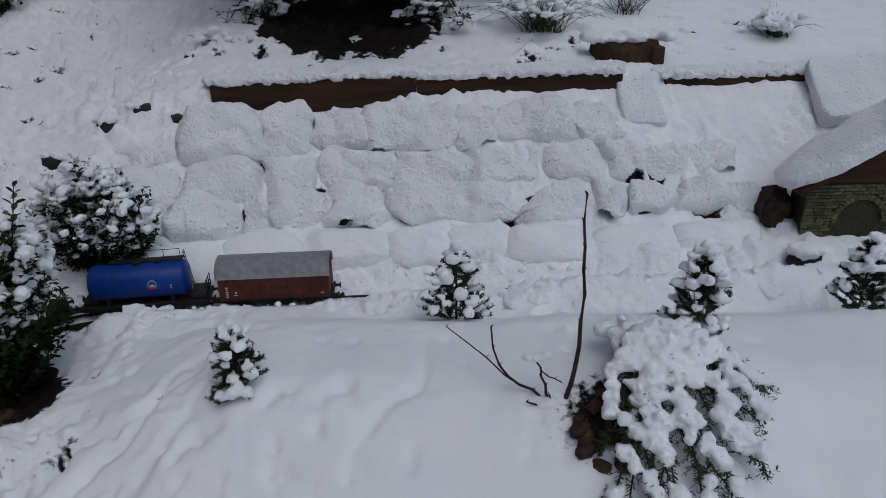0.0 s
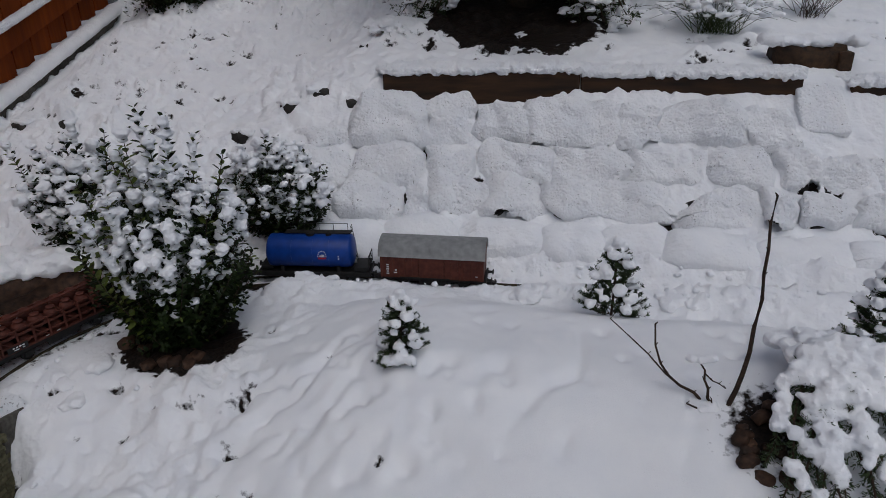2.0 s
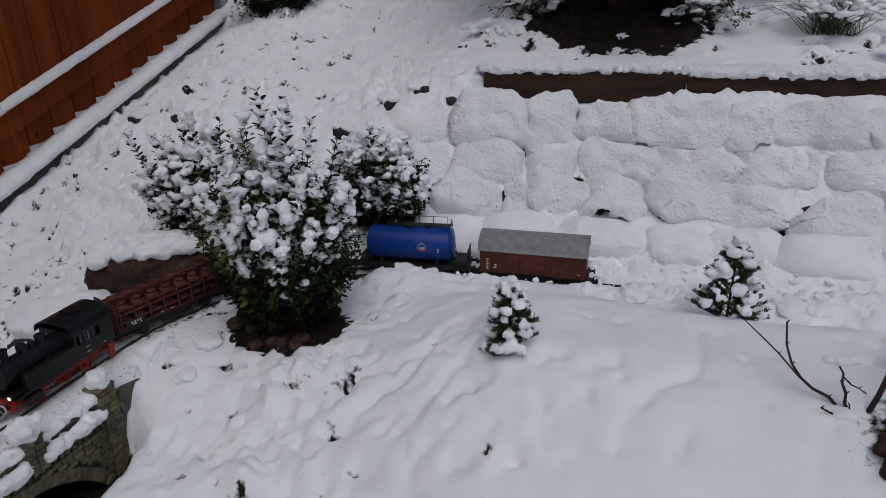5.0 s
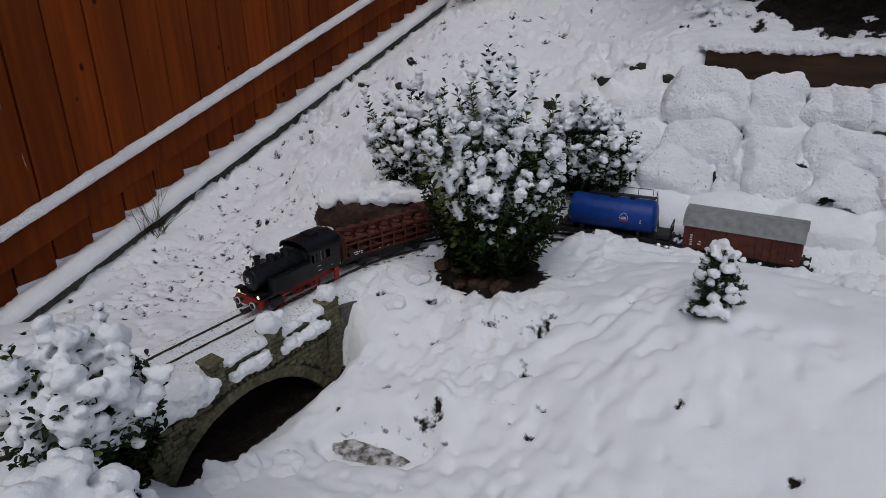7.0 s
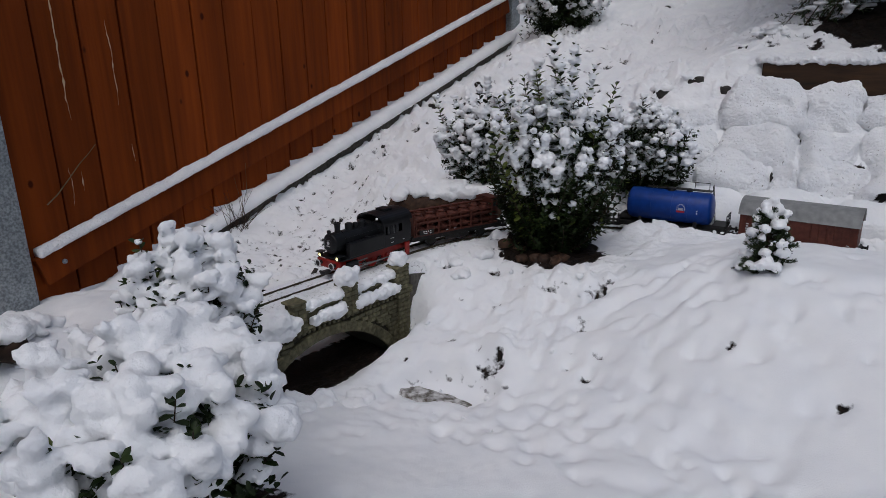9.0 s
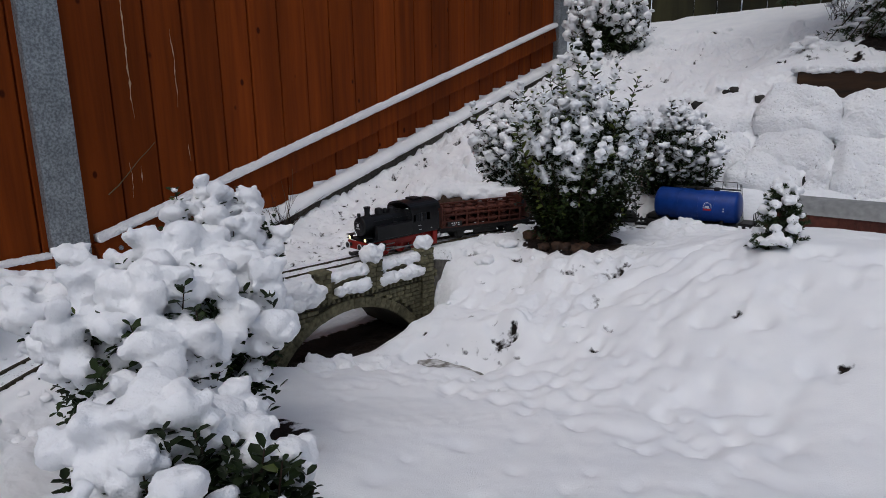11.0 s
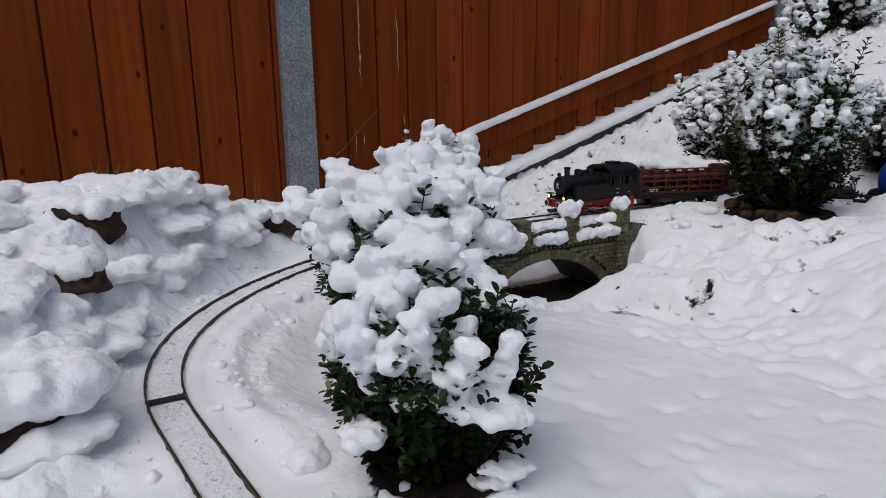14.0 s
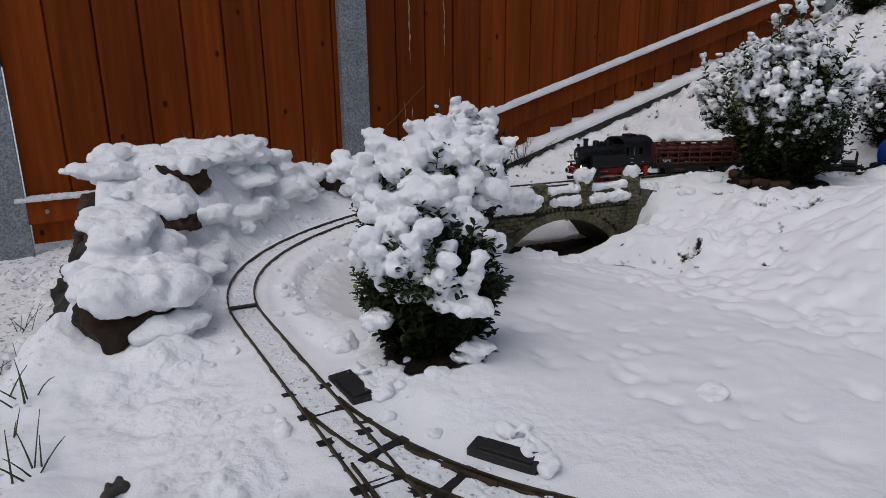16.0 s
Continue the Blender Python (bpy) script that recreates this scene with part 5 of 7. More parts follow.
def tank_wagon(s, paint, blue):
    L = 0.385
    name = "bright blue model tank wagon with white ring mark and red lettering" if blue else "dark grey model tank wagon with a white ring mark"
    v = thing("tank_wagon", berth(s, L), name, "wagon", "tank wagons")
    underframe(v, L, 0.28)
    wheels(v, (-0.085, 0.085), 0.016)
    r, zc, T = 0.0500, 0.097, 0.258
    bm = bmesh.new()
    h = T / 2
    prof = [(0.006, -h - 0.009), (r * 0.55, -h - 0.0065), (r * 0.85, -h - 0.002), (r * 0.97, -h + 0.003), (r, -h + 0.008), (r, h - 0.008), (r * 0.97, h - 0.003), (r * 0.85, h + 0.002), (r * 0.55, h + 0.0065), (0.006, h + 0.009)]
    lathe(bm, prof, Matrix.Translation((0.012, 0, zc)) @ Matrix.Rotation(R90, 4, "Y"), 48)
    tank = part("tank", bm, paint, v, "", flat=False)
    for x in (-0.075, 0.10):
        part("saddle", box(bmesh.new(), (x, 0, 0.050), (0.010, 0.070, 0.018), 0.001), WAGON_DARK, v)
    for x in (-0.05, 0.0, 0.065):
        part("band", lathe(bmesh.new(), [(r + 0.0001, -0.0012), (r + 0.0007, -0.0012), (r + 0.0007, 0.0012), (r + 0.0001, 0.0012)], Matrix.Translation((x, 0, zc)) @ Matrix.Rotation(R90, 4, "Y"), 48), paint, tank)
    # domes, walkway and railing on top
    for x, q in ((-0.045, 0.009), (0.012, 0.013)):
        part("manhole", lathe(bmesh.new(), [(q, 0), (q, 0.006), (q * 1.15, 0.0065), (q * 1.15, 0.009), (q * 0.5, 0.011), (0.001, 0.0115)], Matrix.Translation((x, 0, zc + r - 0.001)), 20), WAGON_DARK, tank)
    part("walkway", box(bmesh.new(), (-0.01, -0.016, zc + r + 0.003), (0.205, 0.026, 0.0022), 0.0005), WAGON_DARK, v)
    bm = bmesh.new()
    zt = zc + r + 0.004
    for i in range(5):
        x = -0.10 + i * 0.045
        rod(bm, (x, -0.028, zt), (x, -0.028, zt + 0.021), 0.0009, n=6)
    rod(bm, (-0.101, -0.028, zt + 0.021), (0.081, -0.028, zt + 0.021), 0.0009, n=6)
    part("railing", bm, WAGON_DARK, v)
    bm = bmesh.new()
    for y in (-0.030, -0.016):
        rod(bm, (-0.112, y, zt + 0.018), (-0.127, y, 0.045), 0.0011, n=6)
    for i in range(9):
        u = (i + 0.5) / 9
        rod(bm, (-0.112 - 0.015 * u, -0.030, zt + 0.018 + (0.045 - zt - 0.018) * u), (-0.112 - 0.015 * u, -0.016, zt + 0.018 + (0.045 - zt - 0.018) * u), 0.0009, n=6)
    part("ladder", bm, WAGON_DARK, v)
    # end platform with its railing
    part("platform", box(bmesh.new(), (-0.148, 0, 0.050), (0.042, 0.072, 0.012), 0.001), WAGON_DARK, v)
    part("chock", box(bmesh.new(), (0.150, 0, 0.052), (0.038, 0.060, 0.016), 0.004), WAGON_DARK, v)
    bm = bmesh.new()
    for y in (-0.033, -0.011, 0.011, 0.033):
        rod(bm, (-0.170, y, 0.05), (-0.170, y, 0.088), 0.0013, n=6)
    rod(bm, (-0.170, -0.033, 0.088), (-0.170, 0.033, 0.088), 0.0013, n=6)
    rod(bm, (-0.170, -0.033, 0.070), (-0.170, 0.033, 0.070), 0.0011, n=6)
    part("end_railing", bm, WAGON_DARK, v)
    # painted marks on the barrel, both sides
    for side in (-1, 1):
        def mark(profile, x, up, material, nm):
            a = up
            m = Matrix.Translation((x, side * (r + 0.0006) * math.cos(a), zc + (r + 0.0006) * math.sin(a))) @ Matrix.Rotation(-side * (R90 - a), 4, "X")
            part(nm, lathe(bmesh.new(), profile, m, 28), material, tank)
        def tick(x, up, w, hh, material=WHITE_PAINT):
            a = up
            m = Matrix.Rotation(side * a, 4, "X")
            part("lettering", box(bmesh.new(), (x, side * (r + 0.0004) * math.cos(a), zc + (r + 0.0004) * math.sin(a)), (w, 0.0007, hh), 0, m), material, tank)
        if blue:
            q = 0.0125
            x0 = -0.032 * side
            for k in range(9):
                a = math.pi * (0.02 + 0.12 * k)
                tick(x0 + q * math.cos(a), 0.02 + 0.32 * math.sin(a), 0.0024, 0.0030)
            for dx in (-0.005, -0.0015, 0.002, 0.0055):
                tick(x0 + dx, 0.07, 0.0022, 0.006)
            tick(x0, 0.0, 0.019, 0.0012)
            for dx in (-0.010, -0.005, 0.0, 0.005, 0.010):
                tick(x0 + dx, -0.10, 0.0042, 0.0055, RED_PAINT)
        else:
            mark([(0.0082, -0.0003), (0.0096, -0.0003), (0.0096, 0.0005), (0.0082, 0.0005)], 0.083 * side, 0.02, WHITE_PAINT, "ring_mark")
            tick(0.0795 * side, 0.02, 0.0016, 0.0085)
            for dx in (-0.001, 0.0025, 0.0055):
                tick((0.083 + dx) * side, -0.03, 0.0022, 0.0036)
        tick(-0.082 * side, 0.02, 0.003, 0.004)
        tick(-0.082 * side, -0.13, 0.004, 0.004)
        for dx in (0.03, 0.045, 0.06):
            bars(v, ((dx * side, 0.0385, 0.007, 0.003), (dx * side, 0.034, 0.009, 0.002)), side * 0.0356)
    buffers(v, L)


def box_wagon(s):
    L = 0.362
    v = thing("covered_wagon", berth(s, L), "red-brown model covered goods wagon with a grey curved roof", "wagon")
    underframe(v, L, 0.31)
    wheels(v, (-0.095, 0.095), 0.016)
    part("body", box(bmesh.new(), (0, 0, 0.0745), (0.312, 0.096, 0.067), 0.001), WAGON_BROWN, v)
    for side in (-1, 1):
        for i in range(16):
            x = -0.147 + i * 0.0196
            part("plank", box(bmesh.new(), (x, side * 0.0485, 0.0745), (0.0186, 0.0026, 0.066), 0.0006), WAGON_BROWN, v)
        door = part("sliding_door", box(bmesh.new(), (0, side * 0.051, 0.074), (0.074, 0.003, 0.064), 0.0008), WAGON_BROWN, v)
        part("door_rail", box(bmesh.new(), (0.02, side * 0.0525, 0.044), (0.15, 0.003, 0.003), 0.0005), WAGON_DARK, door)
        for x in (-0.152, -0.085, 0.085, 0.152):
            part("post", box(bmesh.new(), (x, side * 0.0505, 0.0745), (0.005, 0.003, 0.066), 0.0005), WAGON_BROWN, v)
        bars(v, [(0.133 * side, 0.082 - 0.007 * k, 0.008 - 0.002 * (k % 2), 0.0035) for k in range(5)] + [(0.108 * side, 0.066, 0.006, 0.004), (0.110 * side, 0.058, 0.010, 0.003), (-0.135 * side, 0.056, 0.007, 0.002)], side * 0.0513)
    bm = bmesh.new()
    n, ends = 18, []
    for x in (-0.161, 0.161):
        ends.append([])
        for grow in (0.0, 0.0025):
            ring = []
            for k in range(n + 1):
                a = math.pi * k / n
                ring.append(bm.verts.new((x, (0.0520 + grow) * math.cos(a), 0.108 + (0.043 + grow) * math.sin(a) ** 0.85)))
            ends[-1].append(ring)
    for k in range(n):
        a, b = ends[0], ends[1]
        bm.faces.new((a[1][k], a[1][k + 1], b[1][k + 1], b[1][k]))
        bm.faces.new((a[0][k + 1], a[0][k], b[0][k], b[0][k + 1]))
        for e in ends:
            bm.faces.new((e[0][k], e[0][k + 1], e[1][k + 1], e[1][k]))
    for k in (0, n):
        bm.faces.new((ends[0][0][k], ends[1][0][k], ends[1][1][k], ends[0][1][k]))
    part("roof", bm, ROOF_GREY, v, "grey curved roof", flat=False)
    for x in (-0.157, 0.157):
        bm = bmesh.new()
        ring = [bm.verts.new((x, 0.051 * math.cos(math.pi * k / 18), 0.108 + 0.041 * math.sin(math.pi * k / 18) ** 0.85)) for k in range(19)]
        bm.faces.new(ring)
        bmesh.ops.solidify(bm, geom=bm.faces[:], thickness=0.003)
        part("gable", bm, WAGON_BROWN, v)
    buffers(v, L)


TRAIN = 3.69           # where the grey tank wagon ends, along the line
locomotive(TRAIN + 0.965)
pot_wagon(TRAIN + 0.598)
tank_wagon(TRAIN + 0.200, TANK_GREY, False)
tank_wagon(TRAIN - 0.198, TANK_BLUE, True)
box_wagon(TRAIN - 0.577)


# ---------- plants ----------
def leaf_mesh(name, spots, material, parent, label=""):
    """Many folded leaves; spots: (place, along, up, length, width)."""
    P, D, U, L, W = (np.array(q, float) for q in zip(*spots))
    D /= np.linalg.norm(D, axis=1)[:, None]
    S = np.cross(D, U)
    S /= np.linalg.norm(S, axis=1)[:, None] + 1e-9
    N = np.cross(S, D)
    L, W = L[:, None], W[:, None]
    rows = [P, P + D * L * 0.38 + S * W * 0.5 + N * W * 0.18, P + D * L * 0.38 - S * W * 0.5 + N * W * 0.18,
            P + D * L * 0.78 + S * W * 0.46 + N * W * 0.10, P + D * L * 0.78 - S * W * 0.46 + N * W * 0.10, P + D * L - N * W * 0.1, P + D * L * 0.55 - N * W * 0.06]
    vs = np.stack(rows, 1).reshape(-1, 3)
    k = np.arange(len(P))[:, None] * 7
    tri = np.array([(0, 1, 6), (0, 6, 2), (1, 3, 6), (2, 6, 4), (3, 5, 6), (4, 6, 5)])
    fs = (k[:, :, None] + tri[None]).reshape(-1, 3)
    return from_arrays(name, vs, fs, material, parent, label)


def shoot_path(a, b, sag, n=9):
    a, b = Vector(a), Vector(b)
    flat = b - a
    out = []
    for i in range(n):
        u = i / (n - 1)
        p = a + flat * u
        p.z -= sag * math.sin(math.pi * u) * flat.length
        out.append(p)
    return out


def shrub(name, base, centre, radii, shoots, leaf, seed, label, snow, snow_from=0.15, voxel=0.005, young=0.04, lean=(0, 0), spikes=(), fill=1.0, along=0.5, bald=0.0, ragged=2, vase=0.5, extra=(), low=1.55):
    """An evergreen shrub: shoots out to an uneven oval crown, paired leaves along them, snow on what looks up."""
    rng = random.Random(seed)
    b = Vector(base)
    sh = thing(name, Matrix.Translation(b), label, "shrub")
    c = Vector(centre) - b
    stems, spots, fresh, blobs = bmesh.new(), [], [], []
    ends = []
    for i in range(shoots):
        z = 1 - low * (i + 0.5) / shoots
        a = 2.39996 * i + rng.uniform(-0.3, 0.3)
        q = math.sqrt(max(0, 1 - z * z))
        k = rng.uniform(0.72, 1.04)
        k *= 1 + 0.22 * noise.noise(Vector((q * math.cos(a) * 2.2, q * math.sin(a) * 2.2, z * 2.2 + seed)))
        q *= 1 - vase * max(0.0, 0.25 - z)
        ends.append((c + Vector((radii[0] * q * math.cos(a), radii[1] * q * math.sin(a), radii[2] * z)) * k, z, i))
    for j, (x, y, z) in enumerate(spikes):
        ends.append((Vector((x, y, z)) - b, 1.0, -1 - j))
    for e, up, i in ends:
        start = Vector((rng.uniform(-0.25, 0.25) * radii[0], rng.uniform(-0.25, 0.25) * radii[1], 0.0))
        path = shoot_path(start, e, 0.10)
        clear = 0.5 + 0.9 * noise.noise(Vector((e.x * 11, e.y * 11, e.z * 11 + seed))) < bald or (i < 0 and rng.random() < bald * 1.5)
        if i % 2 == 0 or i < 0:
            tube(stems, path, 0.0028, 0.0009, 4)
        total = sum((q - p).length for p, q in zip(path, path[1:]))
        step = leaf * 0.62 / fill
        n = int(total * 0.75 / step)
        turn = rng.uniform(0, 3.14)
        for k in range(n):
            u = 1 - 0.75 * k / max(1, n)
            f = u * (len(path) - 1)
            s = min(len(path) - 2, int(f))
            p = path[s].lerp(path[s + 1], f - s)
            d = (path[s + 1] - path[s]).normalized()
            sd = d.orthogonal().normalized()
            sd.rotate(Matrix.Rotation(turn + k * 1.57, 3, d))
            for sg in (1, -1):
                g = (sd * sg + d * rng.uniform(0.3, 0.9)).normalized()
                size = leaf * rng.uniform(0.7, 1.15) * (0.75 if k < 2 else 1) * (1.35 if i < 0 else 1)
                target = fresh if (rng.random() < young * 0.3 or (i < 0 and rng.random() < young * 3)) else spots
                target.append((p[:], g[:], (d * 0.7 + Vector((0, 0, 0.6)) + Vector((rng.uniform(-.3, .3), rng.uniform(-.3, .3), 0)))[:], size, size * 0.52))
            if not clear and up > snow_from and k < n * along and rng.random() < 0.46 * (0.5 + up):
                r = snow * rng.uniform(0.4, 1.0)
                blobs.append((p.x, p.y, p.z + r * 0.35, r * rng.uniform(0.9, 1.45), r * rng.uniform(0.9, 1.45), r * rng.uniform(0.62, 0.85)))
        if (not clear and up > snow_from and rng.random() < 0.85) or rng.random() < 0.05:
            r = snow * rng.uniform(0.6, 1.35) * (1 if up > snow_from else 0.6)
            r *= 0.7 if i < 0 else 1.0
            blobs.append((e.x, e.y, e.z + r * 0.4, r * rng.uniform(0.95, 1.3), r * rng.uniform(0.95, 1.3), r * rng.uniform(0.8, 1.05)))
    for x, y, z, r in extra:
        blobs += [(x - b.x + rng.uniform(-.8, .8) * r, y - b.y + rng.uniform(-.8, .8) * r, z - b.z + rng.uniform(-.15, .15) * r, r * 0.8, r * 0.8, r * 0.5) for _ in range(5)]
    # shaded leaves within
    for _ in range(int(len(spots) * 0.40)):
        q = Vector((max(-0.62, min(0.62, rng.gauss(0, 0.36))), max(-0.62, min(0.62, rng.gauss(0, 0.36))), rng.uniform(-0.6, 0.55)))
        p = c + Vector((q.x * radii[0], q.y * radii[1], q.z * radii[2]))
        spots.append((p[:], (rng.uniform(-1, 1), rng.uniform(-1, 1), rng.uniform(-0.3, 1)), (0.1, 0.1, 1), leaf * rng.uniform(0.8, 1.2), leaf * 0.5))
    part("stem_work", stems, BARK, sh)
    leaf_mesh("leaves", spots, LEAF, sh, "dark glossy oval leaves")
    if fresh:
        leaf_mesh("young_leaves", fresh, LEAF_YOUNG, sh, "pale yellow-green shoots")
    tagged(snow_lumps("snow_load", blobs, sh, voxel, "loose snow caught on the shoots", ragged=ragged), kind="stuff")
    return sh


shrub("box_shrub", (-1.08, 1.27, land1(-1.08, 1.27) - 0.01), (-1.09, 1.285, 0.145), (0.225, 0.21, 0.26), 300, 0.0200, 4,
      "evergreen box shrub with upright shoots under fresh snow", 0.0138, 0.12, 0.0033, 0.20, bald=0.14, vase=0.2, fill=1.15, low=1.85, ragged=2, along=0.6,
      spikes=((-1.095, 1.27, 0.53), (-1.03, 1.28, 0.505), (-1.15, 1.28, 0.46), (-1.21, 1.29, 0.42), (-1.28, 1.30, 0.37), (-1.00, 1.34, 0.45), (-1.06, 1.25, 0.47), (-0.94, 1.36, 0.40), (-1.24, 1.2, 0.36), (-1.30, 1.24, 0.30), (-0.93, 1.25, 0.33),
              (-1.12, 1.02, 0.27), (-1.12, 1.06, 0.33), (-1.10, 1.12, 0.36), (-1.18, 1.10, 0.30), (-1.12, 1.22, 0.44)))
shrub("box_shrub", (-1.06, 1.86, land1(-1.06, 1.86) - 0.02), (-1.05, 1.835, 0.105), (0.20, 0.13, 0.20), 190, 0.0185, 14,
      "smaller evergreen box shrub behind the line, dusted with snow", 0.0138, 0.0, 0.0034, 0.03, bald=0.15, ragged=2, along=0.6, spikes=((-1.02, 1.80, 0.325), (-1.06, 1.80, 0.32), (-0.95, 1.84, 0.27), (-1.15, 1.80, 0.29)))
shrub("box_shrub", (-1.64, 1.66, land1(-1.64, 1.66) - 0.02), (-1.64, 1.63, 0.115), (0.19, 0.14, 0.20), 170, 0.0195, 15,
      "evergreen box shrub on the slope side of the line", 0.0142, -0.1, 0.0034, 0.05, bald=0.15, ragged=2, along=0.6, spikes=((-1.84, 1.6, 0.31), (-1.74, 1.6, 0.315), (-1.58, 1.6, 0.39), (-1.62, 1.6, 0.36), (-1.47, 1.6, 0.37), (-1.50, 1.62, 0.33)))
shrub("box_shrub", (-0.45, -0.25, -0.19), (-0.462, -0.253, -0.043), (0.124, 0.132, 0.142), 250, 0.0175, 6,
      "low rounded box shrub under thick pillows of snow", 0.0150, 0.22, 0.0036, 0.05, spikes=((-0.50, -0.22, 0.085), (-0.54, -0.29, 0.08), (-0.47, -0.31, 0.06), (-0.37, -0.16, -0.03), (-0.43, -0.25, 0.085), (-0.40, -0.20, 0.06)), fill=1.6, along=0.28, bald=0.32, ragged=3, low=1.75, vase=0.1, extra=((-0.356, -0.228, -0.056, 0.026), (-0.346, -0.216, -0.058, 0.022), (-0.405, -0.311, -0.044, 0.018), (-0.384, -0.269, -0.038, 0.018), (-0.436, -0.340, 0.004, 0.020), (-0.423, -0.362, -0.083, 0.020), (-0.363, -0.230, -0.151, 0.020), (-0.352, -0.219, -0.130, 0.018)))
shrub("box_shrub", (-0.88, -0.10, -0.19), (-0.875, -0.105, 0.0), (0.200, 0.195, 0.165), 290, 0.0185, 7,
      "broad box shrub pressed down by heavy snow", 0.0190, 0.05, 0.0047, 0.04, spikes=((-0.72, -0.20, 0.10), (-0.70, -0.25, 0.06), (-0.78, -0.26, 0.12), (-0.74, -0.12, 0.13)), fill=1.2, along=0.35, bald=0.24, ragged=3)
shrub("box_shrub", (-1.21, 0.16, -0.22), (-1.205, 0.155, 0.02), (0.13, 0.145, 0.155), 150, 0.0185, 8,
      "box shrub beside the bridge with clumps of snow on top", 0.0160, 0.20, 0.0042, 0.04, bald=0.22, ragged=3, fill=1.3, spikes=((-1.23, 0.08, 0.185), (-1.30, 0.26, 0.16), (-1.24, 0.14, 0.195)), along=0.35)
shrub("corner_shrub", (-2.55, 3.72, land1(-2.55, 3.72)), (-2.50, 3.62, 0.68), (0.33, 0.28, 0.40), 230, 0.026, 19,
      "dark evergreen shrub in the fence corner dotted with snow", 0.022, 0.0, 0.007, 0.02, low=1.8)


def needles(spots_from, rng, count, length, spots):
    a, b = Vector(spots_from[0]), Vector(spots_from[1])
    d = (b - a).normalized()
    for _ in range(count):
        p = a.lerp(b, rng.random())
        sd = d.orthogonal().normalized()
        sd.rotate(Matrix.Rotation(rng.uniform(0, 6.28), 3, d))
        g = (sd + d * rng.uniform(0.5, 1.2) + Vector((0, 0, 0.25))).normalized()
        spots.append((p[:], g[:], (rng.uniform(-1, 1), rng.uniform(-1, 1), 0.4), length * rng.uniform(0.7, 1.1), length * 0.17))


def dwarf_spruce(x, y, h, w, seed, label, z=None, loads=1.0):
    rng = random.Random(seed)
    z = land1(x, y) - 0.012 if z is None else z
    tr = thing("dwarf_spruce", Matrix.Translation((x, y, z)), label, "conifer", "dwarf spruces along the line")
    stems, spots, blobs = bmesh.new(), [], []
    tube(stems, [(0, 0, 0), (rng.uniform(-.004, .004), rng.uniform(-.004, .004), h * 0.5), (rng.uniform(-.006, .006), 0, h)], 0.0045, 0.0012, 6)
    n = 46
    for i in range(n):
        u = (i + 0.5) / n
        zz = h * (0.02 + 0.94 * u)
        a = 2.39996 * i + rng.uniform(-0.4, 0.4)
        r = w * (1 - u) ** 0.7 * rng.uniform(0.72, 0.96) + 0.010
        tip = Vector((r * math.cos(a), r * math.sin(a), zz + r * rng.uniform(0.15, 0.55)))
        root = Vector((0, 0, zz))
        tube(stems, [root, root.lerp(tip, 0.5) + Vector((0, 0, -0.003)), tip], 0.0014, 0.0006, 4)
        needles((root.lerp(tip, 0.2), tip), rng, int(60 + 1300 * r), 0.0105, spots)
        for _ in range(2):
            m = root.lerp(tip, rng.uniform(0.4, 0.75))
            t2 = m + Vector((rng.uniform(-1, 1), rng.uniform(-1, 1), 0.4)).normalized() * r * 0.45
            needles((m, t2), rng, int(30 + 650 * r), 0.0095, spots)
        if rng.random() < 0.72 * loads:
            q = rng.uniform(0.008, 0.0165)
            blobs.append((tip.x * 0.85, tip.y * 0.85, tip.z + q * 0.35, q * 1.15, q * 1.15, q * 0.9))
            if rng.random() < 0.5:
                blobs.append((tip.x * 0.6, tip.y * 0.6, tip.z - r * 0.1 + q * 0.45, q, q, q * 0.7))
    blobs.append((0, 0, h + 0.006, 0.0145, 0.0145, 0.013))
    blobs.append((0.004, -0.006, h - 0.018, 0.014, 0.014, 0.012))
    part("stem_work", stems, BARK, tr)
    leaf_mesh("needles", spots, NEEDLE, tr, "dark green needles")
    tagged(snow_lumps("snow_load", blobs, tr, 0.0036, "round clumps of snow on the twigs", ragged=2), kind="stuff")


dwarf_spruce(-0.437, 1.160, 0.186, 0.074, 3, "tiny spruce with round snow clumps beside the track", land1(-0.437, 1.160) - 0.048)
dwarf_spruce(0.030, 1.490, 0.240, 0.102, 5, "small bushy spruce half covered with snow beside the track", land1(0.03, 1.49) - 0.04)
dwarf_spruce(0.600, 1.360, 0.225, 0.092, 8, "small spruce with snow clumps in the smooth snow", land1(0.60, 1.36) - 0.04)
dwarf_spruce(1.060, 1.500, 0.215, 0.085, 11, "small snow-laden spruce farther along the line")


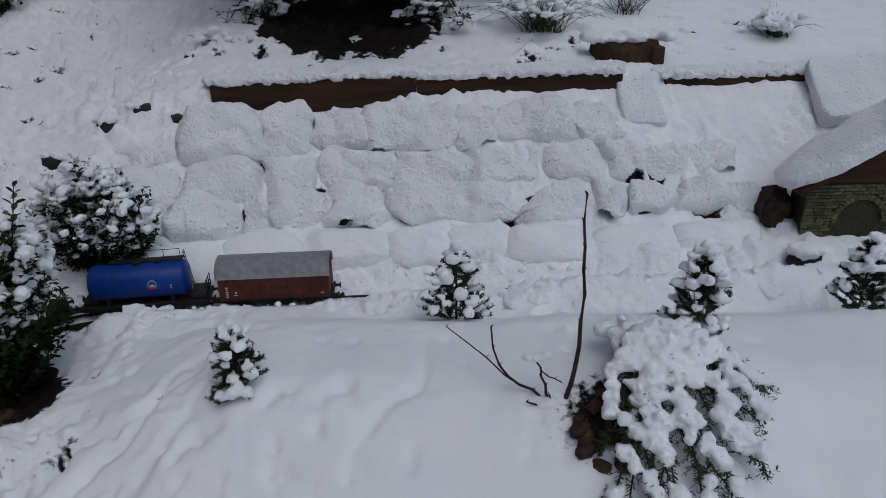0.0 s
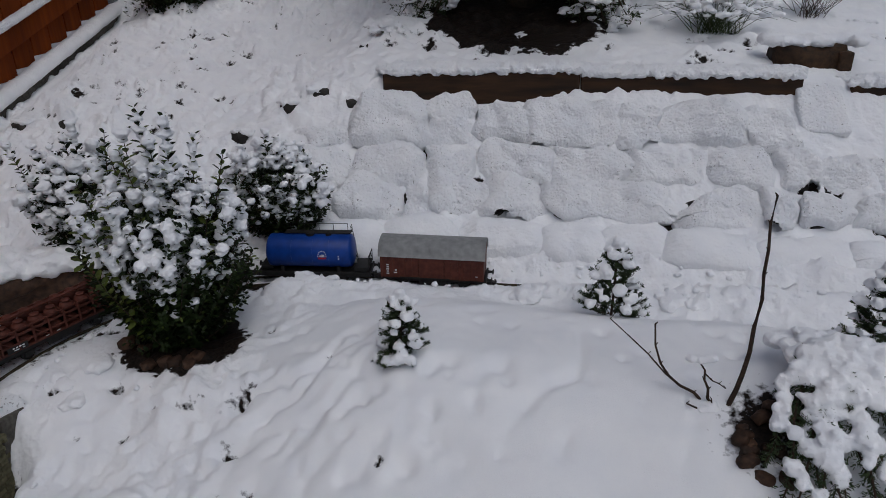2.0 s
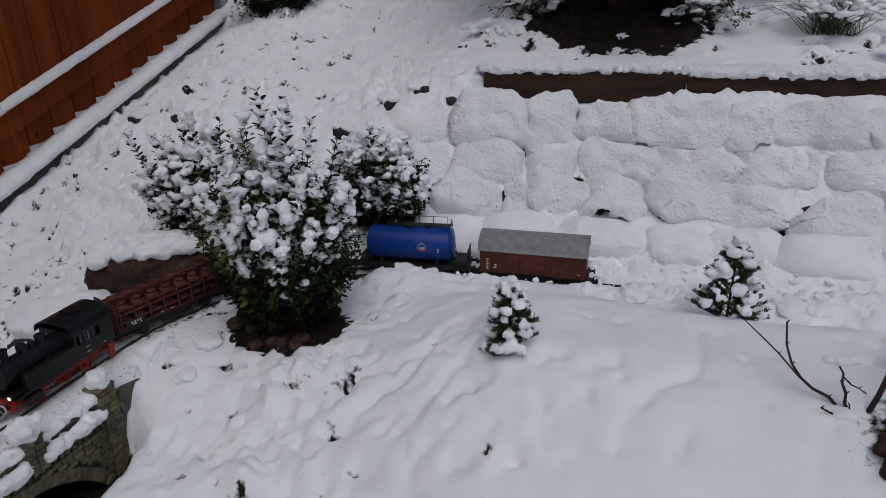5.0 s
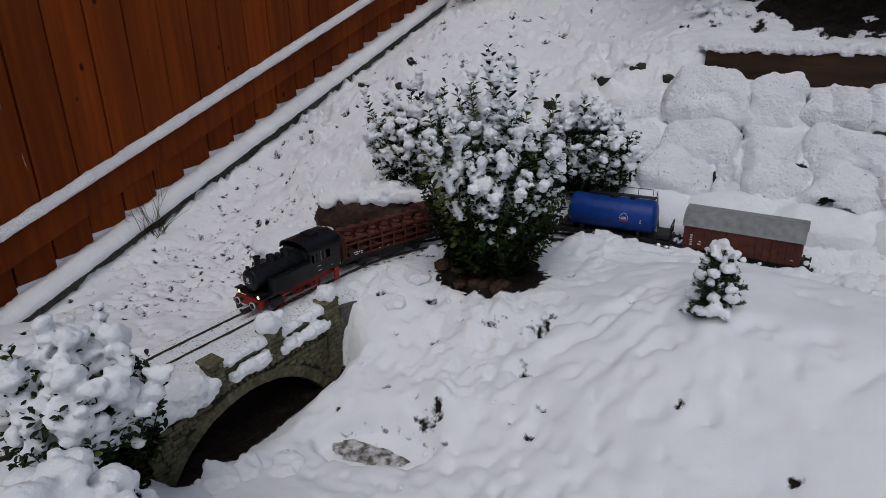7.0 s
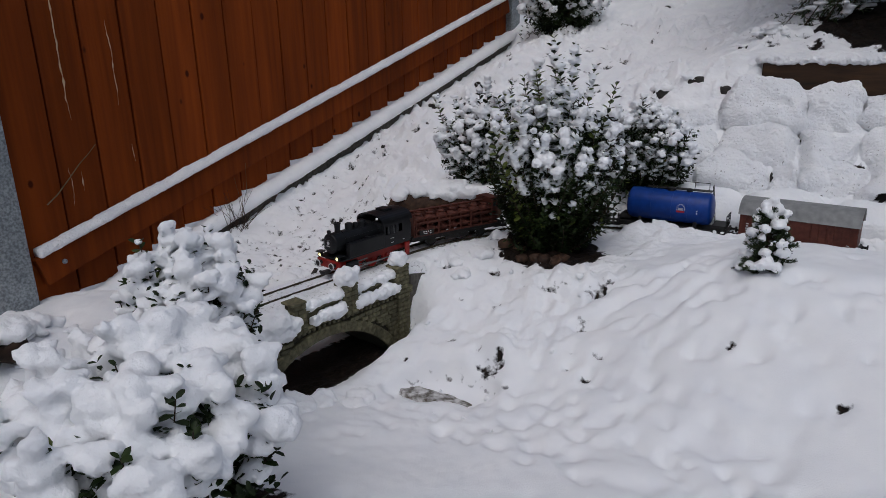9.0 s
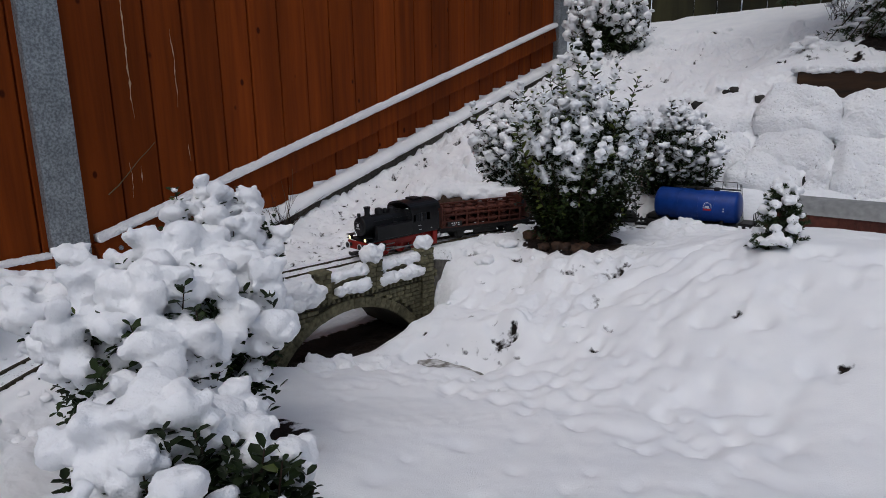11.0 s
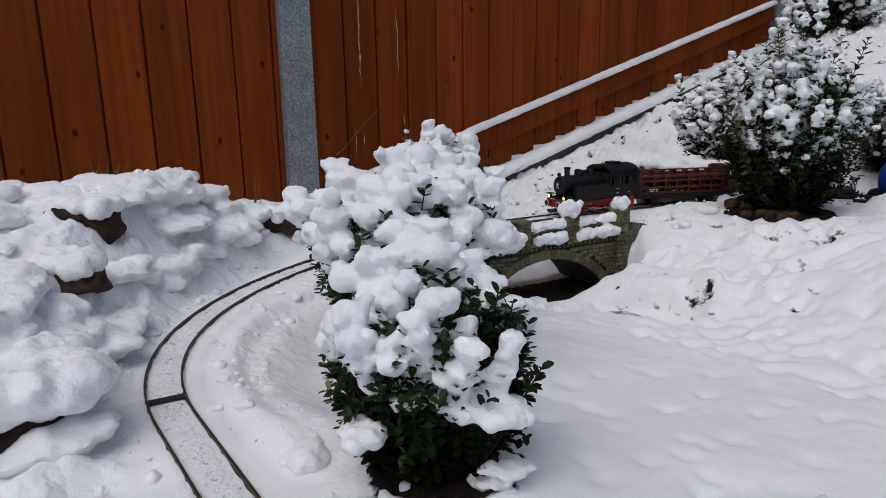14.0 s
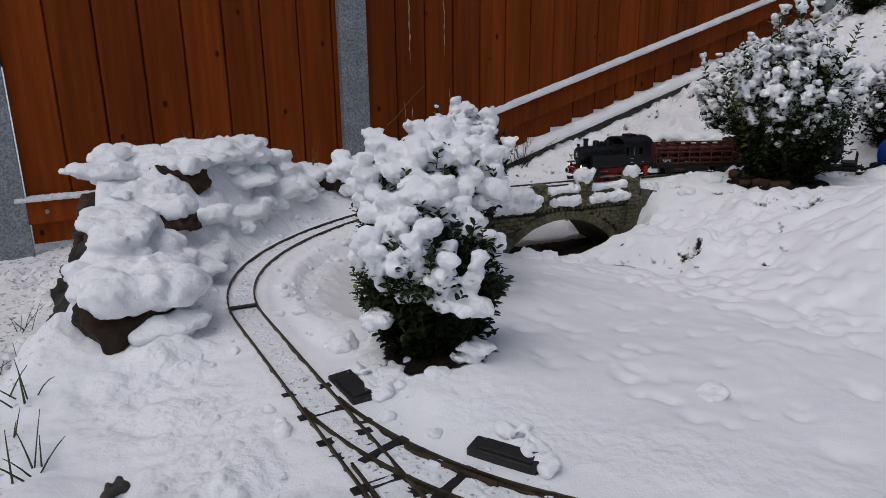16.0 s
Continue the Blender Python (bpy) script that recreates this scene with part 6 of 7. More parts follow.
def creeping_juniper():
    rng = random.Random(31)
    x, y = 0.40, 1.145
    j = thing("creeping_juniper", Matrix.Translation((x, y, land1(x, y))), "creeping juniper hanging over stones under ropes of snow", "conifer")
    spots, blobs = [], []
    b = Vector((x, y, land1(x, y)))
    for i in range(24):
        a = radians(-116 + 106 * (i + 0.5) / 24 + rng.uniform(-6, 6))
        L = rng.uniform(0.22, 0.36) * (1.0 - 0.22 * abs(math.cos(a)))
        sway, fat = rng.uniform(-0.03, 0.03), rng.uniform(0.8, 1.2)
        path = []
        for k in range(11):
            u = k / 10
            px = x + L * u * math.cos(a) + sway * math.sin(3 * u) + 0.008 * math.sin(9 * u + i)
            py = y + L * u * math.sin(a)
            top = 0.088 * math.sin(min(1, 1.4 * u + 0.32) * 1.85) * (1 - 0.75 * u) + 0.016
            path.append(Vector((px, py, land1(px, py) + top + 0.005 * rng.uniform(-1, 1))) - b)
        part("branch", tube(bmesh.new(), path, 0.0036, 0.0012, 5), BARK, j)
        bare_from = rng.choice((0.75, 0.9, 1.1, 1.1))
        for k, (p, q) in enumerate(zip(path[1:], path[2:])):
            needles((p, q), rng, 34, 0.013, spots)
            for _ in range(3):
                m = p.lerp(q, rng.random())
                t2 = m + Vector((rng.uniform(-1, 1), rng.uniform(-1, 1), rng.uniform(-0.9, 0.15))).normalized() * rng.uniform(0.018, 0.036)
                needles((m, t2), rng, 14, 0.011, spots)
            if k / 9 > bare_from or rng.random() < 0.20:
                continue
            for _ in range(2):
                m = p.lerp(q, rng.random())
                r = rng.uniform(0.0085, 0.0155) * fat * (1.1 - 0.3 * k / 9)
                blobs.append((m.x + rng.uniform(-0.006, 0.006), m.y + rng.uniform(-0.006, 0.006), m.z + r * 0.6, r * 1.15, r * 1.15, r))
    for _ in range(22):
        a, q = rng.uniform(0, 6.28), rng.uniform(0.02, 0.10)
        blobs.append((q * math.cos(a) + 0.02, q * math.sin(a) * 0.8 + 0.02, 0.066 - 0.25 * q + rng.uniform(-0.012, 0.010), 0.023, 0.023, 0.017))
    leaf_mesh("needles", spots, NEEDLE, j, "dull green needle sprays")
    tagged(snow_lumps("snow_load", blobs, j, 0.0038, "ropes of snow along the hanging branches", ragged=2), kind="stuff")
    for k in range(16):
        px, py = 0.325 + rng.uniform(-0.055, 0.05), 1.02 + rng.uniform(-0.06, 0.06)
        pebble(px, py, rng.uniform(0.010, 0.019), 200 + k, ROCK_BROWN, "brown rounded stone under the juniper")


def pebble(x, y, r, seed, material, label, snow=0.0, z=None):
    rng = random.Random(seed)
    h = land1(x, y) if z is None else z
    st = thing("stone", pose(x, y, h, 0, 0, rng.uniform(-30, 30) if snow else rng.uniform(0, 360)), label, "stone", "loose stones")
    vs, fs = rounded((2.3 * r, 1.7 * r, 1.5 * r), 0.7, 3, r * 0.34, 1.3 / r, seed)
    from_arrays("rock", vs + np.array((0, 0, r * 0.25)), fs, material, st)
    if snow:
        bl = [(rng.uniform(-1.0, 1.0) * r, rng.uniform(-.1, 1.1) * r, r * 0.85 + rng.uniform(-.15, .1) * r, r * rng.uniform(.5, 1.1), r * rng.uniform(.5, 0.9), r * 0.45 * snow) for _ in range(9)]
        snow_lumps("snow_cap", bl, st, max(0.0035, r * 0.12), "cap of snow", ragged=2)
    return st


creeping_juniper()


def sapling():
    sp = thing("sapling", Matrix.Translation((0.247, 1.10, 0.0)), "bare young sapling with thin dark twigs in the snow", "sapling")
    twigs = (([(0, 0, -0.02), (0.006, 0, 0.02), (0.016, 0.002, 0.06), (0.021, 0, 0.10), (0.026, 0.002, 0.145), (0.025, 0, 0.20), (0.029, 0, 0.262), (0.024, 0.002, 0.31), (0.023, 0, 0.36), (0.018, 0, 0.41), (0.020, 0, 0.462)], 0.0046, 0.0016),
             ([(-0.012, 0, 0.0), (-0.035, 0.004, 0.012), (-0.060, 0.01, 0.036), (-0.088, 0.014, 0.046), (-0.11, 0.02, 0.062), (-0.128, 0.026, 0.085), (-0.141, 0.04, 0.118), (-0.144, 0.06, 0.155)], 0.0030, 0.0013),
             ([(-0.088, 0.014, 0.046), (-0.118, 0.01, 0.072), (-0.155, 0.02, 0.108), (-0.19, 0.024, 0.138), (-0.235, 0.03, 0.175)], 0.0016, 0.0008),
             ([(-0.018, 0, 0.01), (-0.034, 0.0, 0.032), (-0.036, 0.0, 0.055), (-0.046, 0.0, 0.075), (-0.047, 0.002, 0.095), (-0.058, 0.0, 0.112)], 0.0028, 0.0012),
             ([(-0.047, 0, 0.09), (-0.03, 0.0, 0.074), (-0.018, 0.0, 0.070), (-0.004, 0.0, 0.060)], 0.0013, 0.0007),
             ([(-0.012, 0, 0.006), (-0.024, -0.004, 0.018), (-0.028, -0.006, 0.036)], 0.0018, 0.0009),
             ([(-0.02, 0, 0.002), (-0.045, -0.01, 0.010), (-0.075, -0.02, 0.028)], 0.0026, 0.0012))
    rng = random.Random(64)
    for pts, r0, r1 in twigs:
        twig = part("twig", tube(bmesh.new(), pts, r0 * 1.25, r1 * 1.35, 7), BARK, sp, flat=False)
        for p in pts[1:]:
            q = Vector(p)
            d = Vector((rng.choice((-1, 1)) * 0.7, rng.uniform(-0.3, 0.3), 1)).normalized()
            part("bud", rod(bmesh.new(), q, q + d * 0.008, r1 * 1.5, r1 * 0.5, 6), BARK, twig)
    ob = snow_lumps("snow_on_twigs", [(0.247 - 0.075 + 0.018 * k, 1.10, 0.120 + 0.003 * k, 0.014, 0.011, 0.009) for k in range(3)] + [(0.247 - 0.03, 1.1, 0.012, 0.03, 0.025, 0.014)], None, 0.003, "scraps of snow on the sapling twigs")
    tagged(ob, category="snow", kind="stuff")


sapling()


# ---------- the big conifer above the bank, dark bare soil below it ----------
def big_conifer():
    rng = random.Random(41)
    x, y = -0.45, 3.45
    z = land1(x, y)
    c = thing("conifer", Matrix.Translation((x, y, z)), "large conifer above the bank with drooping snowy boughs", "tree")
    bm = bmesh.new()
    tube(bm, [(0, 0, -0.1), (0.01, 0, 0.5), (0, 0.01, 1.4), (0, 0, 2.4)], 0.10, 0.05, 12)
    part("trunk", bm, BARK, c, flat=False)
    stems, spots, blobs = bmesh.new(), [], []
    for i in range(56):
        a = 2.39996 * i
        zz = 0.34 + 1.2 * rng.random()
        L = rng.uniform(0.5, 0.95) * (1.15 - 0.4 * zz)
        path = [Vector((0, 0, zz))]
        for k in range(1, 8):
            u = k / 7
            path.append(Vector((L * u * math.cos(a), L * u * math.sin(a), zz + 0.10 * math.sin(3 * u) - 0.32 * u * u)))
        tube(stems, path, 0.012, 0.003, 5)
        for p, q in zip(path[2:], path[3:]):
            for _ in range(4):
                m = p.lerp(q, rng.random())
                t2 = m + Vector((rng.uniform(-1, 1), rng.uniform(-1, 1), rng.uniform(-0.6, 0.1))).normalized() * rng.uniform(0.05, 0.12)
                # needles oversized here so that the boughs block more light
                needles((m, t2), rng, 16, 0.055, spots)
            r = rng.uniform(0.02, 0.04)
            m = p.lerp(q, 0.5)
            blobs.append((m.x, m.y, m.z + 0.02, r * 1.5, r * 1.5, r * 0.7))
    # close canopy of upper boughs, out of view, added to shade the bare soil
    for i in range(110):
        a = 2.39996 * i + 0.7
        zz = 0.75 + 0.9 * rng.random()
        L = rng.uniform(0.6, 1.15) * (1.3 - 0.35 * zz)
        path = [Vector((L * u * math.cos(a), L * u * math.sin(a), zz + 0.06 * math.sin(3 * u) - 0.16 * u * u)) for u in (0.05, 0.25, 0.45, 0.62, 0.76, 0.9, 1.0)]
        tube(stems, path, 0.010, 0.003, 4)
        for p, q in zip(path, path[1:]):
            for _ in range(4):
                m = p.lerp(q, rng.random())
                t2 = m + Vector((rng.uniform(-1, 1), rng.uniform(-1, 1), rng.uniform(-0.5, 0.1))).normalized() * rng.uniform(0.08, 0.16)
                needles((m, t2), rng, 9, 0.075, spots)
    # low boughs that droop to the snow at both sides of the bare soil
    for i in range(34):
        a = radians(rng.uniform(-32, 30) if i % 2 else rng.uniform(150, 214))
        L = rng.uniform(0.34, 0.62)
        path = [Vector((L * u * math.cos(a), L * u * math.sin(a) - 0.10, 0.30 - 0.36 * u * u + 0.05 * math.sin(3 * u) + rng.uniform(0, 0.03) - 0.02)) for u in (0.1, 0.3, 0.5, 0.65, 0.8, 0.9, 1.0)]
        tube(stems, path, 0.007, 0.002, 5)
        for p, q in zip(path[1:], path[2:]):
            for _ in range(5):
                m = p.lerp(q, rng.random())
                t2 = m + Vector((rng.uniform(-1, 1), rng.uniform(-1, 1), rng.uniform(-0.6, 0.1))).normalized() * rng.uniform(0.04, 0.09)
                needles((m, t2), rng, 18, 0.022, spots)
                if rng.random() < 0.65:
                    w = rng.uniform(0.010, 0.020)
                    blobs.append((t2.x, t2.y, t2.z + 0.012, w * 1.8, w * 1.4, w * 0.6))
    part("limb_work", stems, BARK, c)
    leaf_mesh("needles", spots, NEEDLE, c, "dark needle sprays")
    tagged(snow_lumps("snow_load", blobs, c, 0.009, "snow along the boughs"), kind="stuff")


big_conifer()


def tuft(x, y, h, n, seed, material, label, name="grass_tuft", spread=0.6, snow=0.0, droop=0.5):
    rng = random.Random(seed)
    z = land1(x, y)
    t = thing(name, Matrix.Translation((x, y, z)), label, "grass")
    bm = bmesh.new()
    blobs = []
    for _ in range(n):
        a, L = rng.uniform(0, 6.28), h * rng.uniform(0.5, 1.1)
        o = Vector((rng.gauss(0, h * 0.12), rng.gauss(0, h * 0.12), -0.005))
        out = spread * rng.uniform(0.2, 1.0)
        pts = [o + Vector((L * out * u * math.cos(a), L * out * u * math.sin(a), L * (u - droop * out * u * u))) for u in (0, 0.35, 0.7, 1.0)]
        tube(bm, pts, 0.0014, 0.0005, 4)
        if snow and rng.random() < snow:
            p = pts[2]
            r = rng.uniform(0.010, 0.020)
            blobs.append((p.x, p.y, p.z + r * 0.3, r * 1.4, r * 1.4, r * 0.7))
    part("tussock", bm, material, t)
    if blobs:
        snow_lumps("snow_load", blobs, t, 0.005, "snow weighing the blades down")


tuft(0.42, 3.12, 0.30, 150, 1, GRASS, "clump of broad grass bent under snow", snow=0.85, spread=1.0, droop=0.8)
tuft(0.84, 3.34, 0.24, 44, 2, BARK, "bare twiggy plant stems in the snow", "twiggy_plant", snow=0.6, spread=1.1, droop=0.3)
tuft(1.43, 3.06, 0.17, 80, 3, GRASS, "small grass clump under snow", snow=0.8, spread=1.0, droop=0.8)
tuft(-0.98, 2.90, 0.09, 50, 4, GRASS, "low plant pressed flat by snow", snow=0.9, spread=1.1, droop=0.9)
tuft(-1.15, 3.85, 0.26, 34, 5, BARK, "bare twiggy plant at the top of the slope", "twiggy_plant", snow=0.3, spread=0.9, droop=0.3)
tuft(-2.58, 1.12, 0.20, 34, 6, BARK, "dry wiry twigs at the fence foot", "twiggy_plant", spread=1.0, droop=0.3)
tuft(-2.57, 1.16, 0.34, 3, 16, STRAW, "tall dry weed stalk at the fence foot", "dry_stalk", spread=0.35, droop=0.1)
tuft(-1.60, -0.55, 0.13, 16, 7, STRAW, "dry straw-coloured grass on the rock edge", spread=0.7, droop=0.5)
tuft(-1.66, -0.21, 0.10, 7, 8, STRAW, "dried flower stalks in the snow", "dry_flower", spread=0.5, droop=0.1)
for k, (x, y) in enumerate(((-0.62, -0.90), (-0.72, -0.98), (-0.50, -0.92), (-0.85, -1.0), (-0.38, -0.86), (-1.2, -1.0), (-1.5, -1.05), (-1.02, -0.93))):
    tuft(x, y, 0.085, 7, 30 + k, GRASS, "sparse green grass blades poking through thin snow", spread=0.9, droop=0.4)

# ---------- stones and ledges ----------
# stones sunk so deep that a dark sliver stands for gaps under the snow
for k, (x, y, r) in enumerate(((-1.39, 2.235, 0.034), (-1.21, 2.35, 0.042), (-1.09, 2.385, 0.046), (-0.965, 2.36, 0.032), (-0.50, 2.655, 0.040), (-2.42, 2.25, 0.036), (-2.21, 2.27, 0.030),
                               (-2.06, 2.30, 0.024), (-2.52, 1.985, 0.026), (-2.19, 1.61, 0.032), (-1.52, 1.95, 0.02), (-1.99, 1.43, 0.02), (-1.99, 4.05, 0.07), (1.04, 3.28, 0.035), (-2.12, 3.74, 0.035), (-1.06, 2.81, 0.02), (-0.42, 3.0, 0.03), (0.62, 3.02, 0.024), (1.08, 3.12, 0.028), (1.18, 2.92, 0.018), (1.30, 3.22, 0.034), (0.98, 2.86, 0.016))):
    pebble(x, y, r, k + 60, ROCK, "dark stone sunk to show as a gap under the snow", 1.0, land1(x, y) - r * 0.98)
rng = random.Random(77)
for k in range(15):
    a, q = rng.uniform(3.3, 6.1), rng.uniform(0.08, 0.15)
    x, y = -1.08 + q * math.cos(a), 1.25 + q * math.sin(a) * 0.85
    pebble(x, y, rng.uniform(0.010, 0.021), 300 + k, ROCK_BROWN, "brown rounded stone round the foot of the shrub")


def ledge(x, y, sx, sy, sz, turn, seed, label, material=ROCK, snow=1.0, z=None, cat="rock", name="rock"):
    h = land1(x, y) if z is None else z
    rk = thing(name, pose(x, y, h, 0, 0, turn), label, cat)
    vs, fs = pillow((sx, sy, sz), 3.2, 15)
    vs = wobble(wobble(wobble(vs, 0.035, 7, seed), 0.018, 22, seed), 0.007, 60, seed)
    from_arrays("block", vs, fs, material, rk)
    if snow:
        r = random.Random(seed)
        n = int(90 * sx * sy / 0.02) + 14
        bl = [(r.uniform(-.42, .42) * sx, r.uniform(-.42, .42) * sy, sz * 0.46 + r.uniform(-.008, .014) * snow, r.uniform(0.020, 0.034) * snow, r.uniform(0.020, 0.034) * snow, r.uniform(0.016, 0.026) * snow) for _ in range(min(n, 160))]
        snow_lumps("snow_cap", bl, rk, 0.006, "thick rounded layer of snow")
    return rk


ledge(-1.70, 1.49, 0.44, 0.13, 0.17, 40, 1, "dark flat rock beside the line with snow on top", ROCK_BROWN, 1.1, -0.105)
ledge(-1.86, 1.22, 0.26, 0.10, 0.10, 50, 2, "dark ledge stone under a pillow of snow", ROCK, 1.5, -0.215)
ledge(-1.82, 1.06, 0.09, 0.07, 0.12, 20, 3, "small dark upright stone capped with snow", ROCK, 0.8, -0.25)
ledge(-1.72, 0.90, 0.05, 0.05, 0.10, 70, 4, "small dark stake-like stone beside the line", ROCK, 0.6, -0.25)
# planted rock bank outside the front bend
for k, (x, y, sx, sy, sz, a, z, m) in enumerate(((-1.52, -0.66, 0.18, 0.10, 0.10, 20, 0.015, ROCK_BROWN), (-1.40, -0.62, 0.18, 0.07, 0.07, 60, 0.015, WOOD_LOG), (-1.22, -0.66, 0.16, 0.08, 0.08, 50, -0.065, ROCK_BROWN),
                                                 (-1.70, -0.42, 0.16, 0.10, 0.12, 100, 0.0, ROCK_BROWN), (-1.62, -0.10, 0.16, 0.08, 0.07, 85, -0.085, ROCK_BROWN))):
    ledge(x, y, sx, sy, sz, a, 20 + k, "mossy brown rock showing through thick snow", m, 0.85, z)
r0 = random.Random(93)
for k in range(26):
    u, lift = (k % 13) / 12, k // 13
    x = -1.84 + 0.92 * u + r0.uniform(-0.02, 0.02)
    ledge(x, -0.835 - 0.03 * (1 - lift) + r0.uniform(-0.015, 0.015), r0.uniform(0.09, 0.15), r0.uniform(0.08, 0.11), r0.uniform(0.10, 0.17), r0.uniform(-25, 25), 120 + k,
          "dark rock of the snowy bank edge", ROCK if r0.random() < 0.6 else ROCK_BROWN, 0.0, -0.30 + lift * (0.155 - 0.10 * u) + r0.uniform(-0.02, 0.02))
blobs = []
r0 = random.Random(91)
for _ in range(640):
    x, y = r0.uniform(-1.85, -0.72), r0.uniform(-0.80, 0.1)
    d = float(near(LINE_A, x, y)[0][0])
    if d < 0.10 or near(LINE_A, x, y)[2][0] > 0 or noise.noise(Vector((x * 7, y * 7, 3))) < -0.34:
        continue
    r = r0.uniform(0.014, 0.032) if r0.random() < 0.6 else r0.uniform(0.036, 0.066)
    if min(math.hypot(x - u, y - w) for u, w in ((-1.50, -0.67), (-1.38, -0.63), (-1.20, -0.67), (-1.66, -0.42), (-1.58, -0.10), (-0.80, -0.79), (-0.74, -0.82))) < 0.10:
        continue
    blobs.append((x, y, land1(x, y) + r * 0.12 + 0.03 * max(0, noise.noise(Vector((x * 6, y * 6, 8)))), r * 1.3, r * 1.2, min(r * 0.6, 0.022)))
tagged(snow_lumps("snow_pillows", blobs, None, 0.0070, "pillows of snow over the rock bank outside the bend", None, 3, 0.28, 2, 3), category="snow", kind="stuff")
ledge(-0.80, -0.715, 0.17, 0.20, 0.12, 12, 40, "sawn log end with dark wet wood under snow", WOOD_LOG, 1.3, -0.150, "log", "log_end")
# low stone put in place of a dark hole in the snow
ledge(-0.306, -0.785, 0.05, 0.045, 0.04, 30, 41, "small dark stone standing for a hole at the snow's edge", ROCK, 0.0, -0.229)

# clods of snow thrown up beside the line and on the open snow
rng = random.Random(88)
for x, y, r in ((-0.20, 1.62, 0.030), (-0.13, 1.645, 0.024), (0.20, 1.66, 0.030), (0.26, 1.65, 0.022), (-0.93, 1.60, 0.022), (-0.88, 1.62, 0.026), (0.93, 1.69, 0.022), (-0.72, 1.80, 0.03), (-0.90, 1.66, 0.026), (-0.82, 1.645, 0.02), (-1.245, 1.13, 0.026), (-1.29, 1.06, 0.024),
                (-1.23, 1.02, 0.02), (-0.18, 0.11, 0.018), (-0.57, -0.39, 0.026), (-0.40, -0.345, 0.020), (-0.345, -0.285, 0.018), (-1.2, 0.44, 0.03), (-1.15, 0.50, 0.028), (-1.22, 0.38, 0.034)):
    z = land1(x, y)
    bl = [(x + rng.uniform(-.8, .8) * r, y + rng.uniform(-.8, .8) * r, z + rng.uniform(-0.5, 0.1) * r, r * rng.uniform(.6, 1.1), r * rng.uniform(.6, 1.1), r * rng.uniform(.4, .7)) for _ in range(8)]
    tagged(snow_lumps("snow_clod", bl, None, 0.005, "broken clod of snow lying on the snow", None, 3, 0.3, 2), category="snow", group="snow clods")


# loose crumbs of snow on the rough parts
blobs = []
r0 = random.Random(92)
while len(blobs) < 900:
    x, y = r0.uniform(-1.75, 1.4), r0.uniform(-0.75, 2.0)
    d, _, sd = near(LINE_A, x, y)
    on_line = 0.055 < d[0] < 0.17
    on_bank = -1.22 < x < -0.75 and 0.55 < y < 1.25
    if -1.75 < x < -1.26 and 0.2 < y < 1.0:
        continue
    if not (on_line or (on_bank and r0.random() < 0.12)):
        continue
    r = 0.003 + 0.011 * r0.random() ** 2.2
    blobs.append((x, y, land1(x, y) + r * 0.05, r * r0.uniform(0.8, 1.4), r * r0.uniform(0.8, 1.4), r * 0.8))
tagged(snow_lumps("snow_crumbs", blobs, None, 0.0035, "loose crumbs of snow beside the line and on the bank", sub=1), category="snow", kind="stuff")


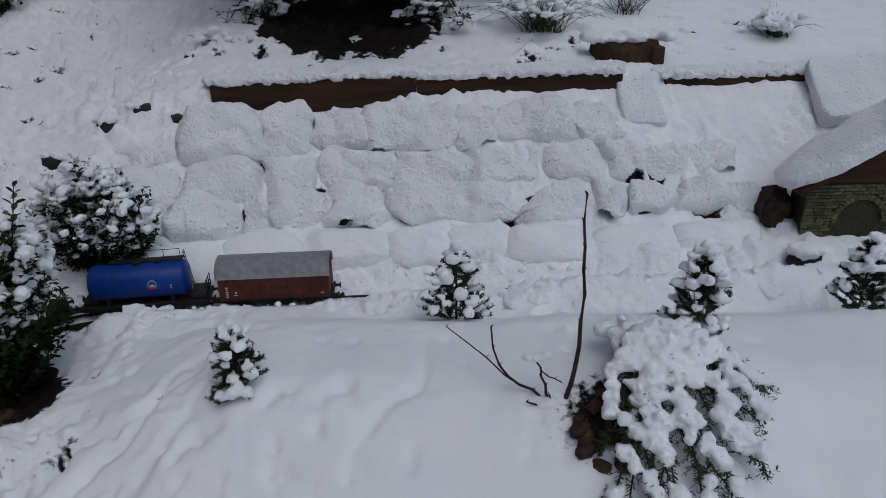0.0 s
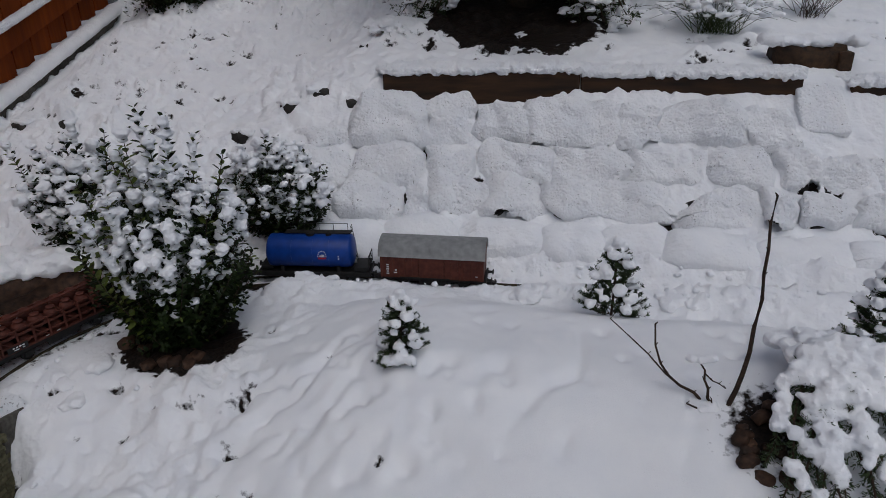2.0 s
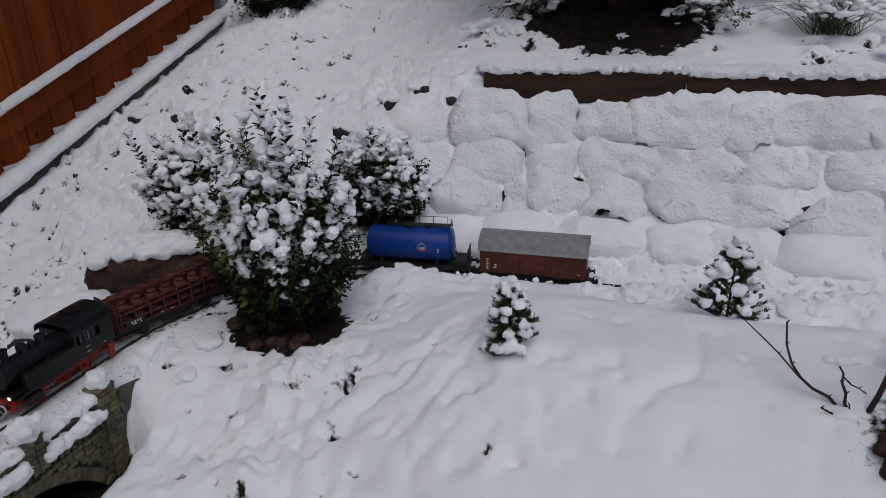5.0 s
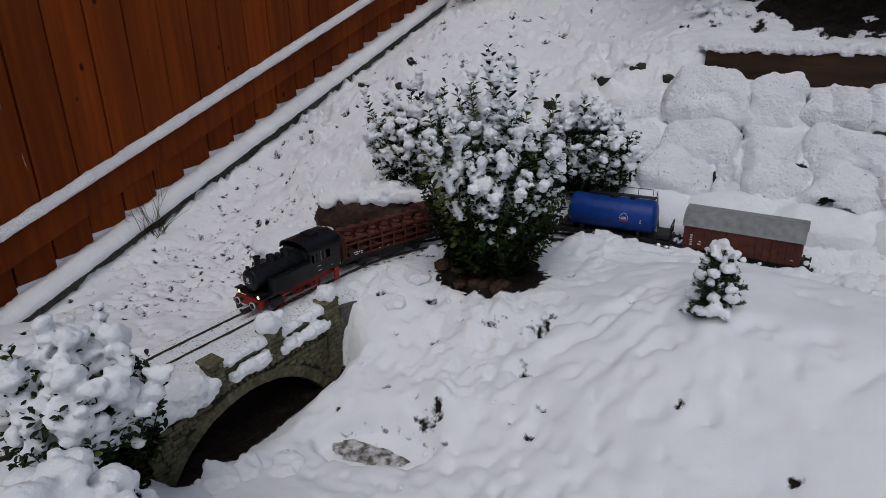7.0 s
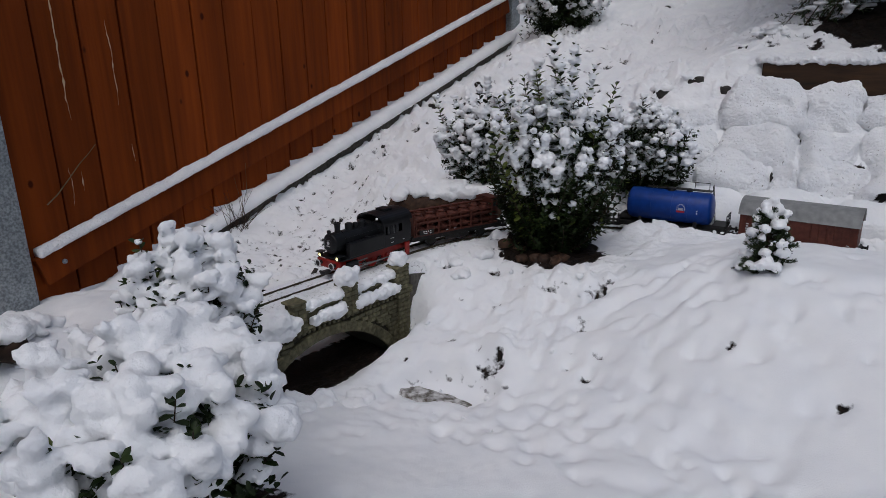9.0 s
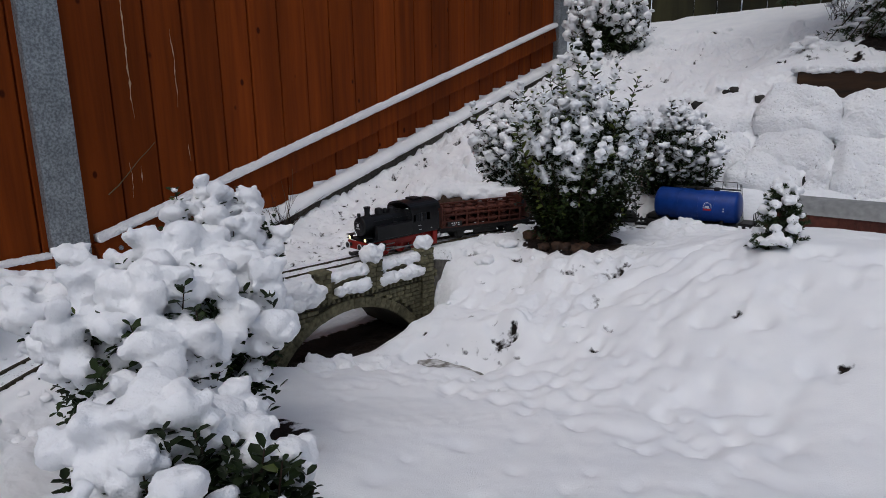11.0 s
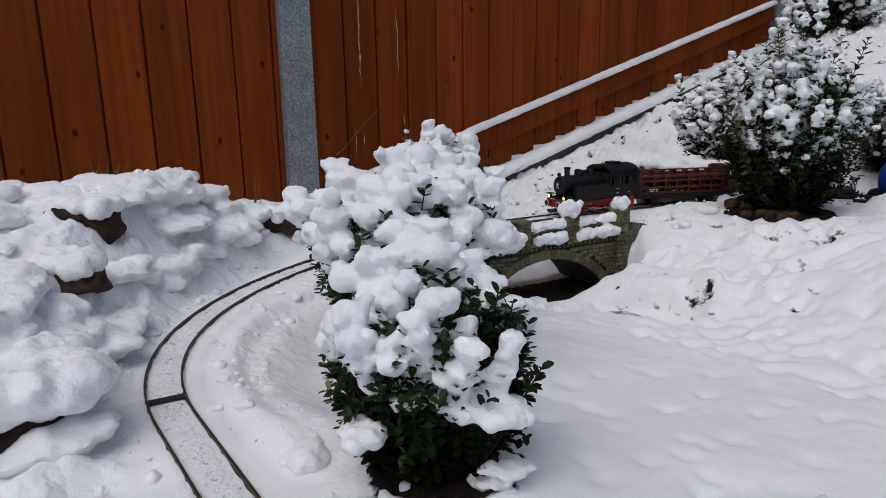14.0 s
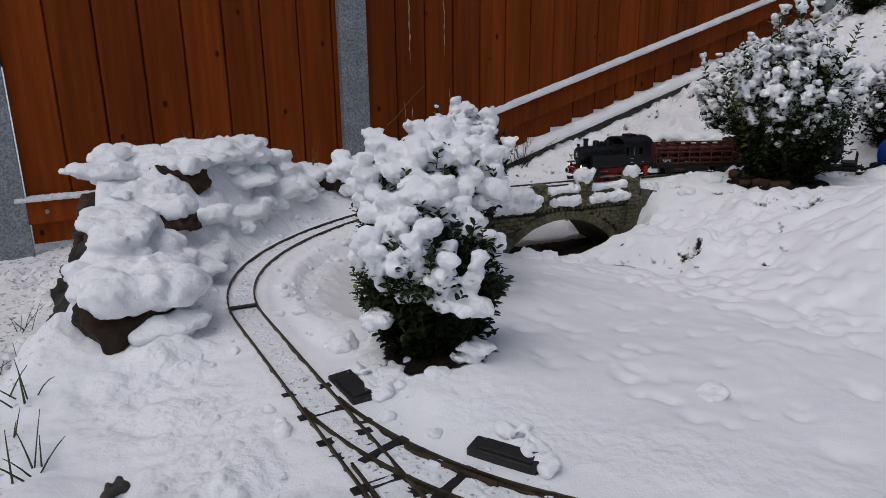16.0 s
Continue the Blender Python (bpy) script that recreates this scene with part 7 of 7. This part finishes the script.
# ---------- tunnel mouth and its roof at the end of the straight ----------
def tunnel_house():
    rng = random.Random(55)
    h = thing("tunnel_portal", pose(1.18, 2.066, -0.13, 0, 0, 2), "model tunnel portal of coursed stone below a snowy roof", "portal")
    part("backing", box(bmesh.new(), (0.26, 0.10, 0.12), (0.47, 0.10, 0.28), 0.004), MORTAR, h)
    front = part("facade", box(bmesh.new(), (0.26, 0.045, 0.125), (0.48, 0.02, 0.27), 0.002), MORTAR, h)
    for r in range(22):
        x = 0.015
        while x < 0.47:
            L = rng.uniform(0.02, 0.045)
            dx, dz = x + L / 2 - 0.205, r * 0.0118 - 0.125
            if not (abs(dx) < 0.090 and (dz < 0 or math.hypot(dx, dz) < 0.096)):
                part("stone", box(bmesh.new(), (x + L / 2, 0.034 + rng.uniform(-0.001, 0.001), r * 0.0118), (L - 0.002, 0.008, 0.0100), 0.0015), BRICK, front)
            x += L
    for i in range(21):
        a = math.pi * i / 20
        part("arch_stone", box(bmesh.new(), (0.205 + 0.085 * math.cos(a), 0.032, 0.125 + 0.085 * math.sin(a)), (0.018, 0.014, 0.0125), 0.002, Matrix.Rotation(-a, 4, "Y")), BRICK, front)
    bm = bmesh.new()
    ring = [bm.verts.new((0.205 + q * 0.074, 0.037, 0.0)) for q in (1, -1)]
    ring[1:1] = [bm.verts.new((0.205 + 0.074 * math.cos(math.pi * i / 20), 0.037, 0.125 + 0.074 * math.sin(math.pi * i / 20))) for i in range(21)]
    bm.faces.new(ring)
    bmesh.ops.solidify(bm, geom=bm.faces[:], thickness=0.006)
    part("arch_filling", bm, MORTAR, front, "flat grey infill of the arch")
    # gabled board roof with its low eave on the open side
    turn = Matrix.Rotation(radians(-33), 4, "Y")
    part("roof_board", box(bmesh.new(), (0.223, 0.062, 0.410), (0.62, 0.17, 0.018), 0.003, turn), WOOD_BEAM, h, "dark roof board")
    bm = bmesh.new()
    tri = [(0.01, 0.262), (0.47, 0.262), (0.47, 0.545)]
    rows = [[bm.verts.new((u, y, w)) for u, w in tri] for y in (0.028, 0.046)]
    bm.faces.new(rows[0])
    bm.faces.new(rows[1][::-1])
    for k in range(3):
        bm.faces.new((rows[0][k], rows[1][k], rows[1][(k + 1) % 3], rows[0][(k + 1) % 3]))
    part("gable", bm, WOOD_BEAM, h, "dark gable board")
    vs, fs = pillow((0.66, 0.20, 0.056), 5.0, 40)
    vs = wobble(wobble(vs, 0.014, 7, 5), 0.006, 24, 9)
    ob = from_arrays("snow_on_roof", vs, fs, SNOW_STUCK)
    ob.matrix_world = h.matrix_world @ Matrix.Translation((0.223, 0.062, 0.410)) @ turn @ Matrix.Translation((0, 0, 0.030))
    tagged(ob, "even layer of snow on the portal roof", "snow", kind="stuff")
    ledge(1.15, 2.20, 0.14, 0.12, 0.34, 10, 61, "tall dark brown rock beside the portal", ROCK_BROWN, 0.0, -0.075)
    ledge(1.17, 1.99, 0.10, 0.07, 0.10, 20, 62, "brown rock with a cap of snow beside the portal", ROCK, 0.9, -0.105)


tunnel_house()
